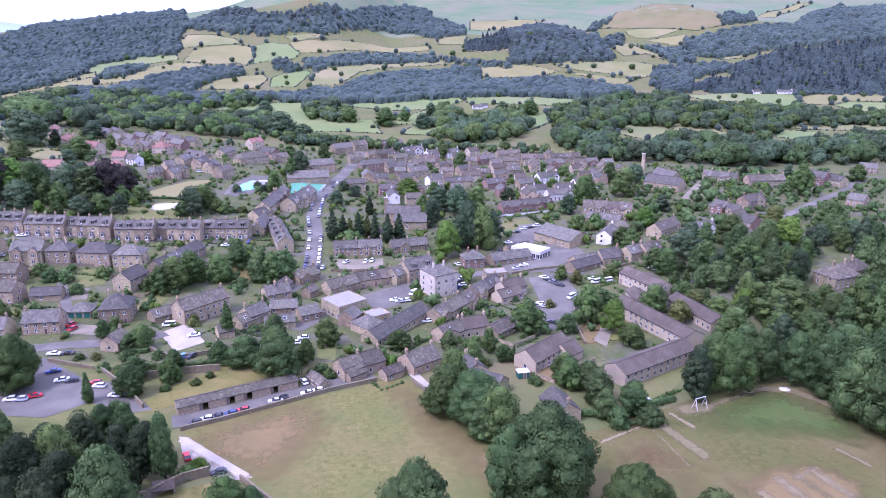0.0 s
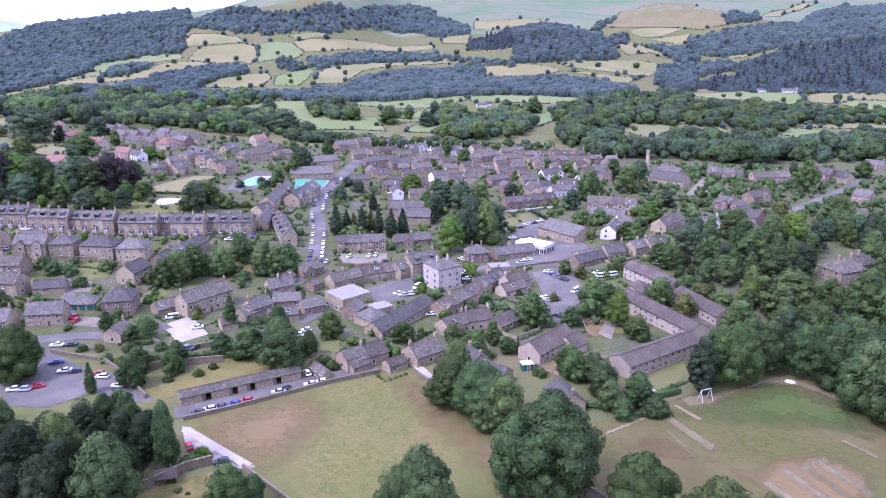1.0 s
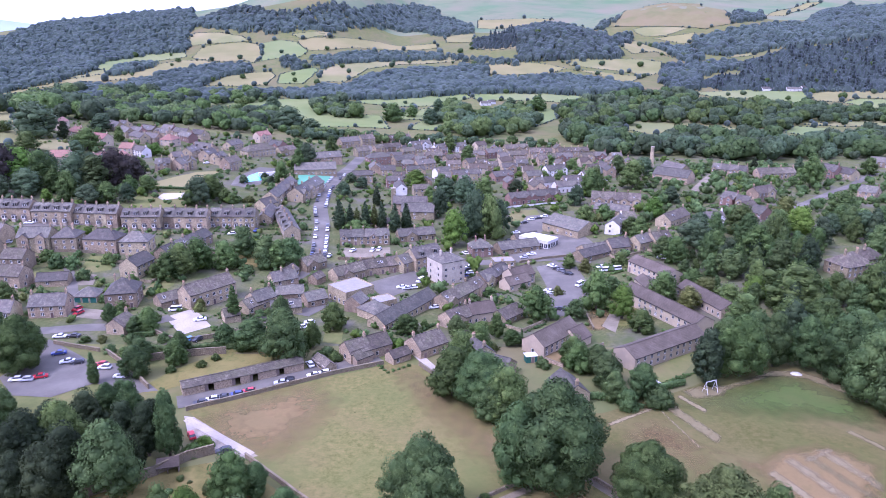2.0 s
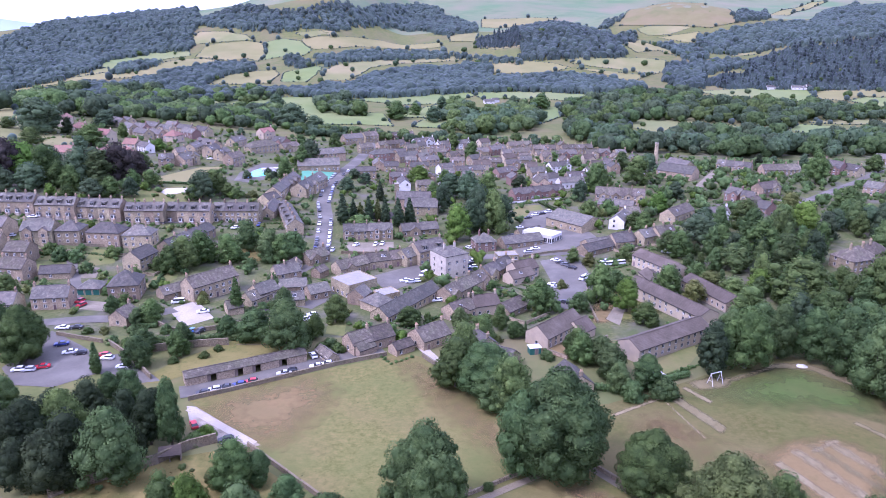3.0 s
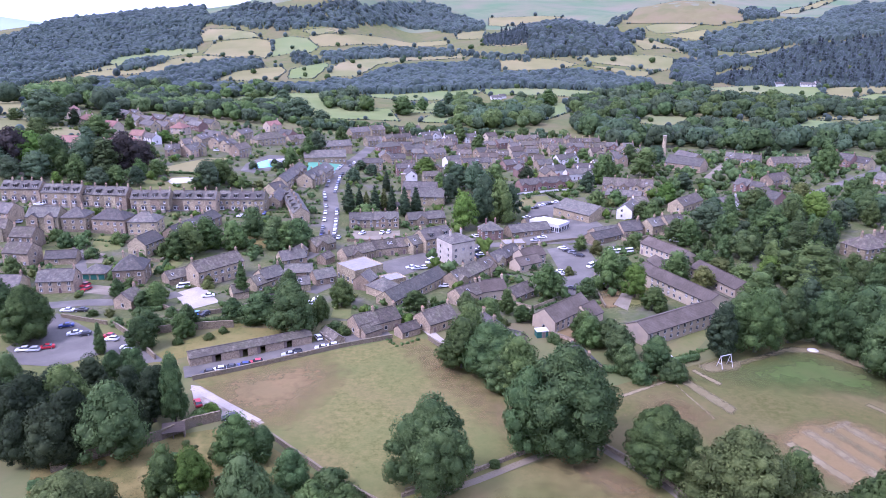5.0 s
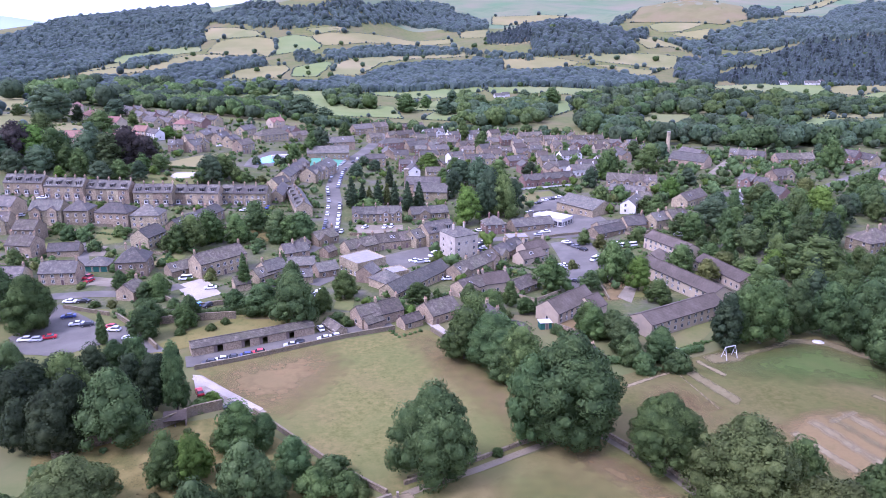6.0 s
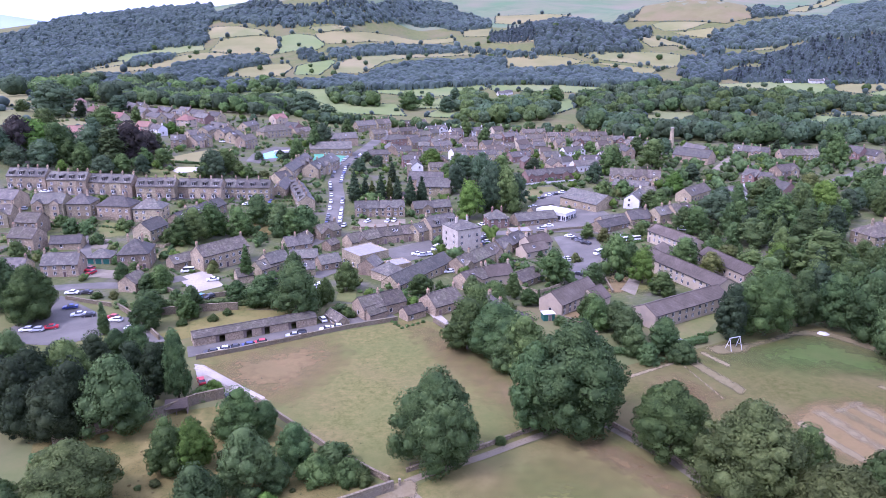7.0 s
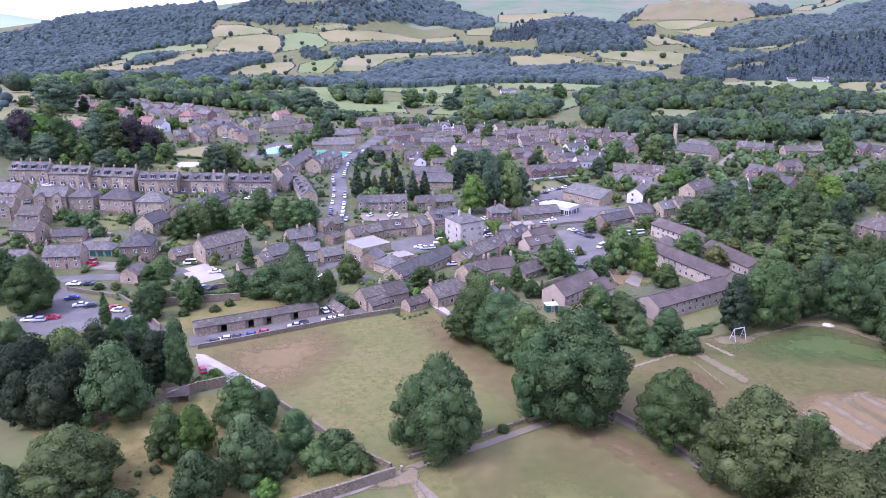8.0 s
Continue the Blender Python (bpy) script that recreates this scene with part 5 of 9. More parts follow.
# mill, rows and villas beyond the wood
house(152.4, 487.6, -40, 24.8, 13, 9, "s", chimneys=0, plain=True, rich=False, label="long stone mill building with a slate roof")
house(165.4, 526.2, -63, 20.5, 10, 8, "s", chimneys=0, plain=True, rich=False)
terrace(4, 199.7, 511.5, -33, 23.4, 9, 8.5, "s", rich=False)
terrace(3, 227.7, 502.6, 6, 27.2, 9, 7.5, "b", rich=False)
house(265.8, 503.3, -54, 13.3, 11, 10, "k", gables=2, chimneys=2, rich=False)
house(276.3, 497.8, -64, 11.5, 9, 8, "s", chimneys=1, rich=False)
house(165.3, 416.5, -56, 9.1, 9, 8, "k", gables=1, chimneys=2, rich=False)
house(165.4, 393.8, 32, 10.8, 9, 8, "b", chimneys=1, rich=False)
house(169.7, 385.3, -62, 8.8, 9, 7.5, "k", chimneys=1, rich=False)
house(189.2, 431.5, 27, 15.4, 9, 8.5, "b", gables=1, chimneys=2, rich=False)
house(169.1, 407.5, -35, 7.4, 8, 8, "s", chimneys=1, rich=False)
house(140.5, 375.8, 14, 11.2, 8, 6.5, "w", chimneys=1, rich=False)
house(161.5, 365.3, -67, 7.5, 7, 5, "b", chimneys=0, plain=True, rich=False)
house(120.5, 379.5, 46, 21.8, 9, 7, "b", chimneys=1, rich=False)
house(87.8, 369.0, 63, 16.4, 8, 7.5, "w", chimneys=1, rich=False)
house(96.2, 383.3, 10, 9.0, 8, 6.5, "b", chimneys=1, rich=False)
terrace(4, 98.1, 418.7, -14, 28.5, 10, 9, "b", rich=False)
house(92.7, 402.7, -24, 19.8, 8, 6, "s", chimneys=0, plain=True, rich=False)
terrace(2, 93.3, 337.9, 35, 11.2, 8, 7, "s")
terrace(2, 101.9, 340.0, 25, 10.4, 8, 7.5, "b")
house(80.1, 333.9, 18, 10.1, 9, 6.5, "s", chimneys=1)
house(68.7, 330.6, 25, 14.3, 9, 5.5, "s", chimneys=0, plain=True)
house(256.5, 434.9, -52, 10.3, 9, 8, "s", chimneys=1, rich=False)
house(341.5, 572.7, -35, 13.1, 9, 8, "s", chimneys=1, rich=False)
house(215.9, 365.8, 41, 13.1, 9, 7.5, "w", chimneys=0, rich=False)
house(115.6, 534.9, 25, 12.2, 8, 7.5, "w", chimneys=1, rich=False)
house(95.9, 498.0, 25, 10.4, 8, 7.5, "w", chimneys=1, rich=False)
house(113.8, 595.6, 2, 10.3, 8, 8, "b", chimneys=1, rich=False)

# lone house among the trees
house(171.5, 296.5, 22, 15.0, 12, 9.5, "b", hip=True, chimneys=2, label="old brown gritstone villa with a hipped slab roof")
house(182.5, 303.0, 22, 10.0, 10, 9.5, "b", hip=True, chimneys=1, label="rear wing of the old brown gritstone villa")

# ------------------------------------------------------------ fields, lawns, yards and water
grid_drape("field", [(-657.3, 1070.2), (-627.9, 1151.4), (-575.5, 1214.0), (-535.0, 1302.2), (-498.0, 1368.2), (-455.8, 1361.1), (-420.4, 1327.2), (-464.0, 1271.0), (-492.0, 1192.4), (-543.2, 1162.1), (-581.3, 1147.6), (-625.7, 1105.2), (-640.0, 1047.8)], M["straw"], 0.500, 40, "long sun-bleached hay field on the hillside", "field")
grid_drape("field", [(-613.5, 1272.5), (-662.2, 1406.2), (-614.4, 1448.5), (-557.1, 1474.9), (-516.9, 1449.5), (-498.6, 1401.3), (-533.5, 1378.8), (-546.5, 1326.1), (-580.2, 1245.9)], M["meadow"], 0.504, 40, "green pasture below the forest", "field")
grid_drape("field", [(-623.5, 1178.4), (-612.7, 1233.2), (-592.3, 1262.2), (-572.6, 1224.5), (-596.3, 1178.9)], M["olive"], 0.508, 40, "small green pasture beside the wood", "field")
grid_drape("field", [(-483.7, 1388.6), (-491.3, 1463.6), (-474.2, 1482.0), (-413.1, 1486.6), (-376.9, 1467.5), (-354.9, 1401.7), (-348.5, 1316.9), (-371.3, 1345.9), (-416.0, 1340.0), (-457.5, 1373.3)], M["straw"], 0.512, 40, "pale hay meadow on the slope", "field")
grid_drape("field", [(-537.4, 1518.5), (-539.3, 1579.9), (-479.8, 1562.0), (-422.2, 1522.6), (-400.7, 1491.3), (-437.0, 1491.3), (-476.5, 1489.9), (-522.6, 1490.9)], M["olive"], 0.516, 40, "sloping dry pasture by the wood edge", "field")
grid_drape("field", [(-351.7, 1397.2), (-373.1, 1470.5), (-346.3, 1491.4), (-304.3, 1478.2), (-272.8, 1425.8), (-280.1, 1379.0), (-319.3, 1366.5), (-346.7, 1329.5)], M["meadow"], 0.520, 40, "green hillside meadow", "field")
grid_drape("field", [(-323.8, 1521.6), (-254.4, 1554.4), (-238.4, 1539.2), (-296.8, 1498.7)], M["olive"], 0.524, 40, "high dry pasture", "field")
grid_drape("field", [(-304.5, 1491.2), (-237.4, 1532.6), (-153.7, 1596.3), (-28.3, 1579.8), (-27.3, 1524.5), (-136.7, 1537.1), (-189.7, 1497.5), (-228.4, 1454.3), (-268.3, 1430.9), (-293.0, 1459.4)], M["straw"], 0.528, 40, "broad straw-coloured field with hedges", "field")
grid_drape("field", [(-387.5, 1131.3), (-374.0, 1198.0), (-334.7, 1224.6), (-300.0, 1237.4), (-286.2, 1205.2), (-285.6, 1136.4), (-317.4, 1123.8)], M["straw"], 0.532, 40, "dry pasture between hedges", "field")
grid_drape("field", [(-270.0, 1144.8), (-280.7, 1214.1), (-239.7, 1271.3), (-222.8, 1257.3), (-225.6, 1192.2), (-230.4, 1145.1)], M["meadow"], 0.536, 40, "green pasture between hedges", "field")
grid_drape("field", [(-210.6, 1157.9), (-213.8, 1243.2), (-203.8, 1290.5), (-151.1, 1348.0), (-113.2, 1386.6), (-18.9, 1414.8), (38.7, 1373.2), (53.1, 1340.2), (-7.8, 1356.3), (-88.7, 1333.3), (-142.3, 1267.4), (-154.1, 1204.9), (-166.3, 1159.2)], M["olive"], 0.540, 40, "olive pasture above the wood", "field")
grid_drape("field", [(60.6, 1234.9), (64.0, 1311.3), (111.4, 1310.0), (167.6, 1285.1), (194.8, 1257.5), (166.6, 1236.7), (133.1, 1228.9)], M["straw"], 0.544, 40, "dry valley-side pasture", "field")
grid_drape("field", [(198.0, 1281.1), (219.1, 1306.4), (339.0, 1314.3), (367.4, 1301.8), (346.3, 1221.5), (321.5, 1202.8), (275.0, 1241.5), (240.2, 1257.0)], M["olive"], 0.548, 40, "dull green rough pasture", "field")
grid_drape("field", [(201.8, 1253.5), (237.3, 1240.3), (270.4, 1219.3), (310.7, 1195.6), (285.6, 1164.8), (260.6, 1171.4), (242.6, 1217.8)], M["straw"], 0.552, 40, "narrow stubble field below the pasture", "field")
grid_drape("field", [(69.5, 1987.8), (208.2, 1973.9), (261.7, 1935.4), (170.3, 1871.4), (97.0, 1801.9), (64.0, 1820.6)], M["straw"], 0.556, 40, "pale hay field high on the hill", "field")
grid_drape("field", [(-16.0, 1654.6), (52.9, 1680.1), (43.1, 1543.4), (-9.3, 1581.7)], M["straw"], 0.560, 40, "small pale hay field", "field")
grid_drape("field", [(40.5, 1444.3), (98.1, 1417.1), (129.4, 1412.0), (126.7, 1379.2), (75.9, 1394.5)], M["straw"], 0.564, 40, "strip of pale stubble", "field")
grid_drape("field", [(349.5, 1712.8), (396.1, 1770.9), (552.4, 2189.6), (623.8, 2218.2), (712.9, 2191.5), (622.8, 1714.9), (606.7, 1627.4), (538.4, 1602.4), (487.8, 1633.0), (423.2, 1663.8)], M["knoll"], 0.95, 40, "bare sun-bleached rounded knoll", "field")
grid_drape("field", [(397.5, 1657.2), (422.5, 1660.8), (507.9, 1619.2), (454.0, 1592.8), (409.7, 1603.5)], M["olive"], 0.572, 40, "green pasture below the knoll", "field")
grid_drape("field", [(426.2, 1584.2), (510.8, 1587.5), (478.0, 1513.4)], M["straw"], 0.576, 40, "pale corner field", "field")
grid_drape("field", [(314.0, 1410.1), (381.5, 1583.5), (392.9, 1533.1), (405.4, 1412.4), (398.8, 1351.4), (381.7, 1403.2), (327.1, 1349.6)], M["straw"], 0.580, 40, "pale field in a dip of the hill", "field")
grid_drape("field", [(303.7, 1757.0), (335.4, 1683.7), (343.6, 1642.2), (317.5, 1673.1)], M["straw"], 0.584, 40, "narrow pale field", "field")
grid_drape("field", [(806.1, 1949.5), (925.0, 2121.8), (1049.0, 2261.4), (1101.8, 2269.5), (1005.0, 2161.6), (833.2, 1906.5)], M["straw"], 0.588, 40, "pale field high on the far slope", "field")
grid_drape("field", [(496.3, 1364.7), (587.1, 1397.0), (537.4, 1340.3), (498.5, 1342.4)], M["olive"], 0.592, 40, "clearing of rough pasture", "field")
grid_drape("field", [(-346.9, 957.1), (-300.3, 1002.9), (-191.8, 1026.7), (-171.4, 925.0), (-145.8, 908.3), (-87.4, 887.7), (-76.8, 844.5), (-66.2, 795.0), (-104.3, 801.6), (-171.1, 791.7), (-205.0, 858.1), (-229.2, 932.4), (-287.6, 958.6)], M["meadow"], 0.596, 25, "wide green valley meadow", "field")
grid_drape("field", [(-131.8, 1022.9), (-114.4, 1044.9), (-19.1, 1070.7), (27.4, 1091.5), (41.5, 1067.1), (-5.4, 975.3), (-27.7, 965.2), (-79.0, 954.5), (-95.5, 973.1), (-119.7, 987.2)], M["meadow"], 0.600, 25, "green riverside meadow", "field")
grid_drape("field", [(-77.7, 870.2), (-70.6, 892.7), (-20.1, 960.6), (-12.0, 907.3), (-14.7, 863.3), (-57.9, 857.9)], M["meadow"], 0.604, 25, "small green meadow behind hedges", "field")
grid_drape("field", [(-47.6, 794.2), (-34.3, 850.1), (-4.6, 855.1), (34.2, 831.6), (39.3, 801.2), (-4.2, 785.5)], M["meadow"], 0.608, 25, "green meadow beside the river trees", "field")
grid_drape("field", [(26.5, 1054.8), (60.8, 1092.7), (126.9, 1085.7), (202.5, 1046.5), (154.7, 993.2), (136.9, 1002.9), (72.5, 1017.3), (40.7, 1001.1)], M["meadow"], 0.612, 25, "green meadow by the farm", "field")
grid_drape("field", [(99.0, 931.4), (133.1, 945.5), (125.9, 866.8), (93.5, 813.8)], M["meadow"], 0.616, 25, "small green paddock", "field")
grid_drape("field", [(191.2, 801.2), (205.0, 847.7), (268.8, 865.4), (314.8, 845.5), (308.8, 810.8), (323.7, 793.0), (307.5, 758.7), (286.3, 781.8), (265.4, 792.0), (219.2, 756.8)], M["olive"], 0.500, 25, "yellow-green river meadow", "field")
grid_drape("field", [(352.0, 1079.4), (433.9, 1091.4), (485.9, 1078.3), (509.0, 1064.9), (487.2, 993.5), (434.3, 974.8), (415.9, 1022.8), (373.8, 1035.6)], M["meadow"], 0.504, 25, "green fields round the barns", "field")
grid_drape("field", [(510.0, 1060.0), (584.0, 1065.0), (656.0, 1066.0), (615.1, 995.1), (556.7, 1012.1), (520.8, 985.8), (493.5, 997.4)], M["straw"], 0.508, 25, "pale stubble field beside the barns", "field")
grid_drape("field", [(523.0, 981.3), (553.9, 1003.8), (610.7, 987.6), (571.5, 920.3), (539.6, 938.3)], M["meadow"], 0.512, 25, "green field with dark hedges", "field")
grid_drape("field", [(358.9, 783.0), (387.0, 819.1), (417.5, 804.7), (412.3, 770.2), (379.2, 750.3)], M["meadow"], 0.516, 25, "green meadow between belts of trees", "field")
grid_drape("field", [(396.8, 838.1), (450.5, 845.7), (535.7, 859.4), (509.6, 815.2), (437.1, 819.3), (409.4, 826.7)], M["olive"], 0.520, 25, "yellow-green meadow beside the river", "field")
grid_drape("field", [(-606.1, 927.4), (-588.0, 946.3), (-385.1, 636.3), (-353.8, 585.5), (-351.7, 562.2), (-360.9, 548.9)], M["straw"], 0.524, 25, "dry hillside pasture beside the trees", "field")
grid_drape("field", [(-343.5, 521.0), (-342.8, 547.2), (-324.7, 553.1), (-287.2, 530.3), (-275.1, 521.2), (-263.3, 495.1), (-274.3, 486.6), (-300.0, 494.7), (-308.8, 465.3)], M["olive"], 0.528, 25, "dry hillside pasture above the houses", "field")
grid_drape("pasture", [(-73.6, 178.0), (-16.3, 209.0), (-9.7, 206.5), (17.8, 167.5), (32.8, 148.0), (22.1, 144.5), (4.2, 135.0), (-13.6, 122.5), (-32.6, 137.5), (-48.7, 153.0)], M["pasture"], 0.062, 10, "worn pasture, dry brown towards its edges", "pasture")
grid_drape("pasture", [(-12.3, 120.5), (4.2, 133.0), (22.6, 143.5), (33.2, 146.5), (42.1, 134.5), (49.0, 123.0), (55.7, 105.5), (6.6, 86.0), (-8.2, 105.5)], M["pasture"], 0.066, 10, "mown grass field beside the footpath", "pasture")
grid_drape("sports_field", [(25.8, 174.5), (42.8, 178.0), (67.7, 191.0), (84.2, 201.5), (106.1, 210.0), (119.0, 193.5), (135.2, 173.0), (101.8, 104.5), (54.5, 102.5), (49.5, 124.0), (44.5, 134.5), (34.4, 148.5), (22.7, 166.5)], M["pitch"], 0.070, 10, "sports field of dry patchy turf", "sports field")
grid_drape("worn_patch", [(68.2, 190.0), (75.2, 194.5), (83.4, 195.0), (80.4, 189.0), (72.5, 186.5)], M["bare"], 0.124, 2.5, "bare earth below the swing frame", "worn patch", feather=4)
grid_drape("lawn", [(-92.7, 187.5), (-86.1, 202.5), (-69.1, 222.5), (-51.6, 229.5), (-51.1, 214.0), (-72.9, 199.5), (-85.3, 187.5)], M["orchard"], 0.088, 8, "dry grass orchard strip behind the stables", "lawn")
grid_drape("rough_grass", [(-81.7, 109.0), (-93.6, 134.5), (-73.1, 147.5), (-57.6, 153.0), (-48.4, 149.5), (-32.1, 135.0), (-16.6, 122.5), (-27.4, 112.5), (-48.0, 95.5)], M["hay"], 0.082, 8, "tall dry grass in the walled garden", "rough grass")
grid_drape("car_park", [(-135.6, 205.5), (-137.6, 226.0), (-112.7, 206.5), (-103.9, 207.0), (-85.6, 189.0), (-92.5, 187.0), (-106.3, 193.5), (-115.0, 184.5), (-127.1, 185.5), (-137.2, 196.5)], M["asphalt"], 0.100, 8, "tarmac car park beside the trees", "car park")
grid_drape("car_park", [(-53.6, 341.0), (-30.1, 345.5), (-28.7, 328.5), (-49.7, 325.5)], M["concrete"], 0.104, 8, "pale gravel forecourt of the cottages", "car park")
grid_drape("car_park", [(32.7, 355.0), (67.8, 371.0), (74.2, 337.5), (33.8, 321.0)], M["asphalt"], 0.108, 8, "tarmac forecourt beside the shops", "car park")
grid_drape("car_park", [(39.5, 315.0), (56.1, 322.5), (58.0, 295.5), (50.6, 263.5), (41.6, 282.5)], M["asphalt"], 0.112, 8, "tarmac car park behind the shops", "car park")
grid_drape("car_park", [(-32.8, 287.0), (-16.1, 306.5), (-9.5, 296.5), (-26.3, 272.5)], M["asphalt"], 0.116, 8, "tarmac yard with parked cars", "car park")
grid_drape("car_park", [(-106.1, 248.0), (-98.7, 258.0), (-86.1, 239.5), (-93.9, 230.5)], M["gravel"], 0.120, 8, "pale gravel yard of the house", "car park")
grid_drape("car_park", [(-156.2, 280.5), (-160.2, 292.5), (-152.1, 292.0), (-148.8, 281.0)], M["concrete"], 0.124, 8, "pale gravel drive", "car park")
grid_drape("car_park", [(151.6, 451.0), (190.7, 525.5), (186.6, 505.0), (153.7, 443.5)], M["concrete"], 0.128, 8, "pale yard beside the mill", "car park")
grid_drape("lawn", [(32.1, 393.5), (36.3, 418.5), (51.7, 420.5), (51.8, 405.0), (37.4, 386.0)], M["lawn"], 0.102, 8, "small green lawn beside the shops", "lawn")
grid_drape("lawn", [(53.0, 263.5), (63.8, 279.5), (81.3, 286.5), (90.1, 256.5), (60.5, 236.0), (52.1, 242.0)], M["olive_turf"], 0.060, 8, "dry lawn of the housing court", "lawn", feather=3)
grid_drape("lawn", [(58.8, 199.5), (80.7, 221.5), (83.3, 218.5), (71.8, 201.5), (58.1, 190.5)], M["lawn"], 0.064, 8, "dry lawn below the housing block", "lawn")
grid_drape("lawn", [(-126.2, 274.5), (-125.5, 286.5), (-118.6, 297.0), (-116.2, 284.0), (-119.5, 266.0)], M["lawn"], 0.068, 8, "lawn beside the large house", "lawn")
grid_drape("lawn", [(-162.4, 299.0), (-164.1, 312.0), (-152.2, 311.5), (-148.5, 297.5), (-157.5, 293.0)], M["lawn"], 0.072, 8, "garden lawn", "lawn")
grid_drape("lawn", [(-98.7, 313.5), (-99.0, 328.5), (-87.1, 329.5), (-83.7, 310.5), (-93.4, 304.0)], M["hay"], 0.076, 8, "unmown dry plot between trees", "lawn")
grid_drape("path", [(55.0, 242.0), (61.0, 256.0), (64.3, 252.5), (58.5, 235.5)], M["concrete"], 0.120, 8, "gravel path through the court", "path")
grid_drape("bowling_green", [(-175.2, 418.5), (-180.1, 431.0), (-168.1, 470.0), (-157.7, 479.5), (-153.4, 473.0), (-158.7, 422.0)], M["straw"], 0.124, 8, "flat dry bowling green behind a hedge", "bowling green")
grid_drape("lawn", [(-173.1, 372.5), (-178.0, 401.5), (-156.0, 419.0), (-143.4, 387.0)], M["lawn"], 0.108, 8, "park lawn round the sand patch", "lawn")
grid_drape("sand_patch", [(-166.1, 397.5), (-166.3, 406.5), (-155.6, 413.0), (-151.6, 403.5), (-161.6, 394.0)], M["sand"], 0.172, 6, "pale sand patch in the park", "sand patch")
grid_drape("sports_court", [(-101.0, 463.0), (-105.9, 494.5), (-84.4, 517.5), (-79.3, 480.0)], M["court"], 0.140, 8, "green hard tennis court", "sports court")
grid_drape("pool_terrace", [(-137.6, 442.0), (-141.3, 467.5), (-136.8, 508.0), (-117.8, 513.0), (-115.6, 468.5), (-126.8, 441.0)], M["asphalt"], 0.124, 8, "paved terrace round the swimming pool", "pool terrace")
grid_drape("swimming_pool", [(-133.2, 451.5), (-135.3, 475.5), (-131.8, 491.5), (-125.6, 488.5), (-123.7, 465.5)], M["water"], 0.208, 8, "turquoise water of the open-air swimming pool", "swimming pool")
grid_drape("pasture", [(-2.7, 121.0), (8.8, 131.0), (22.6, 138.5), (32.2, 132.0), (39.9, 117.5), (46.0, 105.0), (6.8, 90.5), (-2.2, 103.0)], M["olive_turf"], 0.102, 5, "greener middle of the mown field", "pasture", feather=20)
grid_drape("worn_patch", [(-68.4, 162.0), (-70.8, 179.0), (-57.8, 188.5), (-38.3, 198.0), (-29.3, 183.0), (-34.0, 165.5), (-41.0, 152.0), (-50.3, 151.5)], M["brown_turf"], 0.120, 4, "scorched brown corner of the pasture", "worn patch", feather=16)
grid_drape("worn_patch", [(-22.4, 207.5), (-8.3, 207.0), (11.0, 175.5), (23.7, 157.5), (31.3, 146.5), (17.0, 144.0), (7.1, 151.0), (-3.9, 170.0), (-13.9, 187.5)], M["brown_turf"], 0.124, 4, "scorched brown edge below the trees", "worn patch", feather=16)
grid_drape("worn_patch", [(16.7, 140.5), (29.8, 145.5), (39.8, 134.5), (47.2, 121.0), (43.0, 114.0), (35.2, 124.5), (26.7, 134.0)], M["brown_turf"], 0.128, 4, "brown trampled edge beside the footpath", "worn patch", feather=16)
grid_drape("worn_patch", [(39.0, 159.5), (49.7, 175.5), (58.7, 176.0), (65.1, 160.5), (68.2, 147.5), (58.7, 142.0), (50.6, 157.0)], M["brown_turf"], 0.124, 4, "scorched dry end of the sports field", "worn patch", feather=16)
grid_drape("worn_patch", [(-19.6, 116.0), (-16.9, 120.0), (-13.9, 123.5), (-10.1, 125.0), (-8.8, 123.0), (-8.9, 118.5), (-5.0, 111.0), (-8.0, 111.0), (-11.0, 118.5), (-14.3, 117.0)], M["bared"], 0.172, 1.0, "pale trodden earth at the gate", "worn patch", feather=0.9)
grid_drape("lawn", [(-183.6, 296.5), (-189.2, 309.5), (-184.1, 311.5), (-176.2, 298.5)], M["lawn"], 0.070, 6, "mown garden lawn", "lawn")
grid_drape("lawn", [(-174.7, 278.0), (-181.8, 291.5), (-177.8, 294.0), (-171.4, 281.5)], M["lawn"], 0.074, 6, "narrow garden lawn", "lawn")
grid_drape("lawn", [(-43.5, 225.0), (-44.4, 237.0), (-38.3, 238.5), (-36.7, 223.0)], M["lawn"], 0.078, 6, "dry lawn behind the old cottage", "lawn")
grid_drape("car_park", [(-139.0, 247.0), (-142.8, 256.5), (-132.0, 254.5), (-127.9, 245.0)], M["concrete"], 0.116, 6, "pale concrete apron before the garages", "car park")
grid_drape("lawn", [(47.9, 238.5), (54.1, 263.5), (62.1, 271.5), (62.3, 252.5), (56.6, 235.5)], M["brown_turf"], 0.095, 5, "scorched lawn among the court trees", "lawn", feather=3)
grid_drape("lawn", [(27.1, 206.0), (29.4, 218.5), (37.2, 222.0), (41.7, 214.0), (36.6, 206.5)], M["brown_turf"], 0.099, 5, "dry lawn in front of the pale house", "lawn", feather=3)
grid_drape("car_park", [(-72.8, 174.5), (-69.9, 174.0), (-47.5, 155.5), (-52.8, 154.0), (-57.7, 156.5), (-68.9, 166.0)], M["gravel"], 0.118, 6, "pale gravel parking space beside the pasture", "car park")
grid_drape("worn_patch", [(79.5, 193.0), (100.6, 205.2), (110.0, 203.9), (119.2, 194.0), (125.8, 185.9), (122.8, 180.8), (116.3, 188.4), (107.8, 199.1), (98.6, 200.4), (81.0, 190.7)], M["bare"], 0.128, 1.2, "bare earth along the edge of the wood", "worn patch", feather=1.6)
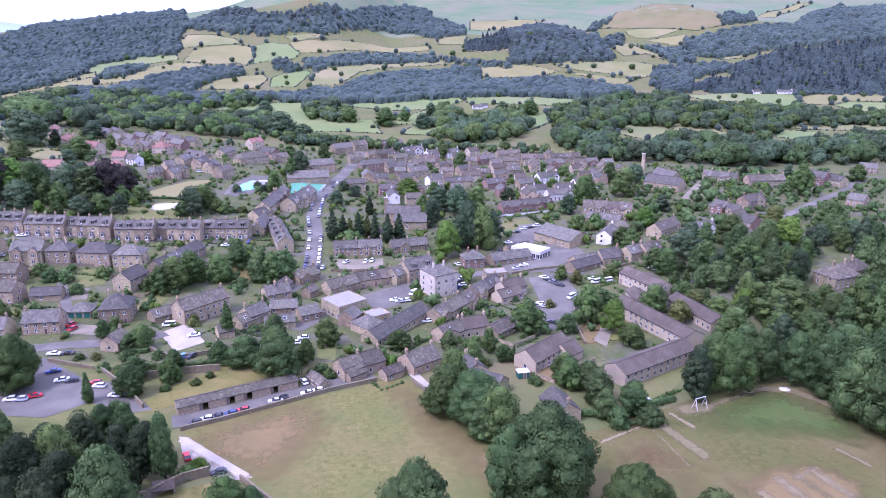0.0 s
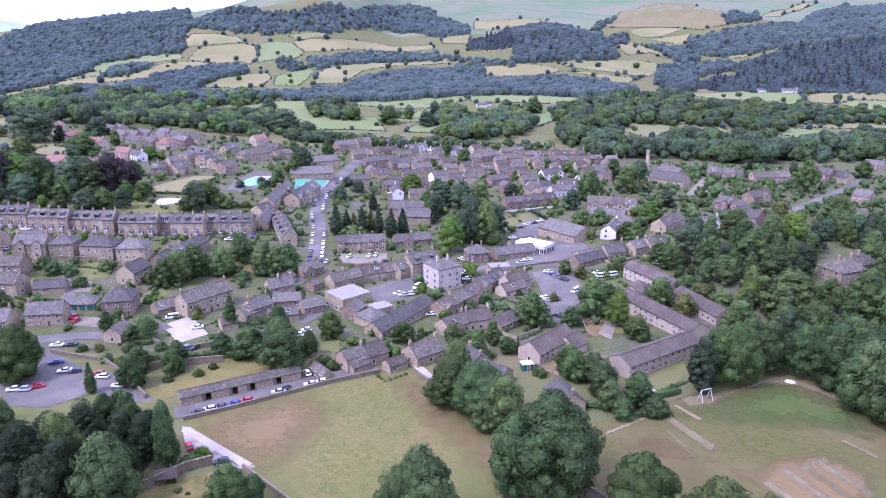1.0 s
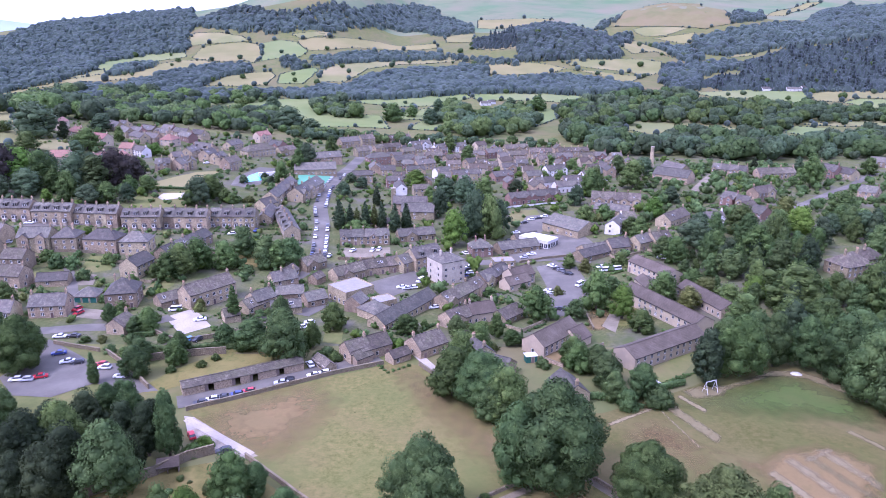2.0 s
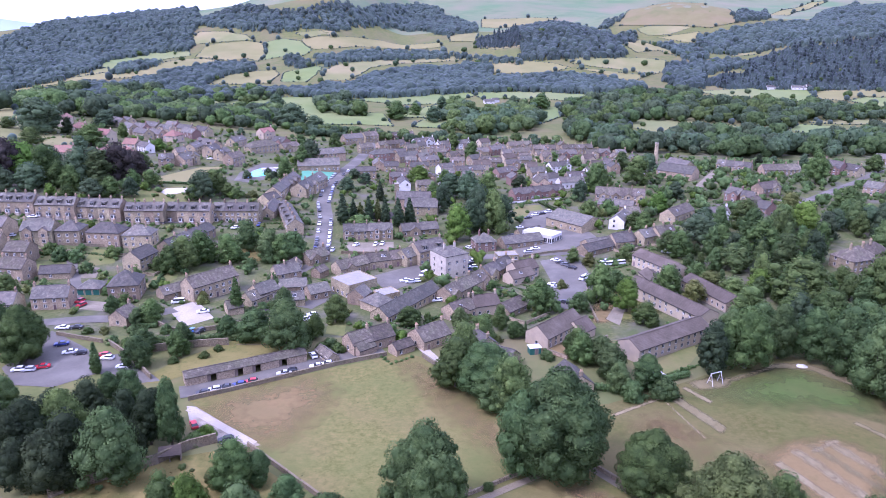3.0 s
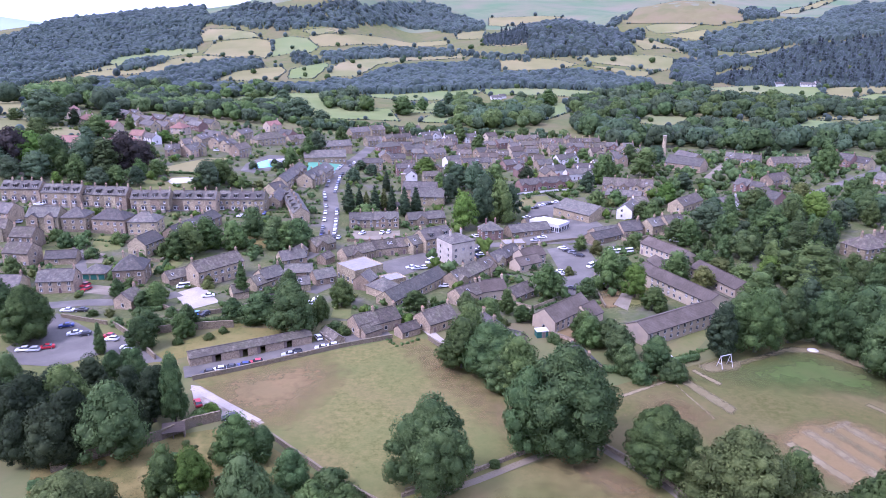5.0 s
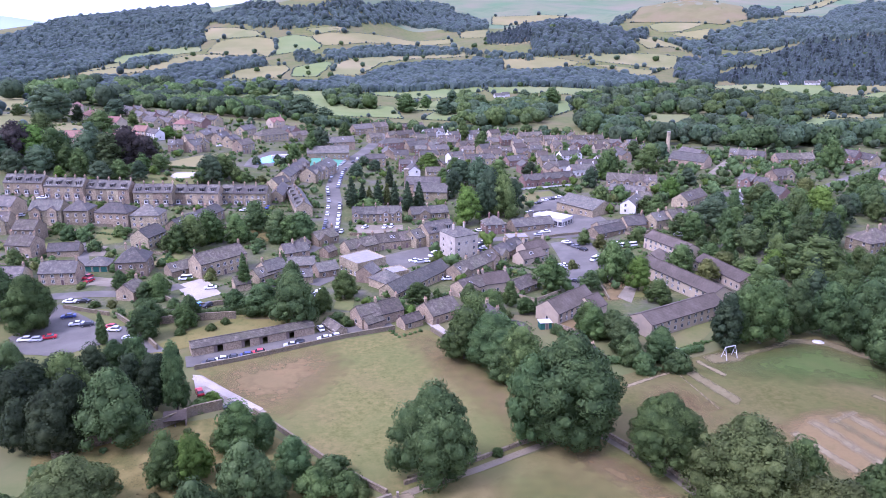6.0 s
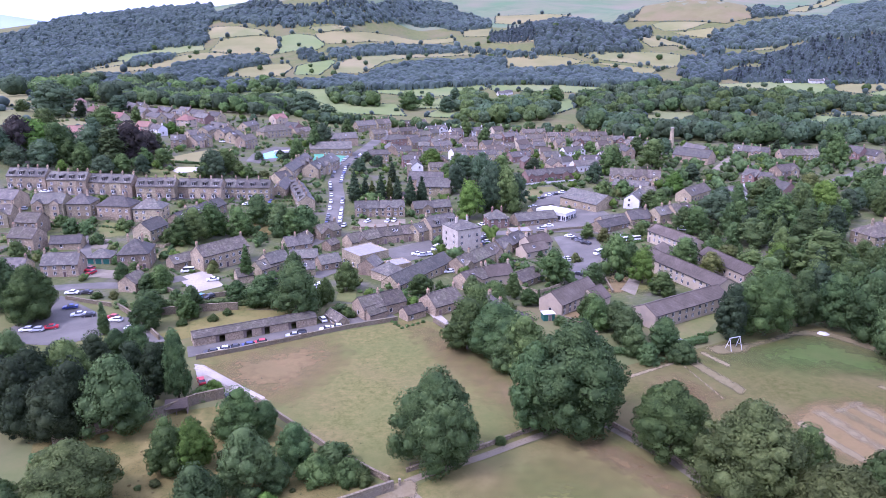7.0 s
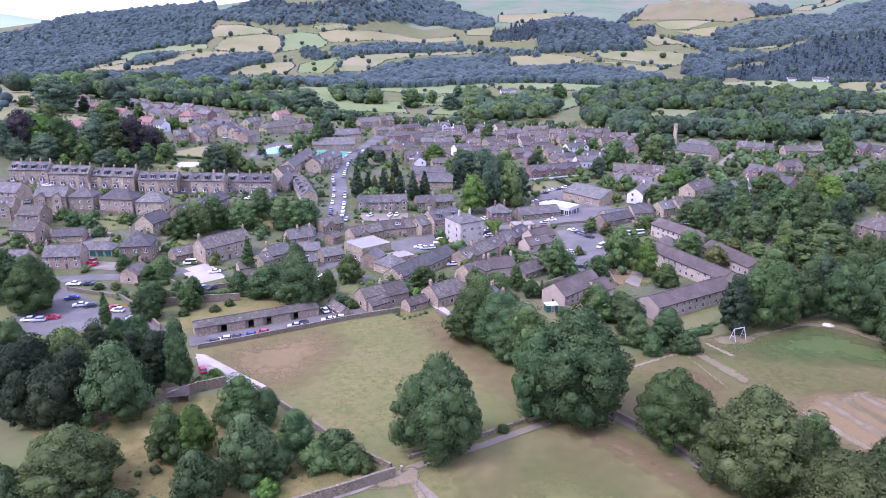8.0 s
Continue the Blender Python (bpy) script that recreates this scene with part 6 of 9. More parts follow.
grid_drape("worn_patch", [(66.8, 190.8), (75.4, 195.2), (83.8, 194.0), (79.1, 187.5), (70.7, 185.6)], M["bare"], 0.132, 1.2, "bare earth below the swing frame", "worn patch", feather=2)
grid_drape("worn_patch", [(65.5, 187.3), (66.9, 188.5), (72.3, 179.5), (70.6, 178.1)], M["bared"], 0.15, 0.8, "pale marked turf strip", "worn patch", feather=0.5)
grid_drape("worn_patch", [(59.2, 182.2), (62.9, 184.5), (71.5, 166.1), (68.5, 161.7)], M["bare"], 0.136, 1.0, "worn wicket strip across the turf", "worn patch", feather=1.2)
grid_drape("worn_patch", [(58.6, 178.9), (59.2, 179.3), (63.9, 160.9), (63.2, 160.3)], M["bared"], 0.154, 0.6, "thin pale line worn in the turf", "worn patch", feather=0.25)
grid_drape("worn_patch", [(42.4, 172.4), (61.3, 184.1), (61.5, 182.6), (42.4, 170.4)], M["bared"], 0.148, 0.8, "faint chalk line beside the hedge", "worn patch", feather=0.4)
grid_drape("worn_patch", [(75.9, 149.8), (78.4, 151.4), (85.4, 135.0), (83.0, 133.9)], M["bared"], 0.152, 0.8, "pale mown cricket strip", "worn patch", feather=0.5)
grid_drape("worn_patch", [(104.5, 168.8), (106.4, 170.1), (111.3, 161.3), (109.9, 159.0)], M["bare"], 0.144, 0.8, "second pale wicket strip", "worn patch", feather=0.6)
grid_drape("worn_patch", [(25.3, 140.5), (33.5, 138.5), (46.1, 124.5), (53.9, 115.9), (43.4, 115.5), (34.3, 125.9), (25.5, 133.7)], M["brown_turf"], 0.14, 3, "scorched earth below the trees by the path", "worn patch", feather=5)
grid_drape("worn_patch", [(41.7, 159.4), (54.7, 172.3), (64.7, 163.3), (75.9, 153.9), (73.6, 142.6), (68.2, 157.7), (55.4, 160.0)], M["brown_turf"], 0.124, 3, "scorched dry end of the sports field", "worn patch", feather=7)
grid_drape("car_park", [(37.4, 279.0), (44.5, 298.2), (42.9, 315.3), (49.2, 323.8), (58.2, 300.9), (58.8, 284.2), (48.1, 255.3), (40.3, 251.7), (38.6, 262.7)], M["asphalt"], 0.126, 6, "tarmac car park of the housing court", "car park")
grid_drape("car_park", [(25.6, 342.8), (44.3, 406.0), (57.5, 408.3), (59.4, 393.9), (48.1, 369.9), (57.2, 342.8), (64.1, 334.7), (47.0, 326.9), (30.9, 323.1)], M["asphalt"], 0.130, 6, "tarmac forecourt full of parked cars", "car park")
grid_drape("sports_field", [(59.7, 182.2), (69.3, 190.1), (83.9, 196.4), (100.8, 205.7), (108.1, 203.4), (118.8, 193.2), (125.4, 185.1), (114.5, 166.0), (99.0, 172.5), (86.0, 174.5), (71.0, 177.0)], M["lush"], 0.091, 2.0, "greener watered turf of the sports field", "sports field", feather=14)
grid_drape("worn_patch", [(73.1, 153.6), (84.6, 161.9), (94.9, 163.5), (101.1, 160.3), (106.0, 152.4), (87.2, 120.4), (83.1, 126.9), (79.1, 133.9), (74.0, 143.5)], M["brown_turf"], 0.12, 1.6, "wide dry worn square of the cricket field", "worn patch", feather=6)
grid_drape("worn_patch", [(81.7, 155.3), (85.7, 157.6), (94.8, 133.3), (92.1, 128.8)], M["bared"], 0.138, 1.0, "pale bared streak of the cricket square", "worn patch", feather=2.6)
grid_drape("worn_patch", [(86.9, 158.0), (90.0, 159.5), (98.4, 139.5), (96.3, 135.9)], M["bare"], 0.142, 1.0, "worn streak of the cricket square", "worn patch", feather=2.4)
grid_drape("worn_patch", [(91.7, 159.6), (95.4, 161.2), (102.1, 145.7), (99.8, 141.8)], M["bared"], 0.146, 1.0, "pale bared streak beside the cricket strip", "worn patch", feather=2.4)
grid_drape("worn_patch", [(86.6, 155.2), (96.5, 161.2), (97.1, 159.8), (87.5, 153.7)], M["bared"], 0.156, 0.8, "short pale cross streak of the square", "worn patch", feather=1.0)

# ------------------------------------------------------------ roads, walls and hedges
strip("road", [(-172.5, 227.5), (-147.6, 232.5), (-131.9, 237.0), (-114.0, 238.0), (-103.6, 248.0)], 7, M["asphalt"], 0.139, "tarmac village high street", "road")
strip("road", [(-56.3, 252.0), (-43.7, 280.5), (-26.6, 297.0), (-10.0, 310.5), (5.3, 319.5), (29.0, 325.5), (56.7, 326.5), (75.0, 334.5)], 7, M["asphalt"], 0.143, "tarmac high street through the village", "road")
strip("road", [(-61.6, 316.4), (-65.0, 344.9), (-69.4, 377.0), (-76.2, 409.4), (-80.4, 454.7), (-79.9, 498.9), (-76.3, 543.2), (-74.3, 590.7), (-73.1, 638.7), (-78.7, 669.9)], 8.5, M["asphalt"], 0.147, "tarmac side street lined with parked cars", "road")
strip("road", [(-60.0, 317.5), (-66.1, 299.0), (-71.9, 282.0)], 5, M["asphalt"], 0.151, "tarmac approach road", "road")
strip("road", [(179.3, 390.0), (204.7, 414.5), (240.2, 449.0), (269.5, 477.0), (315.6, 531.5)], 5, M["asphalt"], 0.155, "tarmac road climbing between gardens", "road")
strip("road", [(-77.5, 182.0), (-61.2, 189.0), (-47.6, 198.0), (-35.2, 205.0), (-22.8, 212.0)], 7.5, M["asphalt"], 0.159, "tarmac lane beside the stable row", "road")
strip("road", [(-71.5, 173.0), (-61.7, 165.5), (-49.5, 156.0)], 2.4, M["gravel"], 0.163, "pale gravel track beside the pasture", "road")
strip("road", [(-15.4, 222.0), (-10.4, 214.0), (-2.1, 198.0), (5.2, 188.0)], 3, M["gravel"], 0.167, "pale lane between walls", "road")
strip("footpath", [(-11.5, 123.6), (-7.4, 126.5), (-2.9, 129.1), (4.2, 133.4), (12.9, 139.4), (22.2, 145.6)], 2.0, M["trodden"], 0.171, "trodden footpath across the fields", "footpath")
strip("footpath", [(-12.5, 122.8), (-9.1, 118.8), (-5.1, 113.4)], 1.8, M["trodden"], 0.135, "trodden footpath beside the wall", "footpath")
strip("footpath", [(-33.1, 110.0), (-21.7, 116.0), (-13.2, 122.0)], 2.2, M["concrete"], 0.139, "pale footpath beside the high wall", "footpath")
strip("road", [(-220.7, 333.0), (-203.8, 342.5), (-179.9, 351.5), (-150.8, 350.5), (-124.8, 358.5)], 6, M["asphalt"], 0.143, "tarmac street in front of the terraces", "road")
strip("road", [(-141.4, 247.5), (-152.1, 271.5), (-167.7, 298.5)], 4, M["asphalt"], 0.147, "tarmac back lane", "road")
strip("road", [(65.6, 319.5), (54.5, 322.5), (56.7, 288.0), (49.3, 256.0)], 5, M["asphalt"], 0.151, "tarmac court road", "road")
strip("footpath", [(32.6, 147.0), (43.9, 132.5), (51.0, 119.5)], 2.2, M["concrete"], 0.155, "pale path under the trees", "footpath")
stone_wall([(-73.4, 177.5), (-60.0, 185.0), (-35.3, 200.5), (-21.0, 207.5)], 1.3, label="drystone wall along the stable lane")
stone_wall([(-50.6, 155.0), (-32.7, 138.0), (-26.8, 132.5), (-14.8, 123.5)], 1.3, label="drystone wall beside the pasture")
stone_wall([(-11.7, 127.1), (-7.5, 129.7), (-2.9, 132.1), (4.2, 136.8), (13.1, 142.8), (22.7, 149.2)], 0.9, label="low drystone wall beside the footpath")
stone_wall([(-38.3, 106.5), (-24.3, 114.5), (-13.7, 121.0)], 2.2, label="high stone garden wall with flat coping")
stone_wall([(-88.7, 133.6), (-85.8, 136.3), (-70.2, 147.0), (-64.6, 153.5), (-58.8, 156.7)], 2.6, label="tall stone wall of the old garden")
stone_wall([(-9.7, 206.5), (5.2, 185.5), (17.6, 166.0), (32.7, 147.5)], 1.4, label="drystone wall under the field trees")
stone_wall([(-113.1, 215.0), (-102.2, 205.0), (-88.8, 190.0)], 1.6, label="stone wall of the car park")
stone_wall([(-88.1, 212.5), (-79.8, 220.5), (-74.7, 228.5)], 1.4, label="stone wall below the orchard")
stone_wall([(33.9, 147.0), (44.3, 134.0), (49.3, 124.0)], 1.0, label="low wall beside the shaded path")
stone_wall([(-133.8, 222.0), (-115.2, 215.5)], 1.2, label="garden wall along the road")
stone_wall([(-87.4, 215.5), (-89.7, 224.5), (-70.4, 234.0)], 1.5, label="garden wall by the gravel yard")
stone_wall([(-53.1, 323.5), (-28.5, 326.5)], 1.2, label="low wall in front of the cottages")
stone_wall([(-203.4, 312.5), (-183.6, 314.5), (-155.1, 315.0)], 1.2, label="garden wall of the villas")
stone_wall([(-95.8, 208.9), (-86.1, 212.1), (-73.2, 214.6)], 2.4, label="tall stone retaining wall above the orchard strip")
hedge([(-102.6, 217.7), (-89.5, 213.9), (-78.2, 218.8), (-65.0, 218.3), (-52.3, 220.0)], 2.4, "overgrown hedge along the retaining wall")
hedge([(51.7, 424.0), (60.0, 399.5), (67.0, 384.5)], 1.8, "clipped green hedge beside the lawn")
hedge([(-174.2, 416.0), (-158.4, 421.0), (-152.8, 471.0)], 1.5, "clipped dark hedge round the bowling green")
hedge([(40.5, 186.0), (49.0, 185.5), (59.6, 190.5), (70.5, 195.0)], 2.2, "thick field hedge below the estate")
hedge([(-109.3, 229.5), (-102.6, 230.0)], 1.8, "neatly clipped hedge between gardens")
hedge([(-120.9, 275.0), (-124.2, 290.5), (-120.7, 299.5)], 1.5, "neatly clipped hedge between gardens")
stone_wall([(33.7, 426.5), (65.9, 433.0)], 1.2, label="white painted garden wall below the brick row", mat="white")
stone_wall([(32.5, 321.5), (44.7, 326.0), (57.0, 328.5)], 1.1, label="low stone wall of the forecourt")
stone_wall([(56.5, 286.5), (51.5, 263.5), (51.4, 238.5)], 1.0, label="low stone wall round the court lawn")
stone_wall([(-108.1, 236.0), (-96.1, 226.0), (-90.3, 223.5)], 1.6, label="stone garden wall with a bend")
strip("road", [(-142.8, 251.0), (-151.6, 268.0), (-159.0, 286.0), (-158.0, 293.0)], 3.2, M["asphalt"], 0.167, "tarmac drive beside the cottages", "road")

# ------------------------------------------------------------ trees

# field trees
tree(11.6, 173.7, 0.80, "round", "dark", 2, fine=1, stretch=0.88)
tree(0.4, 191.8, 0.74, "round", "green", 0, fine=1, stretch=0.97)
tree(-5.7, 129.5, 1.35, "round", "dark", 1, fine=2, stretch=1.06)
tree(24.2, 146.0, 1.89, "round", "dark", 2, fine=2, stretch=0.89)
tree(15.6, 145.0, 1.05, "round", "dark", 0, fine=1, stretch=1.28)
tree(43.2, 136.0, 1.32, "round", "green", 1, fine=2, stretch=0.86)
tree(54.0, 120.5, 1.59, "round", "olive", 2, fine=2, stretch=0.85)
tree(68.2, 127.5, 0.79, "round", "green", 0, fine=1, stretch=0.97)
tree(65.5, 106.0, 1.35, "round", "olive", 1, fine=2, stretch=0.84)
tree(74.9, 108.5, 1.43, "round", "green", 2, fine=2, stretch=0.90)
tree(0.8, 187.5, 1.20, "round", "green", 0, fine=1, stretch=0.80)
tree(9.1, 184.0, 1.52, "round", "dark", 1, fine=2, stretch=0.66)
tree(15.4, 174.0, 1.06, "round", "green", 2, fine=1, stretch=0.93)
tree(3.1, 198.5, 0.92, "round", "green", 0, fine=1, stretch=1.06)
tree(7.9, 138.5, 0.48, "bush", "green", 1, fine=1)
tree(47.1, 185.5, 0.56, "round", "dark", 2, fine=1, stretch=1.08)
tree(55.8, 188.0, 0.77, "round", "dark", 0, fine=1, stretch=0.85)
tree(49.8, 181.0, 1.39, "bush", "dark", 1, fine=1)
tree(59.1, 182.0, 1.39, "bush", "dark", 2, fine=1)

# wood at the sports field and the gardens beyond it
tree(119.3, 465.2, 1.57, "round", "green", 0, stretch=0.75)
tree(121.8, 522.5, 1.10, "round", "grey", 1, stretch=0.83)
tree(137.2, 506.4, 1.20, "round", "valley", 2, stretch=0.79)
tree(131.7, 423.2, 0.91, "round", "valley", 0, stretch=0.73)
tree(113.3, 390.7, 0.99, "round", "bright", 1, stretch=0.80)
tree(93.3, 360.9, 0.91, "round", "green", 2, stretch=0.66)
tree(225.6, 533.3, 0.67, "tall", "yew", 0, stretch=0.98)
tree(245.7, 553.9, 0.66, "round", "valley", 1, stretch=0.79)
tree(236.0, 467.7, 1.39, "round", "green", 2, stretch=0.97)
tree(253.9, 523.6, 0.77, "round", "valley", 0, stretch=1.05)
tree(303.4, 519.0, 1.08, "round", "green", 1, stretch=0.77)
tree(185.1, 390.3, 0.95, "round", "yellow", 2, stretch=0.79)
tree(177.2, 355.4, 1.31, "round", "bright", 0, stretch=0.72)
tree(147.4, 354.6, 1.41, "round", "green", 1, stretch=0.71)
tree(118.0, 335.3, 1.53, "round", "valley", 2, stretch=0.60)
tree(101.8, 312.3, 0.94, "round", "green", 0, stretch=0.85)
tree(121.3, 316.8, 1.05, "round", "green", 1, stretch=0.85)
tree(139.7, 314.6, 1.27, "round", "green", 2, stretch=0.80)
tree(119.7, 294.1, 1.18, "round", "dark", 0, stretch=0.71)
tree(140.4, 292.4, 1.27, "tall", "dark", 1, stretch=0.74)
tree(151.9, 292.7, 0.95, "tall", "fir", 2, stretch=1.07)
tree(177.3, 333.4, 1.14, "tall", "valley", 0, stretch=0.79)
tree(209.5, 376.3, 1.57, "round", "green", 1, stretch=0.71)
tree(209.3, 354.1, 1.00, "round", "valley", 2, stretch=0.84)
tree(192.2, 353.6, 0.74, "round", "valley", 0, stretch=1.00)
tree(193.7, 314.2, 1.00, "round", "dark", 1, stretch=1.05)
tree(131.6, 368.8, 0.81, "round", "valley", 2, stretch=0.68)
tree(165.9, 353.0, 0.95, "round", "green", 0, stretch=0.88)
tree(100.1, 281.9, 0.86, "round", "green", 1, stretch=0.65)
tree(103.7, 274.8, 0.81, "round", "yellow", 2, stretch=0.60)
tree(121.4, 270.8, 0.85, "round", "bright", 0, stretch=0.69)
tree(107.6, 262.1, 0.96, "round", "green", 1, stretch=0.62)
tree(131.4, 257.6, 1.89, "round", "green", 2, stretch=0.60)
tree(127.6, 273.0, 1.05, "round", "green", 0, stretch=0.63)
tree(154.9, 273.9, 0.74, "round", "green", 1, stretch=0.79)
tree(153.9, 249.1, 1.17, "round", "green", 2, stretch=1.16)
tree(106.3, 242.1, 1.17, "round", "green", 0, stretch=0.66)
tree(188.1, 289.7, 1.28, "round", "dark", 1, stretch=1.03)
tree(157.9, 237.6, 1.43, "round", "green", 2, stretch=1.00)
tree(77.2, 196.7, 1.03, "tall", "fir", 0, fine=1, stretch=0.95)
tree(88.8, 200.7, 1.26, "round", "green", 1, fine=1, stretch=1.03)
tree(101.8, 207.8, 0.98, "tall", "dark", 2, fine=1, stretch=1.09)
tree(111.6, 207.2, 1.00, "round", "dark", 0, fine=1, stretch=1.10)
tree(118.4, 199.5, 1.26, "round", "dark", 1, fine=1, stretch=1.05)
tree(119.3, 185.2, 1.29, "round", "dark", 2, fine=1, stretch=1.10)
tree(131.5, 236.0, 1.26, "round", "green", 0, fine=1, stretch=0.67)
tree(135.6, 221.4, 1.19, "round", "dark", 1, fine=1, stretch=0.76)
tree(104.8, 228.5, 0.96, "round", "dark", 2, fine=1, stretch=0.74)
tree(122.9, 242.3, 1.03, "round", "green", 0, fine=1, stretch=0.65)
tree(91.5, 220.2, 0.77, "round", "dark", 1, fine=1, stretch=0.99)
tree(122.8, 175.7, 1.26, "round", "dark", 2, fine=1, stretch=1.18)
tree(136.1, 203.7, 1.41, "round", "dark", 0, fine=1, stretch=0.88)
tree(126.9, 179.0, 1.55, "round", "dark", 1, fine=2, stretch=0.92)
tree(126.8, 163.5, 1.63, "round", "dark", 2, fine=2, stretch=0.87)
tree(98.4, 319.5, 0.85, "round", "dark", 0, stretch=0.90)

# court, estate and high street trees
tree(-56.0, 221.6, 0.84, "round", "dark", 0, fine=1, stretch=1.34)
tree(-79.5, 245.7, 0.96, "cone", "green", 1, stretch=0.95)
tree(-65.7, 219.4, 1.02, "round", "dark", 2, fine=1, stretch=0.66)
tree(-75.1, 220.7, 0.59, "round", "dark", 0, fine=1, stretch=0.88)
tree(-45.8, 220.3, 0.49, "round", "green", 1, fine=1, stretch=1.25)
tree(-41.5, 236.5, 0.70, "round", "green", 2, fine=1, stretch=0.96)
tree(-72.7, 272.1, 1.05, "bush", "grey", 0, stretch=1.64)
tree(-15.5, 233.9, 0.71, "round", "green", 1, fine=1, stretch=0.66)
tree(-20.5, 223.2, 0.97, "bush", "green", 2, stretch=1.06)
tree(-16.8, 219.3, 1.01, "bush", "bright", 0, stretch=0.91)
tree(-9.1, 239.4, 0.61, "bush", "green", 1, stretch=1.31)
tree(2.1, 233.4, 0.53, "round", "grey", 2, fine=1, stretch=0.88)
tree(16.2, 230.9, 0.61, "tall", "green", 0, fine=1, stretch=0.84)
tree(20.7, 223.3, 0.52, "round", "green", 1, fine=1, stretch=0.74)
tree(31.8, 250.2, 1.05, "round", "green", 2, stretch=0.75)
tree(46.6, 249.7, 0.67, "round", "grey", 0, stretch=0.80)
tree(56.3, 259.6, 0.97, "round", "green", 1, stretch=1.07)
tree(64.2, 250.0, 0.84, "round", "bright", 2, stretch=1.05)
tree(68.2, 237.4, 0.75, "round", "green", 0, fine=1, stretch=0.70)
tree(65.1, 274.2, 0.67, "round", "dark", 1, stretch=0.84)
tree(54.0, 311.4, 0.55, "round", "green", 2, stretch=0.82)
tree(60.0, 305.6, 0.50, "round", "yellow", 0, stretch=0.82)
tree(44.1, 278.5, 0.84, "bush", "olive", 1, stretch=1.10)
tree(38.7, 207.8, 0.73, "round", "green", 2, fine=1, stretch=0.85)
tree(45.4, 202.8, 0.80, "round", "grey", 0, fine=1, stretch=0.74)
tree(8.5, 269.9, 1.15, "bush", "dark", 1, stretch=0.77)
tree(15.6, 278.7, 1.40, "bush", "green", 2, stretch=0.60)
tree(30.2, 287.8, 0.87, "bush", "dark", 0, stretch=0.82)
tree(24.1, 223.4, 0.33, "cone", "dark", 1, fine=1, stretch=1.20)
tree(11.7, 240.3, 0.91, "bush", "green", 2, stretch=0.66)
tree(14.5, 218.4, 0.67, "bush", "yellow", 0, stretch=0.96)
tree(-42.7, 284.6, 0.57, "bush", "green", 1, stretch=0.82)
tree(-51.8, 221.8, 0.87, "bush", "green", 2, stretch=0.77)
tree(-40.0, 213.9, 1.11, "bush", "dark", 0, stretch=0.60)
tree(5.7, 240.1, 0.67, "bush", "olive", 1, stretch=0.90)
tree(-59.3, 297.8, 0.90, "bush", "green", 2, stretch=0.82)
tree(-70.1, 308.2, 1.17, "bush", "dark", 0, stretch=0.66)
tree(-89.8, 301.0, 1.32, "bush", "dark", 1, stretch=0.68)
tree(-88.2, 270.5, 0.85, "bush", "green", 2, stretch=0.96)
tree(-34.0, 222.6, 0.75, "bush", "green", 1, stretch=0.76)
tree(-42.2, 318.0, 0.55, "bush", "yellow", 2, stretch=1.17)
tree(-33.1, 318.8, 0.47, "bush", "yellow", 0, stretch=1.70)
tree(9.0, 218.8, 0.84, "round", "green", 1, fine=1, stretch=0.74)
tree(84.3, 269.0, 1.00, "round", "green", 0, stretch=0.75)
tree(91.3, 259.0, 0.75, "round", "yellow", 1, stretch=0.82)
tree(39.5, 203.0, 0.69, "round", "green", 0, fine=1, stretch=0.93)
tree(46.4, 194.0, 0.84, "round", "grey", 1, fine=1, stretch=0.83)
tree(77.7, 313.5, 1.45, "bush", "green", 2)
tree(29.5, 205.5, 0.78, "bush", "dark", 1, fine=1)

# churchyard
tree(-59.3, 372.3, 1.37, "cone", "fir", 0, stretch=0.80)
tree(-54.4, 378.6, 0.96, "cone", "fir", 1, stretch=0.89)
tree(-50.9, 379.9, 0.91, "cone", "yellow", 2, stretch=0.80)
tree(-46.2, 379.3, 1.07, "cone", "fir", 0, stretch=0.92)
tree(-41.7, 383.3, 0.97, "cone", "yellow", 1, stretch=0.89)
tree(-37.4, 380.4, 1.01, "cone", "fir", 2, stretch=0.97)
tree(-29.7, 372.5, 1.25, "cone", "fir", 0, stretch=0.86)
tree(-23.9, 377.3, 1.22, "cone", "fir", 1, stretch=0.83)
tree(-45.0, 429.9, 1.08, "cone", "fir", 2, stretch=0.75)
tree(-67.0, 444.3, 0.82, "round", "valley", 1, stretch=0.77)
tree(-59.2, 474.3, 0.75, "round", "valley", 2, stretch=0.68)
tree(-42.9, 491.8, 0.72, "round", "green", 0, stretch=0.74)
tree(-23.2, 481.7, 1.34, "round", "bright", 1, stretch=0.65)
tree(-6.9, 405.0, 0.94, "round", "valley", 2, stretch=1.16)
tree(-2.2, 440.8, 1.48, "tall", "valley", 0, stretch=0.63)
tree(8.9, 433.5, 1.32, "round", "valley", 1, stretch=0.92)
tree(1.7, 348.8, 1.16, "round", "bright", 2, stretch=1.08)
tree(13.1, 366.9, 1.31, "round", "valley", 0, stretch=1.22)
tree(20.6, 362.7, 1.21, "round", "green", 1, stretch=1.21)
tree(26.6, 374.0, 0.92, "round", "valley", 2, stretch=1.28)
tree(22.0, 446.2, 1.09, "round", "green", 0, stretch=0.84)
tree(-6.3, 478.2, 0.87, "round", "green", 1, stretch=0.83)
tree(42.5, 461.5, 0.96, "round", "yew", 2, stretch=0.68)
tree(10.0, 362.5, 1.04, "tall", "fir", 0, stretch=1.01)
tree(-49.8, 368.9, 2.74, "bush", "green", 1, stretch=0.60)
tree(-12.9, 443.7, 0.70, "round", "green", 2, stretch=0.88)
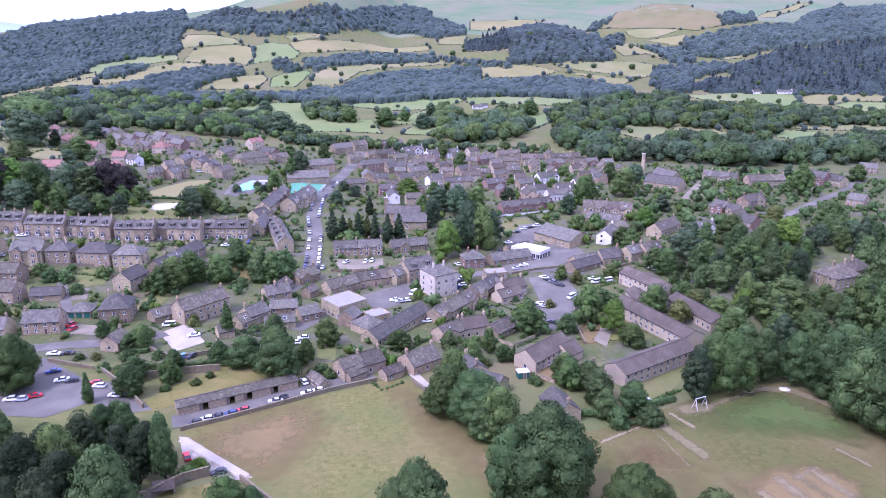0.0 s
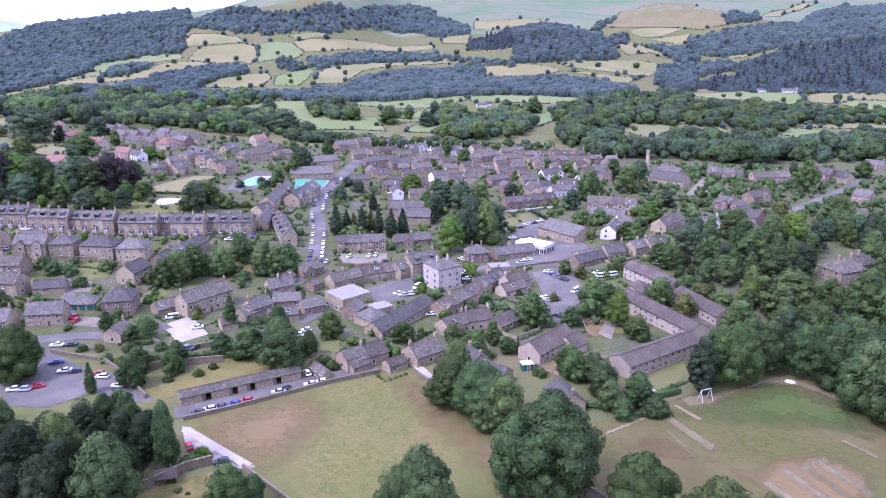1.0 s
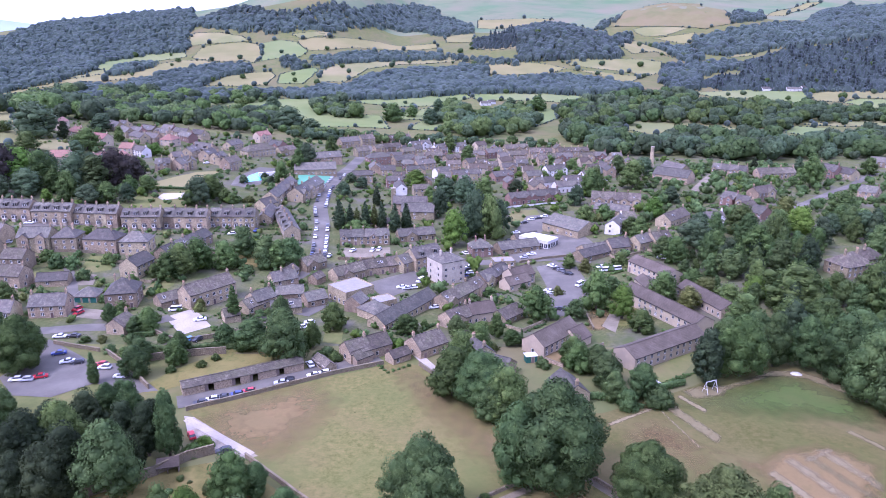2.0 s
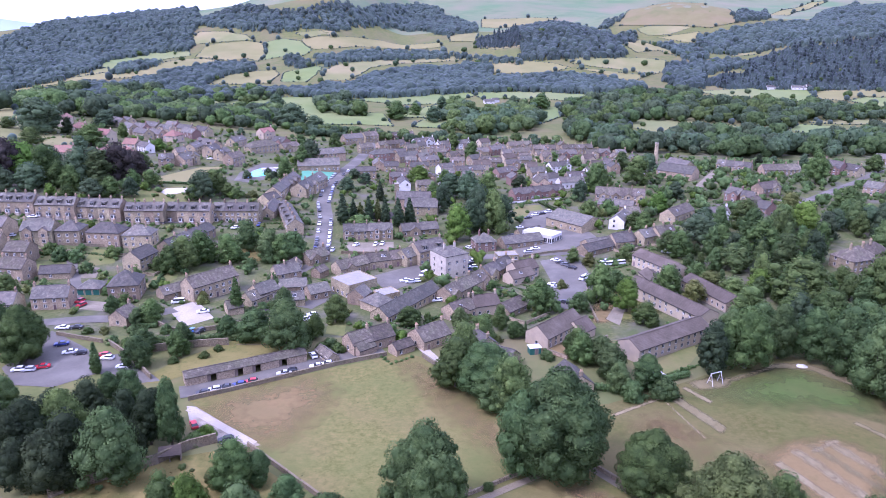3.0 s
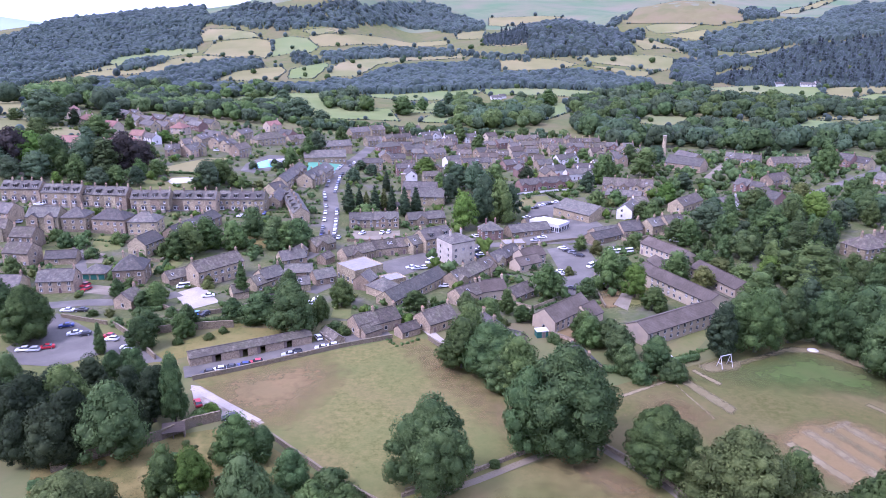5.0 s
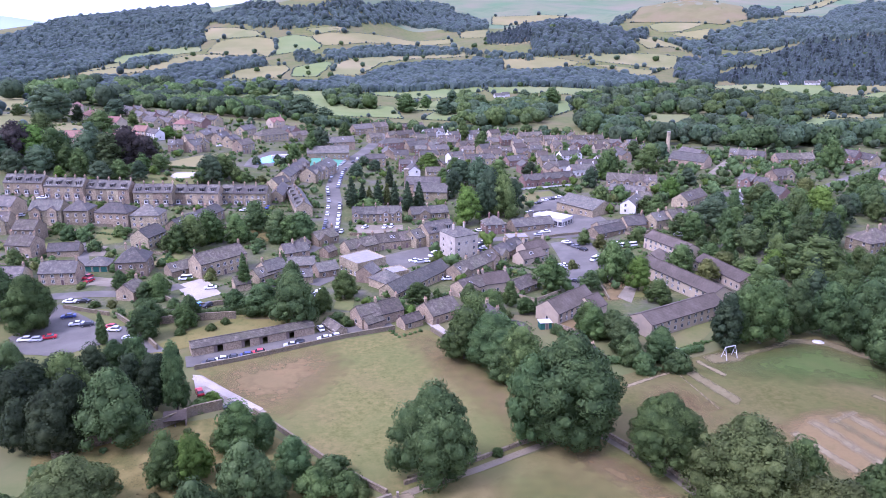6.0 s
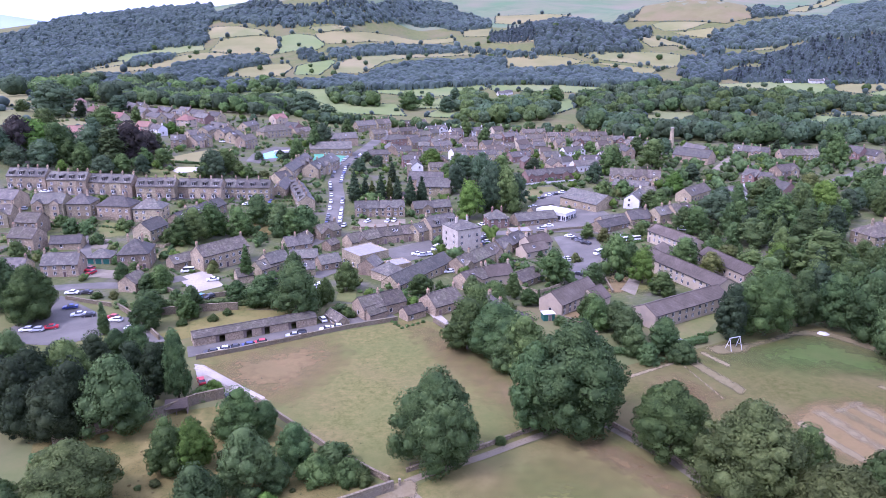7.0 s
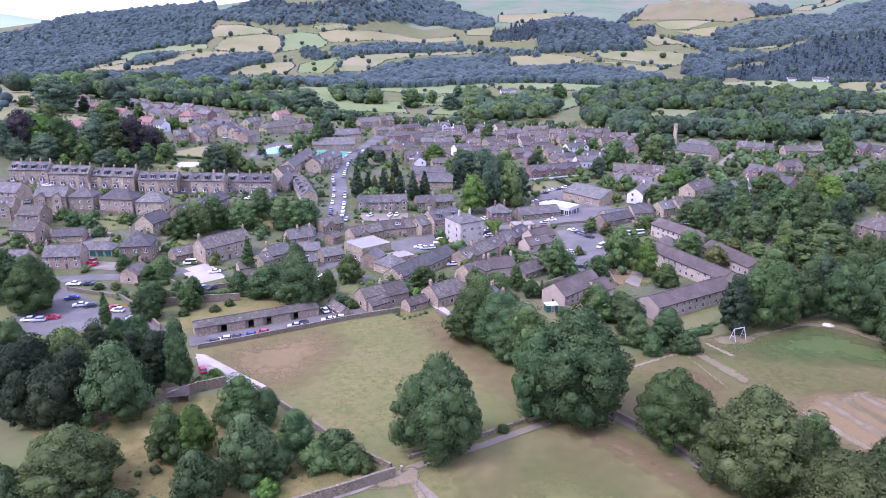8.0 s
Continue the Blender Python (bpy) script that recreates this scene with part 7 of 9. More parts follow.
tree(-68.8, 489.4, 0.72, "round", "valley", 0, stretch=0.60)
tree(75.3, 392.0, 2.11, "bush", "green", 1)
tree(82.6, 389.0, 1.16, "bush", "yellow", 2)
tree(86.2, 393.0, 2.11, "bush", "green", 0)
tree(93.5, 344.5, 0.92, "round", "green", 2, stretch=0.90)
tree(88.2, 449.5, 1.11, "round", "green", 1, stretch=1.03)
tree(92.8, 453.0, 1.09, "round", "green", 2, stretch=1.02)

# upper village trees
tree(-108.0, 507.5, 1.01, "round", "green", 2)
tree(-104.4, 520.0, 1.22, "round", "valley", 0)
tree(-99.2, 600.5, 0.91, "round", "green", 1)
tree(-1.1, 648.5, 1.05, "round", "green", 2)
tree(14.4, 579.5, 1.01, "round", "green", 0)
tree(23.5, 565.0, 1.74, "bush", "green", 1)
tree(-36.5, 652.0, 1.69, "bush", "valley", 0)
tree(-12.3, 591.0, 1.40, "bush", "green", 1)
tree(67.1, 510.5, 1.57, "bush", "green", 1)
tree(78.6, 508.0, 1.56, "bush", "green", 2)
tree(76.3, 427.0, 0.80, "round", "valley", 0)
tree(94.2, 556.5, 1.97, "bush", "green", 1)
tree(80.8, 584.0, 1.79, "bush", "green", 2)
tree(90.1, 448.0, 0.94, "round", "green", 0)
tree(-116.4, 457.5, 1.43, "bush", "valley", 2)
tree(-108.4, 456.5, 0.97, "round", "green", 0)

# left slope
tree(-229.6, 381.5, 1.34, "round", "valley", 0, stretch=0.71)
tree(-234.3, 414.2, 1.14, "round", "valley", 1, stretch=0.88)
tree(-259.2, 417.4, 1.48, "round", "green", 2, stretch=0.71)
tree(-195.5, 377.3, 1.03, "round", "valley", 0, stretch=0.66)
tree(-210.4, 385.9, 0.96, "round", "green", 1, stretch=0.93)
tree(-182.7, 401.2, 0.80, "round", "green", 2, stretch=0.83)
tree(-260.0, 404.9, 1.16, "round", "copper", 0, stretch=0.97)
tree(-255.2, 383.4, 1.39, "round", "valley", 1, stretch=0.88)
tree(-252.4, 432.3, 1.02, "round", "green", 2, stretch=0.62)
tree(-210.5, 430.7, 0.98, "round", "valley", 0, stretch=0.88)

tree(-333.6, 537.3, 0.94, "round", "green", 0, stretch=0.60)
tree(-307.3, 533.0, 2.76, "round", "valley", 1, stretch=0.61)
tree(-288.1, 536.2, 0.90, "tall", "yew", 2, stretch=0.89)
tree(-285.6, 590.0, 1.37, "round", "valley", 0, stretch=0.60)
tree(-256.7, 505.9, 1.63, "round", "green", 1, stretch=0.60)
tree(-254.1, 551.7, 0.73, "round", "green", 2, stretch=0.97)
tree(-254.6, 485.4, 0.99, "round", "valley", 0, stretch=0.65)
tree(-249.6, 394.1, 1.46, "round", "copper", 1, stretch=1.02)
tree(-244.1, 401.2, 1.70, "round", "bright", 2, stretch=0.77)
tree(-230.1, 396.9, 1.38, "round", "green", 0, stretch=0.92)
tree(-242.1, 375.7, 1.08, "round", "valley", 1, stretch=0.75)
tree(-218.5, 389.6, 0.92, "round", "green", 2, stretch=0.99)
tree(-210.4, 397.4, 1.57, "round", "valley", 0, stretch=0.88)
tree(-199.3, 396.9, 2.03, "tall", "grey", 1, stretch=0.60)
tree(-192.4, 405.0, 1.57, "round", "copper", 2, stretch=1.01)
tree(-192.1, 430.2, 1.19, "round", "copper", 0, stretch=0.80)
tree(-187.4, 383.0, 0.98, "round", "green", 1, stretch=0.70)
tree(-177.0, 384.5, 0.72, "round", "valley", 2, stretch=1.01)
tree(-174.9, 405.9, 0.91, "round", "green", 0, stretch=0.70)
tree(-211.4, 512.0, 0.86, "round", "bright", 1, stretch=0.68)
tree(-140.9, 393.2, 1.27, "round", "valley", 2, stretch=0.85)
tree(-138.9, 406.9, 1.20, "round", "green", 0, stretch=0.73)
tree(-144.9, 389.3, 0.66, "round", "green", 1, stretch=0.88)
tree(-129.9, 405.4, 0.77, "round", "green", 2, stretch=0.60)
tree(-216.8, 375.6, 0.52, "round", "bright", 0, stretch=0.80)
tree(-206.4, 372.9, 0.62, "round", "green", 1, stretch=0.81)
tree(-200.3, 455.8, 0.78, "round", "green", 2, stretch=0.75)
tree(-184.9, 625.4, 0.62, "round", "valley", 0, stretch=0.66)
tree(-155.3, 559.4, 0.49, "round", "green", 1, stretch=0.63)
tree(-230.7, 367.0, 0.58, "round", "valley", 2, stretch=0.64)
tree(-284.7, 481.3, 1.34, "round", "green", 0, stretch=0.60)
tree(-226.5, 421.8, 0.75, "round", "valley", 1, stretch=0.88)
tree(-224.1, 441.3, 1.01, "round", "valley", 2, stretch=0.78)
tree(-204.5, 448.8, 0.89, "round", "copper", 0, stretch=0.83)
tree(-125.4, 403.3, 1.74, "bush", "green", 1, stretch=0.77)
tree(-116.7, 407.1, 1.34, "bush", "yellow", 2, stretch=0.76)
tree(-132.3, 452.0, 0.51, "round", "valley", 0, stretch=0.69)
tree(-122.1, 466.2, 0.47, "round", "valley", 1, stretch=0.77)
tree(-124.7, 582.2, 1.22, "round", "green", 2, stretch=0.62)
tree(-164.3, 732.9, 2.69, "round", "valley", 0, stretch=0.60)
tree(-141.0, 730.5, 1.60, "round", "valley", 1, stretch=0.60)
tree(-113.6, 685.0, 1.00, "round", "valley", 2, stretch=0.60)

# middle gardens
tree(-118.4, 223.9, 0.64, "bush", "yellow", 0, stretch=0.99)
tree(-111.4, 215.0, 0.80, "bush", "dark", 1, stretch=0.88)
tree(-124.1, 223.7, 0.71, "bush", "green", 2, stretch=0.75)
tree(-105.2, 211.6, 0.91, "bush", "green", 0, stretch=0.99)
tree(-110.5, 232.5, 0.55, "round", "grey", 1, fine=1, stretch=0.73)
tree(-111.7, 241.2, 0.81, "bush", "green", 2, stretch=1.23)
tree(-124.6, 243.6, 0.41, "round", "dark", 0, fine=1, stretch=1.11)
tree(-119.2, 240.9, 0.37, "round", "green", 1, fine=1, stretch=0.88)
tree(-97.4, 224.5, 0.81, "bush", "dark", 2, stretch=1.01)
tree(-87.0, 212.0, 0.69, "tall", "dark", 0, fine=1, stretch=0.74)
tree(-155.1, 286.8, 1.21, "bush", "dark", 1, stretch=0.99)
tree(-132.8, 282.3, 1.01, "bush", "green", 2, stretch=1.14)
tree(-96.1, 257.7, 0.35, "round", "yellow", 0, fine=1, stretch=0.80)
tree(-116.3, 294.5, 1.08, "round", "green", 0, stretch=0.85)
tree(-111.7, 302.5, 1.10, "round", "green", 1, stretch=0.85)
tree(-120.9, 290.0, 0.89, "round", "green", 2, stretch=0.85)
tree(-99.8, 303.5, 0.92, "round", "green", 0, stretch=0.90)
tree(-96.0, 321.5, 1.07, "round", "dark", 1, stretch=0.85)
tree(-83.1, 311.5, 1.04, "round", "dark", 2, stretch=0.85)
tree(-72.5, 309.5, 1.12, "round", "dark", 0, stretch=0.85)
tree(-83.4, 306.5, 0.63, "round", "grey", 1)
tree(-77.3, 308.0, 0.93, "round", "green", 2, stretch=0.85)
tree(-97.6, 307.0, 1.52, "bush", "green", 1)
tree(-172.1, 299.0, 1.49, "bush", "dark", 2)
tree(-165.4, 298.0, 1.34, "bush", "dark", 0)
tree(-180.7, 305.5, 1.14, "bush", "green", 1)
tree(-168.7, 253.5, 0.79, "round", "green", 2, stretch=0.90)
tree(-152.3, 304.5, 1.29, "bush", "green", 0)
tree(-127.8, 293.5, 1.25, "bush", "green", 1)
tree(-136.0, 301.5, 1.13, "bush", "green", 2)
tree(-119.8, 292.0, 1.46, "bush", "dark", 0)
tree(-124.4, 253.0, 0.96, "bush", "green", 2)
tree(-126.5, 246.0, 0.94, "bush", "green", 0)
tree(-106.2, 234.0, 0.66, "round", "green", 1, fine=1, stretch=0.90)
tree(-108.2, 244.5, 0.81, "bush", "green", 2)
tree(-95.7, 255.0, 0.84, "bush", "yellow", 0)
tree(-52.6, 209.0, 1.17, "round", "dark", 0, fine=1)
tree(-42.4, 211.5, 0.65, "bush", "green", 2, fine=1)
tree(-86.8, 206.5, 0.59, "round", "green", 0, fine=1, stretch=0.90)
tree(-95.8, 197.5, 0.75, "round", "dark", 1, fine=1, stretch=0.90)
tree(-98.3, 208.5, 0.66, "round", "dark", 2, fine=1, stretch=0.80)
tree(-132.8, 201.5, 1.25, "round", "green", 2, fine=2, stretch=0.95)
tree(-149.2, 212.0, 1.20, "round", "dark", 0, fine=1, stretch=0.95)
tree(-75.2, 210.0, 0.54, "bush", "green", 1, fine=1)
tree(-78.0, 205.0, 0.58, "bush", "green", 0, fine=1)
tree(-86.2, 201.0, 0.57, "bush", "green", 1, fine=1)

# wood at the lower corner
tree(-106.6, 193.5, 0.68, "cone", "dark", 0, fine=1)
tree(-85.9, 172.0, 0.70, "tall", "dark", 1, fine=1)
tree(-76.9, 140.0, 1.17, "round", "grey", 2, fine=1, stretch=1.03)
tree(-95.1, 153.5, 1.01, "round", "green", 1, fine=1, stretch=1.03)
tree(-100.6, 148.5, 1.02, "round", "yew", 2, fine=1)
tree(-94.3, 165.0, 0.80, "round", "yew", 0, fine=1)
tree(-99.9, 158.5, 0.88, "round", "yew", 1, fine=1)
tree(-100.5, 142.0, 1.03, "round", "yew", 2, fine=1)
tree(-87.5, 141.5, 1.03, "round", "yew", 0, fine=1)
tree(-90.2, 137.1, 0.98, "round", "yew", 1, fine=1)
tree(-74.8, 155.5, 0.85, "tall", "yew", 2, fine=1)
tree(-110.8, 146.5, 1.16, "round", "yew", 0, fine=1)
tree(-96.7, 137.1, 0.79, "round", "yew", 2, fine=1)
tree(-93.7, 175.0, 0.62, "round", "dark", 0, fine=1)
tree(-91.2, 178.5, 0.57, "round", "dark", 1, fine=1)
tree(-76.3, 163.0, 0.66, "tall", "yew", 2, fine=1)
tree(-80.3, 155.5, 0.85, "tall", "yew", 0, fine=1)
tree(-89.3, 137.1, 0.81, "round", "yew", 1, fine=1, stretch=0.85)
tree(-86.3, 142.0, 0.75, "round", "yew", 2, fine=1, stretch=0.88)
tree(-75.7, 147.5, 0.58, "round", "yew", 0, fine=1, stretch=1.18)

# walled garden
tree(-55.2, 126.9, 0.69, "round", "bright", 1, fine=1, stretch=1.03)
tree(-61.1, 127.9, 0.49, "round", "green", 2, fine=1, stretch=1.42)
tree(-69.1, 154.5, 0.71, "tall", "dark", 0, fine=1, stretch=1.54)
tree(24.9, 146.5, 0.71, "round", "dark", 1, fine=1, stretch=1.26)
tree(-73.0, 112.5, 1.40, "round", "olive", 1, fine=2, stretch=0.69)
tree(-59.9, 125.0, 0.67, "round", "green", 0, fine=1, stretch=0.97)
tree(-42.0, 119.0, 0.93, "round", "grey", 1, fine=1, stretch=0.98)
tree(-49.0, 138.5, 0.82, "round", "green", 2, fine=1, stretch=0.93)
tree(-43.7, 139.5, 0.64, "tall", "dark", 0, fine=1, stretch=0.80)
tree(-48.6, 110.0, 0.83, "round", "grey", 1, fine=1, stretch=0.91)
tree(-34.9, 129.0, 0.60, "round", "dark", 2, fine=1, stretch=1.05)
tree(-27.0, 128.5, 1.40, "bush", "dark", 0, fine=1)
tree(-29.5, 124.0, 1.36, "bush", "green", 1, fine=1)
tree(-22.9, 124.5, 1.19, "bush", "green", 2, fine=1)
tree(-36.4, 120.5, 0.49, "round", "dark", 0, fine=1, stretch=0.90)
tree(-62.1, 159.0, 0.84, "bush", "bright", 1, fine=1)
tree(-63.8, 156.0, 0.83, "bush", "green", 2, fine=1)
tree(-20.6, 123.5, 0.85, "bush", "green", 0, fine=1)
tree(-37.2, 114.5, 0.80, "bush", "bright", 1, fine=1)
tree(-87.5, 114.5, 1.13, "bush", "green", 2, fine=1)
tree(-63.6, 109.5, 0.93, "bush", "grey", 0, fine=1)

# flowering and clipped shrubs
tree(-124.1, 225.0, 0.40, "bush", "yellow", 1, fine=1)
tree(-83.4, 229.0, 0.41, "bush", "yellow", 2, fine=1)
tree(-108.2, 223.5, 0.86, "bush", "grey", 0, fine=1)
tree(-36.7, 210.0, 0.75, "bush", "green", 2, fine=1)
tree(-135.4, 262.5, 0.86, "bush", "dark", 0)
tree(-80.4, 105.0, 0.66, "round", "dark", 2, fine=1, stretch=0.91)
tree(-88.6, 110.0, 0.69, "round", "dark", 0, fine=1)
tree(-117.9, 168.0, 0.66, "round", "dark", 1, fine=1, stretch=1.15)
tree(-126.7, 171.0, 0.78, "round", "dark", 2, fine=1, stretch=1.09)
tree(94.6, 346.5, 0.75, "round", "green", 0)

# meadow trees
tree(-226.1, 928.0, 1.59, "round", "valley", 0, stretch=0.73)
tree(-67.3, 849.1, 2.24, "round", "green", 1, stretch=0.60)
tree(-47.1, 879.8, 1.26, "round", "green", 2, stretch=0.74)
tree(-23.8, 830.1, 1.69, "round", "valley", 0, stretch=0.68)
tree(-15.5, 907.2, 1.64, "tall", "valley", 1, stretch=0.67)
tree(-274.1, 963.8, 1.07, "round", "green", 2, stretch=0.60)
tree(-49.3, 950.6, 0.68, "round", "valley", 0, stretch=0.66)
tree(77.4, 958.1, 1.38, "round", "valley", 1, stretch=0.60)
tree(109.3, 927.2, 2.00, "round", "green", 2, stretch=0.60)

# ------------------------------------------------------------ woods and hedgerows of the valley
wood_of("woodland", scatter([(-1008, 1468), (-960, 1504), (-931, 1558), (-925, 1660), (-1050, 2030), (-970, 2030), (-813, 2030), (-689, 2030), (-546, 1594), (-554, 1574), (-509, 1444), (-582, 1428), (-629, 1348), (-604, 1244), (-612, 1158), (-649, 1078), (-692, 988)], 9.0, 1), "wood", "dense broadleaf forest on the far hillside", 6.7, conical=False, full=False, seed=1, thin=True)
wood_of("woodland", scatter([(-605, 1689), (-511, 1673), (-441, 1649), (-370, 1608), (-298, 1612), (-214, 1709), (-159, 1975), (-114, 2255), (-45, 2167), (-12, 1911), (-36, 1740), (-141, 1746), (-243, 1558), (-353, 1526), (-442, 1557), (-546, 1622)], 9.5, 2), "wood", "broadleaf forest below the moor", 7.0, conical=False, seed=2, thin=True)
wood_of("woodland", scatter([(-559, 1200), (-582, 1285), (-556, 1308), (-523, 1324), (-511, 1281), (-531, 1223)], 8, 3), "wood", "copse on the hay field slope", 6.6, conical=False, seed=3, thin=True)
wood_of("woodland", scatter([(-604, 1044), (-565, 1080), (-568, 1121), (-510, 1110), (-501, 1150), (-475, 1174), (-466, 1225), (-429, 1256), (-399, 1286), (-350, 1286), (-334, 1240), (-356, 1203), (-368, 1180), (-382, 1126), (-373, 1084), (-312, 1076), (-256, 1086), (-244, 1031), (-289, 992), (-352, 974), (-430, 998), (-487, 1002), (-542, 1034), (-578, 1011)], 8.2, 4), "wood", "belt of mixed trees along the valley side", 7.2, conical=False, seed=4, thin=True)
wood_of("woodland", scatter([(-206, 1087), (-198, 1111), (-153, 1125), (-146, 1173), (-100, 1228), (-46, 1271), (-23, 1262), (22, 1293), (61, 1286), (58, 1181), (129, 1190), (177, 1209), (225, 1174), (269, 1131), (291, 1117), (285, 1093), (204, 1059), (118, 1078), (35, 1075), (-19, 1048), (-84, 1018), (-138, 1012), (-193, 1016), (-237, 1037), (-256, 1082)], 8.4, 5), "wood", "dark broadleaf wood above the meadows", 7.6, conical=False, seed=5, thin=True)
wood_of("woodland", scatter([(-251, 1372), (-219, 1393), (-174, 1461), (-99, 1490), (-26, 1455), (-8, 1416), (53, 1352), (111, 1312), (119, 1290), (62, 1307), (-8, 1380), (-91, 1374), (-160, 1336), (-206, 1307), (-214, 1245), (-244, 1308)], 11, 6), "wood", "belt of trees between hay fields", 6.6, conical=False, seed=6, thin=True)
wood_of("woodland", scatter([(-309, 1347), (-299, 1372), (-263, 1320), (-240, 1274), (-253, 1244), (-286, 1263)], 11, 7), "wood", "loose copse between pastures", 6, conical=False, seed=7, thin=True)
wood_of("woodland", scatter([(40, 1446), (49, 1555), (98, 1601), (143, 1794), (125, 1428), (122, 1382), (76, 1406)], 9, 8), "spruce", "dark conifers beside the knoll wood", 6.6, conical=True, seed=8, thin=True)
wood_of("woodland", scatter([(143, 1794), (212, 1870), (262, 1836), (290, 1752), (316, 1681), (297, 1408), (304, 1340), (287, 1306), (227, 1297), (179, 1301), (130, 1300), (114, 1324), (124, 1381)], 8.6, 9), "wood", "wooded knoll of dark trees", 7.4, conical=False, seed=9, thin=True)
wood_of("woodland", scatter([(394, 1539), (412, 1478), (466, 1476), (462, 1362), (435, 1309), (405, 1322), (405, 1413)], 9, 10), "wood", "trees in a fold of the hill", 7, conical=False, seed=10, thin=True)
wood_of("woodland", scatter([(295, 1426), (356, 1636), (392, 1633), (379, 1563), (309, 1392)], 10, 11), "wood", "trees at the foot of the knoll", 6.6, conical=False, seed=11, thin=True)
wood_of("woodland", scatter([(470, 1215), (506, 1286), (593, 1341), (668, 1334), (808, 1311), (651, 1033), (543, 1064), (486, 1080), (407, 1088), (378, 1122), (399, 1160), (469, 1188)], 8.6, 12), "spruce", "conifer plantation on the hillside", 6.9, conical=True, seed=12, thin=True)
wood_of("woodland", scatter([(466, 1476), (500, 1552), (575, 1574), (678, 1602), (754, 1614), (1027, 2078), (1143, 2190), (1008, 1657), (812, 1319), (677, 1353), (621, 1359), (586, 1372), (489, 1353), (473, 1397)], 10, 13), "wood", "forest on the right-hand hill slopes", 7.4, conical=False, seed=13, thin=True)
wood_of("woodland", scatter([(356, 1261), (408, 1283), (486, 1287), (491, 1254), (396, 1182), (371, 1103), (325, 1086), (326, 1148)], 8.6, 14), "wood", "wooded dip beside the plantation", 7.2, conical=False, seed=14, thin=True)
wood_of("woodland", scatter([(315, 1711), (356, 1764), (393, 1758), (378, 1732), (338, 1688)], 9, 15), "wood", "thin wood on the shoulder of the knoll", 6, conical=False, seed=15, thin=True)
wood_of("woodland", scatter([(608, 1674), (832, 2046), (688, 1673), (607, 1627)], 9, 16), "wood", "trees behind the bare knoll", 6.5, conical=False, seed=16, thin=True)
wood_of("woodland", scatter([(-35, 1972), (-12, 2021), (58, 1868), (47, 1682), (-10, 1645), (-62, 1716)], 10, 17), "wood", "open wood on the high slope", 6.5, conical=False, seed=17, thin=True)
wood_of("woodland", scatter([(136, 916), (189, 973), (240, 1037), (313, 1046), (319, 1008), (287, 901), (262, 839), (209, 838), (181, 798), (129, 812)], 10.5, 30, vary=0.4), ("valley", "dark", "valley", "green"), "mixed wood in the valley", 7.4, full=True, seed=30)
wood_of("woodland", scatter([(318, 1029), (333, 1008), (326, 936), (383, 958), (427, 943), (430, 917), (564, 886), (535, 839), (415, 841), (383, 813), (349, 776), (329, 801), (305, 820), (268, 840)], 11, 31, vary=0.4), ("valley", "dark", "valley", "green"), "belt of trees before the barns", 7.2, full=True, seed=31)
wood_of("woodland", scatter([(-15, 757), (-11, 941), (10, 970), (29, 887), (66, 924), (110, 953), (96, 812), (73, 759), (30, 737)], 11.5, 32, vary=0.4), ("valley", "dark", "valley", "green"), "riverside trees", 7.2, full=True, seed=32)
wood_of("woodland", scatter([(110, 731), (132, 801), (184, 787), (163, 693), (200, 690), (245, 731), (295, 714), (319, 694), (361, 704), (496, 774), (400, 619), (319, 610), (299, 616), (276, 596), (245, 601), (217, 613), (194, 633), (162, 624), (124, 623), (120, 637), (126, 667)], 11, 33, vary=0.4), ("valley", "dark", "valley"), "broad belt of trees behind the village", 7.6, full=True, seed=33)
wood_of("woodland", scatter([(-158, 704), (-117, 725), (-61, 732), (-4, 717), (104, 691), (100, 666), (-4, 687), (-109, 672), (-146, 652)], 8, 34, vary=0.4), ("valley", "dark", "valley", "green"), "hedgerow trees along the railway", 4.2, full=True, seed=34)
wood_of("woodland", scatter([(-168, 891), (-176, 965), (-159, 997), (-125, 967), (-114, 911), (-93, 874), (-111, 860), (-141, 878)], 9.5, 35, vary=0.4), ("valley", "dark", "valley", "green"), "clump of trees in the meadow", 6.4, full=True, seed=35)
wood_of("woodland", scatter([(-611, 974), (-596, 1029), (-554, 1076), (-470, 1055), (-365, 1035), (-262, 1038), (-215, 1006), (-291, 972), (-334, 923), (-275, 916), (-219, 890), (-157, 754), (-170, 647), (-209, 657), (-248, 667), (-281, 648), (-291, 602), (-326, 637), (-338, 613), (-362, 621), (-392, 623)], 13, 15, ragged=True, vary=0.45), ("valley", "dark", "valley", "green"), "belt of garden trees and hedgerows", 7.4, conical=False, full=True, seed=15)
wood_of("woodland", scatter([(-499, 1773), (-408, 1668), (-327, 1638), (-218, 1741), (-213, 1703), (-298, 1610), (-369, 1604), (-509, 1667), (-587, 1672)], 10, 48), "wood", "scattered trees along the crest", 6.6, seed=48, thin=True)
for k, (x, y, size) in enumerate(scatter([(97, 301), (110, 325), (127, 348), (148, 351), (166, 346), (177, 342), (169, 318), (151, 285), (155, 272), (160, 269), (180, 288), (196, 289), (140, 198), (128, 197), (123, 209), (117, 218), (106, 218), (94, 213), (89, 218), (101, 246), (112, 257), (116, 269), (110, 276), (107, 293)], 10.5, 70, vary=0.4)):
    tree(round(float(x), 1), round(float(y), 1), 0.62 * size, "round", ("dark", "green", "fir", "dark")[k % 4], k, stretch=1.1)
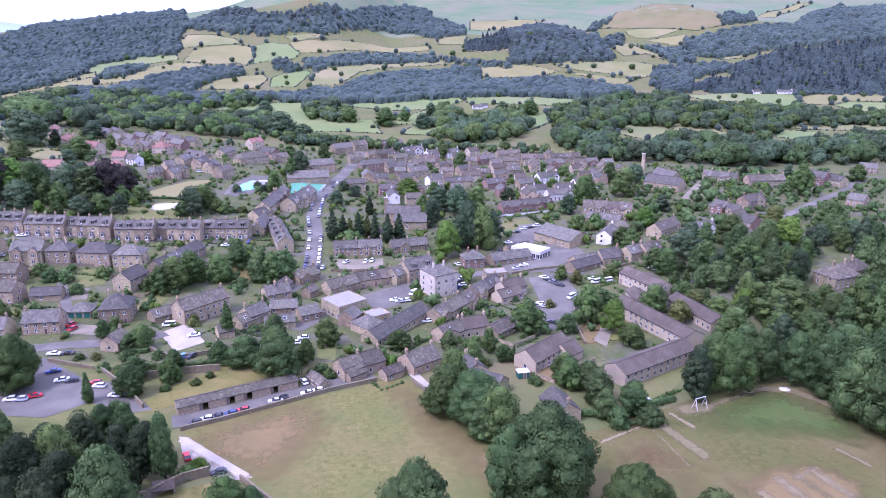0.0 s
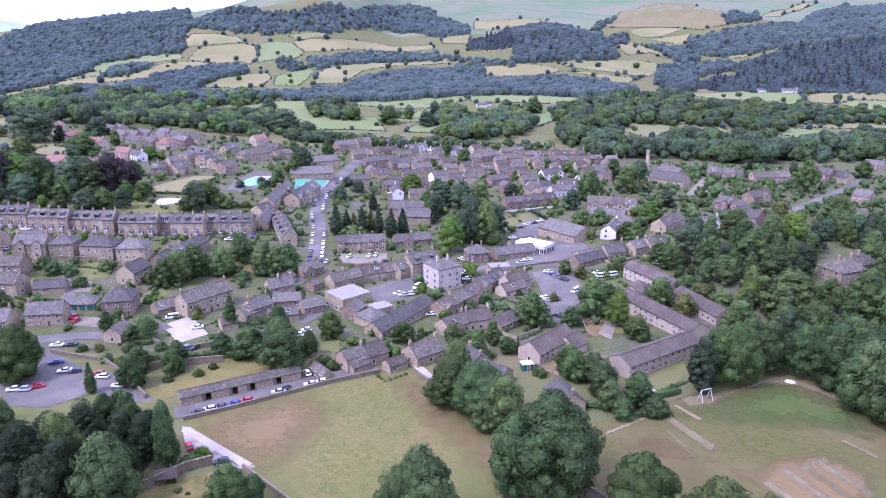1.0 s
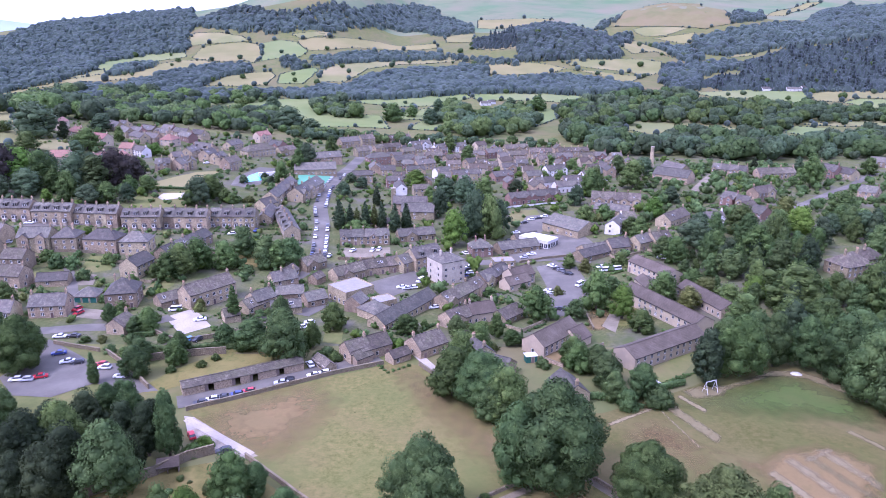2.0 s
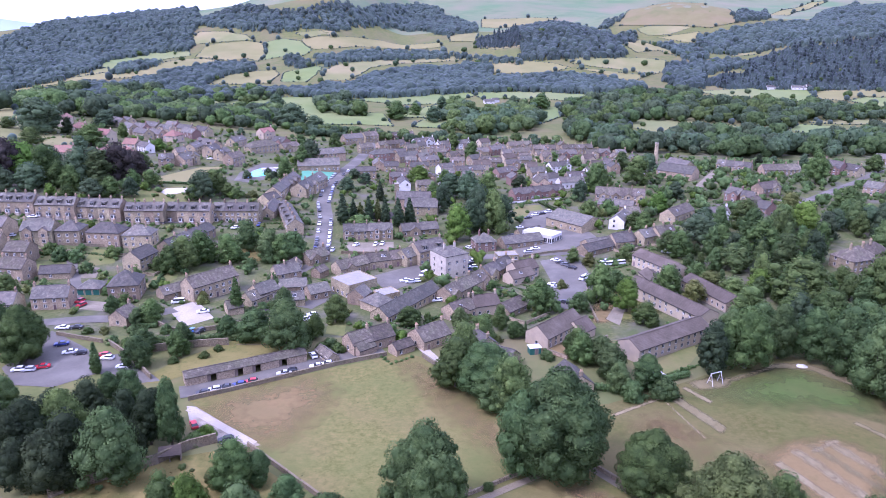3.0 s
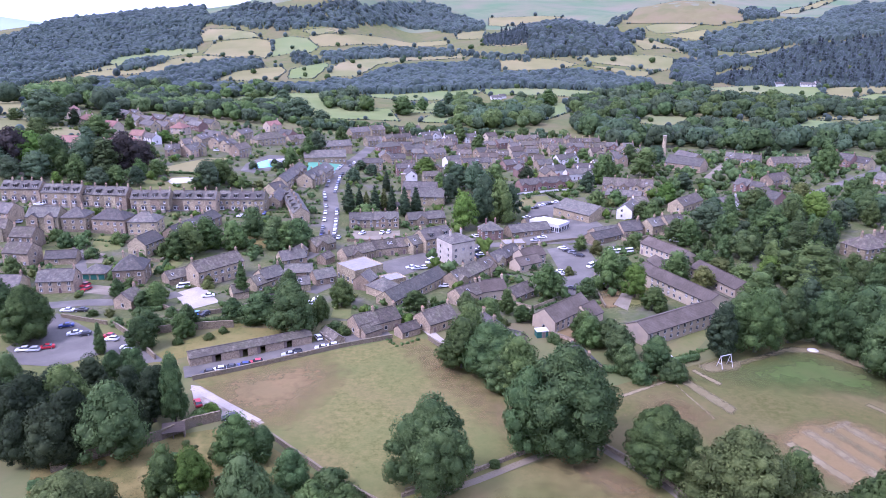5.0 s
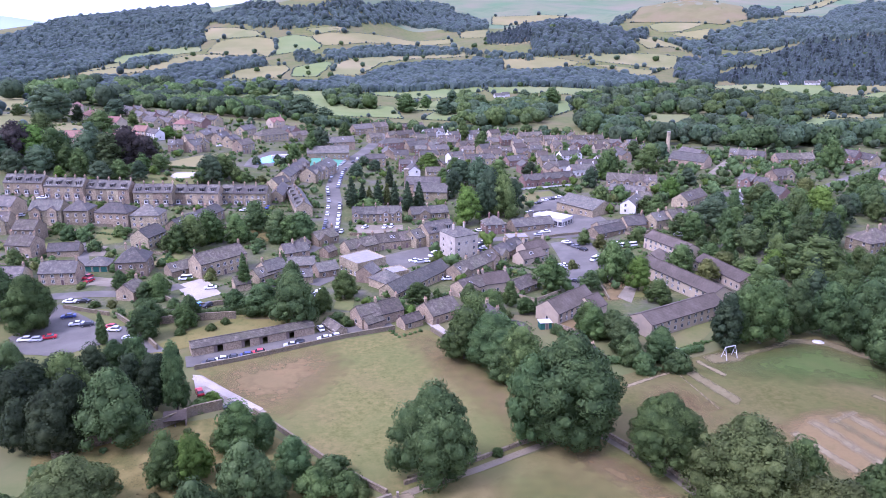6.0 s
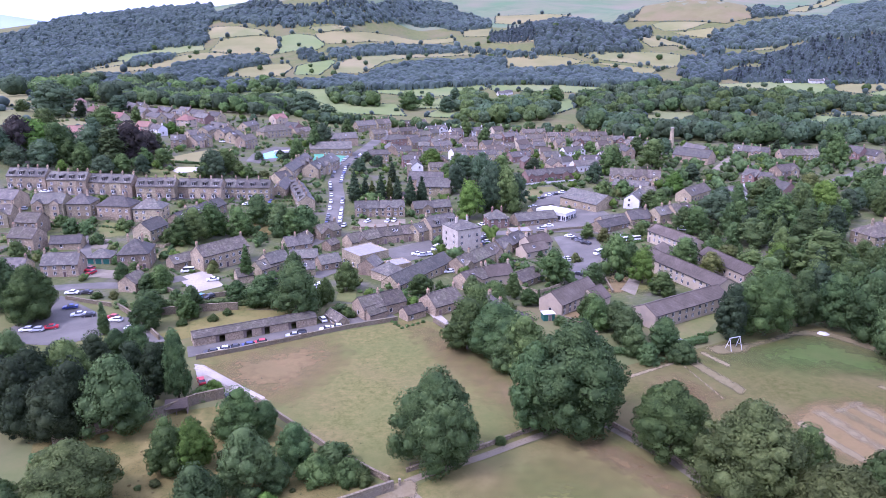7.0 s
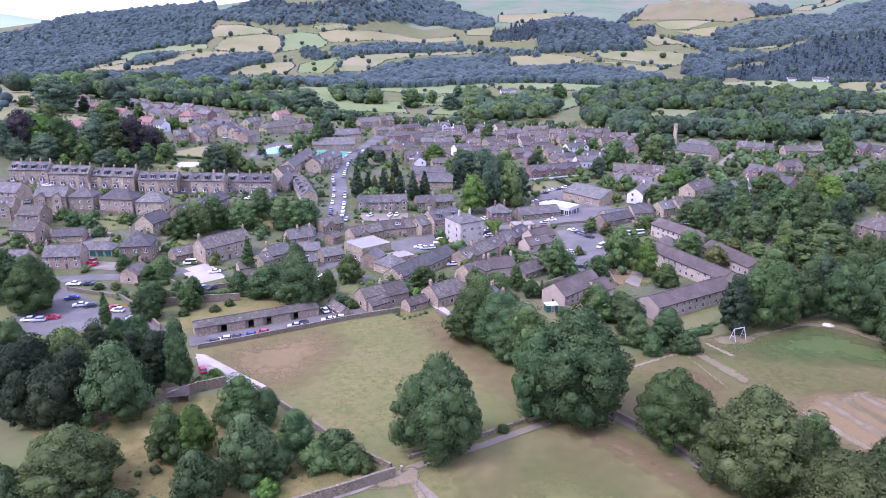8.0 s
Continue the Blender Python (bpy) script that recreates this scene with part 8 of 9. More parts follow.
for k, (x, y, size) in enumerate(scatter([(199, 369), (217, 382), (246, 370), (209, 310), (199, 328), (191, 347)], 10.5, 71, vary=0.4)):
    tree(round(float(x), 1), round(float(y), 1), 0.62 * size, "round", ("dark", "green", "fir", "dark")[k % 4], k, stretch=1.1)
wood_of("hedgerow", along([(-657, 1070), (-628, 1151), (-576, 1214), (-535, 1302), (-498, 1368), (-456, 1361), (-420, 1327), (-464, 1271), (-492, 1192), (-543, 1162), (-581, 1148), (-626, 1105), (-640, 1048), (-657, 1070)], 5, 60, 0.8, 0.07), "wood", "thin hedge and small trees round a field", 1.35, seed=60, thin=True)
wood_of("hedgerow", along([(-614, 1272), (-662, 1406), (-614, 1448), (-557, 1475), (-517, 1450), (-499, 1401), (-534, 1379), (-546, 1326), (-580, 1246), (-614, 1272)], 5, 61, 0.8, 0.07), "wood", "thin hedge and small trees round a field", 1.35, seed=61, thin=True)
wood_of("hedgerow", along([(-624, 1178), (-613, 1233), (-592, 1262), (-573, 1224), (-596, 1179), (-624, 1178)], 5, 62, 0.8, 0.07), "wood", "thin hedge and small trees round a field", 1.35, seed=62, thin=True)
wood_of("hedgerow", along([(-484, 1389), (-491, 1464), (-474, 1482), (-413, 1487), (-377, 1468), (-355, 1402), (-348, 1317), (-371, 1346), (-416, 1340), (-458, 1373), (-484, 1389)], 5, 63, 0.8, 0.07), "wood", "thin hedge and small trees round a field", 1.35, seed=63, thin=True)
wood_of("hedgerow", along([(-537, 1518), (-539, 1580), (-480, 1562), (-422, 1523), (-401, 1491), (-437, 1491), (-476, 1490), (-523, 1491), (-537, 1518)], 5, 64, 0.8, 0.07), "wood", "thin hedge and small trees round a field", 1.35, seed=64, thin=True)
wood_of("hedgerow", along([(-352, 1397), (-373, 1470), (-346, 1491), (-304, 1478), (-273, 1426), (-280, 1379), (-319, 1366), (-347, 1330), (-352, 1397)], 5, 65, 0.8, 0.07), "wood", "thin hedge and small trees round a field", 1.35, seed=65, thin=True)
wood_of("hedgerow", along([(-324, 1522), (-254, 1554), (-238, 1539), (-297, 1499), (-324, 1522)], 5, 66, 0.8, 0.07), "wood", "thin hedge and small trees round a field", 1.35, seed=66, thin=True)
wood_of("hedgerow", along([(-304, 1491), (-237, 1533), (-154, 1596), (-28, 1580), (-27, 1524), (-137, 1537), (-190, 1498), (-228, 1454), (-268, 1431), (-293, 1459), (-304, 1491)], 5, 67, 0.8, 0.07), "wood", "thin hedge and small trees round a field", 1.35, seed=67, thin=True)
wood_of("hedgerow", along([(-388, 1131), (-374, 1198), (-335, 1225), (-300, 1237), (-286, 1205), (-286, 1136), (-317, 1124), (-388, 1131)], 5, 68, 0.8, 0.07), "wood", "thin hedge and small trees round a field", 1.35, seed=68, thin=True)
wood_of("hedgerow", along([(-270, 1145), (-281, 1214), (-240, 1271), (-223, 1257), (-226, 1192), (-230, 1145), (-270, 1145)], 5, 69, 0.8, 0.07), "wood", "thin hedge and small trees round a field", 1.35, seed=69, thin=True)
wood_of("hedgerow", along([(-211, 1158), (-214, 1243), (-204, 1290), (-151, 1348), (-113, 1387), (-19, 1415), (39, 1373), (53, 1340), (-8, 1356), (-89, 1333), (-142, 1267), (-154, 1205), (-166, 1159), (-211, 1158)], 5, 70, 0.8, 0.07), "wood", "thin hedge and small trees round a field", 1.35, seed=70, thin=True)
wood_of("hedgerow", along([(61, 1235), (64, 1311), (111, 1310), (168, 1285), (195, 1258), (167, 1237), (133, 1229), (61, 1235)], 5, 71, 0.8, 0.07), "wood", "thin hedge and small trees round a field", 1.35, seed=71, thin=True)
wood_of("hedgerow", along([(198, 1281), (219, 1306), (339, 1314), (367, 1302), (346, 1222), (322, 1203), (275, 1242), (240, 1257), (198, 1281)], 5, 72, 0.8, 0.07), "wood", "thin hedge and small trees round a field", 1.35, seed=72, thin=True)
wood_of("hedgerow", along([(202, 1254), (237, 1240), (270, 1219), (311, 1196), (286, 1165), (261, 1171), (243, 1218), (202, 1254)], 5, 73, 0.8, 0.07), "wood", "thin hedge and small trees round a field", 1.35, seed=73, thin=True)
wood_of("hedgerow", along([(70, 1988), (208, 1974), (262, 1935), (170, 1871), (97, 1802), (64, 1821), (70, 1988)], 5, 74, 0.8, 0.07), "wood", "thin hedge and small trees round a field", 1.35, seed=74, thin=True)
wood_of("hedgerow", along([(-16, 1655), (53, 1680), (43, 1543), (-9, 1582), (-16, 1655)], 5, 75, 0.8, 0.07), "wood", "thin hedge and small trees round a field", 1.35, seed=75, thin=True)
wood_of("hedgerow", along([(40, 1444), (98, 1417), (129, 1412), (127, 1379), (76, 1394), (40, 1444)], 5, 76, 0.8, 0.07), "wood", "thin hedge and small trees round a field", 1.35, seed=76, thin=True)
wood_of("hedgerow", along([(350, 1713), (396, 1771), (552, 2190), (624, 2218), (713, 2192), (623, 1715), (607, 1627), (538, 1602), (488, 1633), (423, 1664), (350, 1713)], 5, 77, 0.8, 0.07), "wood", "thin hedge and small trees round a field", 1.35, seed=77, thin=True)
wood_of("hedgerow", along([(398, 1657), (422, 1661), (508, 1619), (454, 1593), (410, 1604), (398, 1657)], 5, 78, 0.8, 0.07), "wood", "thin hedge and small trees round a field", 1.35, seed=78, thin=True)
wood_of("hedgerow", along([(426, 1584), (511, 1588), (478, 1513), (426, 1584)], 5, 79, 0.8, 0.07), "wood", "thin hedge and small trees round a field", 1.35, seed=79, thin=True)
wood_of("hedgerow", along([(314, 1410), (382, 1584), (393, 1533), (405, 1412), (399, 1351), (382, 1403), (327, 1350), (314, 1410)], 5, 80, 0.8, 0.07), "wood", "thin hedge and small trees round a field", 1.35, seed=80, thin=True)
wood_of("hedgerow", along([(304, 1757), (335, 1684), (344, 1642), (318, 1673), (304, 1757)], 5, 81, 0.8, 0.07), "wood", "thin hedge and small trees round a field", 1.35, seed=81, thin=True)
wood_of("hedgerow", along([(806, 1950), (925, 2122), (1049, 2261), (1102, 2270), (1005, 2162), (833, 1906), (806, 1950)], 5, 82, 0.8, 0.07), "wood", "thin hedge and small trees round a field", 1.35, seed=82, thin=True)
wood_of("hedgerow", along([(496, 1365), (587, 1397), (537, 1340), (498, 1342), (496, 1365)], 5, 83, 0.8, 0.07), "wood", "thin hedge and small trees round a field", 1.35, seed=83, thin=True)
wood_of("hedgerow", along([(-347, 957), (-300, 1003), (-192, 1027), (-171, 925), (-146, 908), (-87, 888), (-77, 844), (-66, 795), (-104, 802), (-171, 792), (-205, 858), (-229, 932), (-288, 959), (-347, 957)], 4, 84, 0.8, 0.07), "wood", "thin hedge and small trees round a field", 1.15, seed=84, thin=True)
wood_of("hedgerow", along([(-132, 1023), (-114, 1045), (-19, 1071), (27, 1092), (42, 1067), (-5, 975), (-28, 965), (-79, 954), (-96, 973), (-120, 987), (-132, 1023)], 4, 85, 0.8, 0.07), "wood", "thin hedge and small trees round a field", 1.15, seed=85, thin=True)
wood_of("hedgerow", along([(-78, 870), (-71, 893), (-20, 961), (-12, 907), (-15, 863), (-58, 858), (-78, 870)], 4, 86, 0.8, 0.07), "wood", "thin hedge and small trees round a field", 1.15, seed=86, thin=True)
wood_of("hedgerow", along([(-48, 794), (-34, 850), (-5, 855), (34, 832), (39, 801), (-4, 786), (-48, 794)], 4, 87, 0.8, 0.07), "wood", "thin hedge and small trees round a field", 1.15, seed=87, thin=True)
wood_of("hedgerow", along([(26, 1055), (61, 1093), (127, 1086), (202, 1046), (155, 993), (137, 1003), (72, 1017), (41, 1001), (26, 1055)], 4, 88, 0.8, 0.07), "wood", "thin hedge and small trees round a field", 1.15, seed=88, thin=True)
wood_of("hedgerow", along([(99, 931), (133, 946), (126, 867), (94, 814), (99, 931)], 4, 89, 0.8, 0.07), "wood", "thin hedge and small trees round a field", 1.15, seed=89, thin=True)
wood_of("hedgerow", along([(191, 801), (205, 848), (269, 865), (315, 846), (309, 811), (324, 793), (308, 759), (286, 782), (265, 792), (219, 757), (191, 801)], 4, 90, 0.8, 0.07), "wood", "thin hedge and small trees round a field", 1.15, seed=90, thin=True)
wood_of("hedgerow", along([(352, 1079), (434, 1091), (486, 1078), (509, 1065), (487, 994), (434, 975), (416, 1023), (374, 1036), (352, 1079)], 4, 91, 0.8, 0.07), "wood", "thin hedge and small trees round a field", 1.15, seed=91, thin=True)
wood_of("hedgerow", along([(510, 1060), (584, 1065), (656, 1066), (615, 995), (557, 1012), (521, 986), (494, 997), (510, 1060)], 4, 92, 0.8, 0.07), "wood", "thin hedge and small trees round a field", 1.15, seed=92, thin=True)
wood_of("hedgerow", along([(523, 981), (554, 1004), (611, 988), (572, 920), (540, 938), (523, 981)], 4, 93, 0.8, 0.07), "wood", "thin hedge and small trees round a field", 1.15, seed=93, thin=True)
wood_of("hedgerow", along([(359, 783), (387, 819), (418, 805), (412, 770), (379, 750), (359, 783)], 4, 94, 0.8, 0.07), "wood", "thin hedge and small trees round a field", 1.15, seed=94, thin=True)
wood_of("hedgerow", along([(397, 838), (450, 846), (536, 859), (510, 815), (437, 819), (409, 827), (397, 838)], 4, 95, 0.8, 0.07), "wood", "thin hedge and small trees round a field", 1.15, seed=95, thin=True)
wood_of("hedgerow", along([(-606, 927), (-588, 946), (-385, 636), (-354, 586), (-352, 562), (-361, 549), (-606, 927)], 4, 96, 0.8, 0.07), "wood", "thin hedge and small trees round a field", 1.15, seed=96, thin=True)
wood_of("hedgerow", along([(-344, 521), (-343, 547), (-325, 553), (-287, 530), (-275, 521), (-263, 495), (-274, 487), (-300, 495), (-309, 465), (-344, 521)], 4, 97, 0.8, 0.07), "wood", "thin hedge and small trees round a field", 1.15, seed=97, thin=True)

# ------------------------------------------------------------ parked vehicles
car(-59.1, 320.3, 97, "grey", "hatch")
car(-64.9, 319.6, 97, "silver", "saloon")
car(-60.0, 327.4, 97, "black", "hatch")
car(-65.8, 326.7, 97, "blue", "hatch")
car(-60.8, 334.6, 97, "white", "hatch")
car(-66.6, 333.9, 97, "black", "hatch")
car(-61.7, 341.7, 97, "white", "saloon")
car(-67.5, 341.0, 97, "grey", "hatch")
car(-62.6, 348.5, 98, "white", "hatch")
car(-63.4, 354.9, 98, "white", "saloon")
car(-69.2, 354.1, 98, "white", "hatch")
car(-65.2, 367.8, 98, "white", "hatch")
car(-71.0, 367.0, 98, "white", "saloon")
car(-66.1, 374.2, 98, "grey", "hatch")
car(-72.9, 379.6, 102, "silver", "hatch")
car(-75.6, 392.6, 102, "black", "saloon")
car(-77.0, 399.1, 102, "silver", "hatch")
car(-78.4, 405.6, 102, "silver", "hatch")
car(-73.6, 412.9, 95, "grey", "hatch")
car(-74.2, 419.4, 95, "white", "saloon")
car(-74.8, 425.8, 95, "silver", "hatch")
car(-80.6, 425.3, 95, "black", "hatch")
car(-75.4, 432.3, 95, "grey", "hatch")
car(-76.0, 438.8, 95, "blue", "hatch")
car(-81.8, 438.3, 95, "silver", "saloon")
car(-76.6, 445.3, 95, "silver", "hatch")
car(-77.2, 451.7, 95, "white", "hatch")
car(-83.0, 451.2, 95, "white", "hatch")
car(-77.5, 458.4, 89, "black", "hatch")
car(-77.4, 465.7, 89, "black", "hatch")
car(-83.2, 465.8, 89, "silver", "hatch")
car(-83.0, 480.5, 89, "silver", "hatch")
car(-82.9, 487.9, 89, "silver", "hatch")
car(-77.0, 495.2, 89, "black", "hatch")
car(-82.8, 495.2, 89, "silver", "saloon")
car(-76.1, 509.7, 85, "white", "hatch")
car(45.8, 395.9, 20, "white", "hatch")
car(49.9, 398.1, 20, "black", "saloon")
car(53.8, 401.7, 20, "white", "hatch")
car(41.2, 389.9, 20, "black", "saloon")
car(34.9, 370.5, 10, "white", "saloon")
car(40.7, 363.8, 10, "white", "hatch")
car(43.7, 354.2, 8, "black", "hatch")
car(46.7, 348.4, 8, "grey", "saloon")
car(39.2, 332.7, 12, "white", "saloon")
car(35.3, 328.3, 12, "silver", "hatch")
car(46.6, 314.0, -35, "white", "saloon")
car(48.1, 310.3, -35, "black", "saloon")
car(49.7, 307.6, -35, "grey", "hatch")
car(52.2, 303.1, -35, "black", "saloon")
car(41.2, 282.1, -30, "white", "saloon")
car(42.1, 278.7, -30, "silver", "saloon")
car(42.5, 259.7, -40, "black", "hatch")
car(55.0, 288.9, 50, "white", "van")
car(68.2, 309.9, 20, "white", "saloon")
car(69.1, 305.5, 20, "white", "van")
car(11.3, 316.0, 20, "silver", "hatch")
car(7.6, 310.5, 20, "black", "hatch")
car(5.9, 301.9, 20, "blue", "hatch")
car(29.4, 356.0, 15, "black", "hatch")
car(54.0, 264.7, 20, "white", "hatch")
car(-70.4, 181.0, 15, "black", "hatch")
car(-67.7, 183.0, 15, "white", "hatch")
car(-65.0, 184.5, 15, "black", "saloon")
car(-61.6, 186.0, 15, "blue", "hatch")
car(-58.6, 188.0, 15, "red", "hatch")
car(-50.3, 193.5, 15, "silver", "saloon")
car(-48.6, 195.0, 15, "black", "hatch")
car(-41.4, 198.5, 15, "white", "saloon")
car(-38.6, 200.0, 15, "white", "hatch")
car(-44.1, 206.0, -60, "white", "hatch")
car(-41.4, 207.0, -60, "black", "hatch")
car(-130.7, 194.5, 10, "white", "hatch")
car(-127.6, 194.5, 10, "silver", "hatch")
car(-124.6, 196.5, 20, "red", "saloon")
car(-127.3, 213.0, 20, "blue", "saloon")
car(-121.5, 207.0, 20, "white", "saloon")
car(-118.0, 206.5, 20, "black", "hatch")
car(-134.7, 227.5, 5, "white", "saloon")
car(-130.1, 228.0, 5, "black", "saloon")
car(-109.7, 205.0, 0, "red", "hatch")
car(-107.7, 203.0, 0, "white", "hatch")
car(-100.2, 197.0, 0, "white", "hatch")
car(-104.9, 255.0, 15, "white", "van")
car(-89.3, 225.0, 60, "sky", "hatch")
car(-86.4, 225.5, 60, "black", "hatch")
car(-45.4, 314.0, 90, "white", "van")
car(-38.4, 339.0, 80, "white", "hatch")
car(-35.2, 340.5, 80, "white", "hatch")
car(-47.7, 336.5, 60, "white", "hatch")
car(-57.5, 326.5, 85, "silver", "hatch")
car(-20.5, 287.5, 15, "white", "saloon")
car(-18.1, 286.0, 15, "silver", "saloon")
car(-15.8, 287.0, 15, "white", "hatch")
car(-12.9, 295.5, 60, "white", "van")
car(-6.2, 261.5, 15, "white", "saloon")
car(9.5, 313.0, 10, "white", "van")
car(8.6, 306.0, 10, "white", "hatch")
car(7.3, 335.0, -60, "white", "hatch")
car(74.1, 306.5, 20, "white", "van")
car(98.4, 319.5, -30, "white", "van")
car(100.7, 321.5, -30, "white", "saloon")
car(-209.0, 343.5, 5, "white", "saloon")
car(-139.4, 250.0, 70, "red", "hatch")
car(-141.9, 254.0, 70, "red", "hatch")
car(-206.6, 320.5, 10, "silver", "hatch")
car(-137.8, 354.5, 5, "white", "hatch")
car(-146.9, 348.0, 5, "black", "hatch")
car(-100.0, 356.5, 80, "blue", "hatch")
car(131.6, 515.0, 10, "white", "hatch")
car(107.5, 494.5, 10, "white", "hatch")
car(-171.6, 500.5, 10, "white", "hatch")
car(-123.2, 358.5, 10, "grey", "hatch")
car(-110.3, 349.0, 5, "white", "hatch")
car(-42.0, 269.0, 70, "white", "van")
car(-38.6, 264.0, -30, "black", "saloon")
car(-92.0, 245.0, 20, "white", "saloon")
car(-51.3, 243.0, 10, "white", "hatch")
car(-53.4, 238.0, 10, "white", "hatch")
car(-10.4, 322.0, 60, "black", "hatch")
car(187.6, 579.5, 0, "red", "hatch")
car(195.4, 584.5, 0, "white", "hatch")
car(-67.1, 164.0, -60, "red", "hatch")
car(-56.6, 157.0, 20, "black", "hatch")


# ------------------------------------------------------------ buildings of their own shape
def flat_box(name, x, y, rz, L, W, H, wall, roof, label, category="building", rows=1, glassy=False):
    """A flat-roofed building with a parapet, a roof deck set down behind it and windows all round."""
    ob = tagged(root(name, x, y, rz), label, category)
    FOOT.append((x, y, max(L, W) / 2 + 0.6))
    bm = bmesh.new()
    block(bm, -L / 2, L / 2, -W / 2, W / 2, -2, H)
    bm.faces.ensure_lookup_table()
    top = max(bm.faces, key=lambda f: f.calc_center_median().z)
    inset_face(bm, top, 0.35, -0.3, 0, 1)
    part("wall", bm, [wall, roof], ob)
    for side, span, off in ((0, L, W / 2), (90, W, L / 2), (180, L, W / 2), (270, W, L / 2)):
        n = max(1, int(span / (2.2 if glassy else 3.2)))
        for r in range(rows):
            for k in range(n):
                share("window", window_mesh(1.9 if glassy else 1.2, 2.2 if glassy else 1.5, not glassy), ob,
                      pose(0, 0, 0, 0, 0, side) @ pose(-span / 2 + span * (k + 0.5) / n, -off - 0.012, 0.5 + r * 3.0 if glassy else 1.0 + r * 3.0))
    return ob


# the tall hip-roofed stone building on the high street
house(-2.0, 298.5, 33, 11.5, 12.5, 12.6, "p", hip=True, chimneys=2, pitch=0.2, label="tall pale stone corner building with a hipped roof")
flat_box("hall", -40.0, 272.5, 42, 13.5, 13.0, 6.4, M["stone"], M["lead"], "stone hall with a pale flat roof behind a parapet")
flat_box("lean_to_building", -26.0, 262.0, 35, 8, 7, 4.2, M["stone"], M["lead"], "low stone extension with a pale flat lead roof")
flat_box("showroom", 44.5, 350.0, -38, 17, 10, 4.2, M["metal_white"], M["metal_white"], "white flat-roofed garage showroom with large glass fronts", glassy=True)
# solid windowed box added in place of the bluish white canopy by the pool
flat_box("pool_canopy_box", -121.9, 479.4, 20, 15, 5, 3.0, M["white"], M["lead"], "white flat-roofed box standing for the canopy beside the swimming pool")
flat_box("shop_extension", 24.5, 318, 12, 10, 7, 3.4, M["stone"], M["lead"], "low shop with a flat grey roof")


def stable_row(x, y, rz, L, W, wall_h, ridge):
    """A long low range: stone piers between dark open doorways, a slabbed roof over both."""
    ob = tagged(root("stable_row", x, y, rz), "long low stone stable row with open doorways, mossy slab roof", "stable")
    FOOT.append((x, y, L / 2))
    bm = bmesh.new()
    block(bm, -L / 2, L / 2, W / 2 - 0.5, W / 2, -1.5, wall_h)
    part("back_wall", bm, M["warm_stone"], ob)
    for sx in (-1, 1):
        bm = bmesh.new()
        v = [bm.verts.new((sx * (L / 2 - k * 0.5), yy, z)) for k in (0, 1) for yy, z in ((-W / 2, -1.5), (W / 2 - 0.502, -1.5), (W / 2 - 0.502, wall_h), (0, ridge - 0.05), (-W / 2, wall_h))]
        for f in ((0, 1, 2, 3, 4), (9, 8, 7, 6, 5)) + tuple((k, (k + 1) % 5, 5 + (k + 1) % 5, 5 + k) for k in range(5)):
            bm.faces.new([v[i] for i in f])
        bmesh.ops.recalc_face_normals(bm, faces=bm.faces[:])
        part("end_wall", bm, M["warm_stone"], ob)
    gaps = [(0.16, 0.235), (0.385, 0.455), (0.535, 0.605), (0.765, 0.835)]
    edges = [0.0] + [e for g in gaps for e in g] + [1.0]
    for k in range(0, len(edges), 2):
        a, b = -L / 2 + 0.502 + (L - 1.004) * edges[k], -L / 2 + 0.502 + (L - 1.004) * edges[k + 1]
        bm = bmesh.new()
        block(bm, a, b, -W / 2, -W / 2 + 0.45, -1.5, wall_h)
        part("front_wall", bm, M["warm_stone"], ob)
    for a, b in gaps:
        a, b = -L / 2 + 0.5 + (L - 1) * a, -L / 2 + 0.5 + (L - 1) * b
        bm = bmesh.new()
        block(bm, a - 0.2, b + 0.2, -W / 2 - 0.03, -W / 2 + 0.44, wall_h - 0.22, wall_h + 0.02)
        part("lintel", bm, M["timber"], ob, "weathered timber lintel")
        bm = bmesh.new()
        block(bm, a, a + (b - a) * 0.4, -W / 2 + 0.2, -W / 2 + 0.27, 0.05, wall_h - 0.25)
        part("door", bm, M["timber"], ob, "weathered half-open timber door")
    share("roof", roof_mesh(L, W, wall_h, ridge - wall_h, False, M["slabs"], 0.35, 0.2), ob, Matrix())
    return ob


stable_row(-62.3, 196.3, 28.5, 36.0, 5.0, 2.7, 3.8)


def tapered_stack(name, x, y, h, r0, r1, mat, label, category, seg=16, top=0.35):
    ob = tagged(root(name, x, y), label, category)
    bm = bmesh.new()
    bmesh.ops.create_cone(bm, cap_ends=True, segments=seg, radius1=r0, radius2=r1, depth=h + 2, matrix=Matrix.Translation((0, 0, h / 2 - 1)))
    part("shaft", bm, mat, ob)
    bm = bmesh.new()
    bmesh.ops.create_cone(bm, cap_ends=True, segments=seg, radius1=r1 + 0.1, radius2=r1 + 0.25, depth=top * 2, matrix=Matrix.Translation((0, 0, h + top)))
    part("cap", bm, M["lintel"], ob)
    return ob


tapered_stack("mill_chimney", 146.5, 523, 19.5, 1.9, 1.2, M["stone"], "tall tapered stone mill chimney", "chimney")
turret = tagged(root("bell_turret", -34.0, 420.0, 10), "slim stone bell turret beside the church roof", "tower")
bm = bmesh.new()
block(bm, -1.2, 1.2, -1.2, 1.2, -1, 13.5)
part("shaft", bm, M["stone"], turret)
bm = bmesh.new()
block(bm, -1.4, 1.4, -1.4, 1.4, 13.5, 13.9)
part("cap", bm, M["lintel"], turret)
house(-23.5, 413, -4, 20, 10, 10.5, "s", chimneys=0, plain=True, label="stone church nave with a steep slate roof")
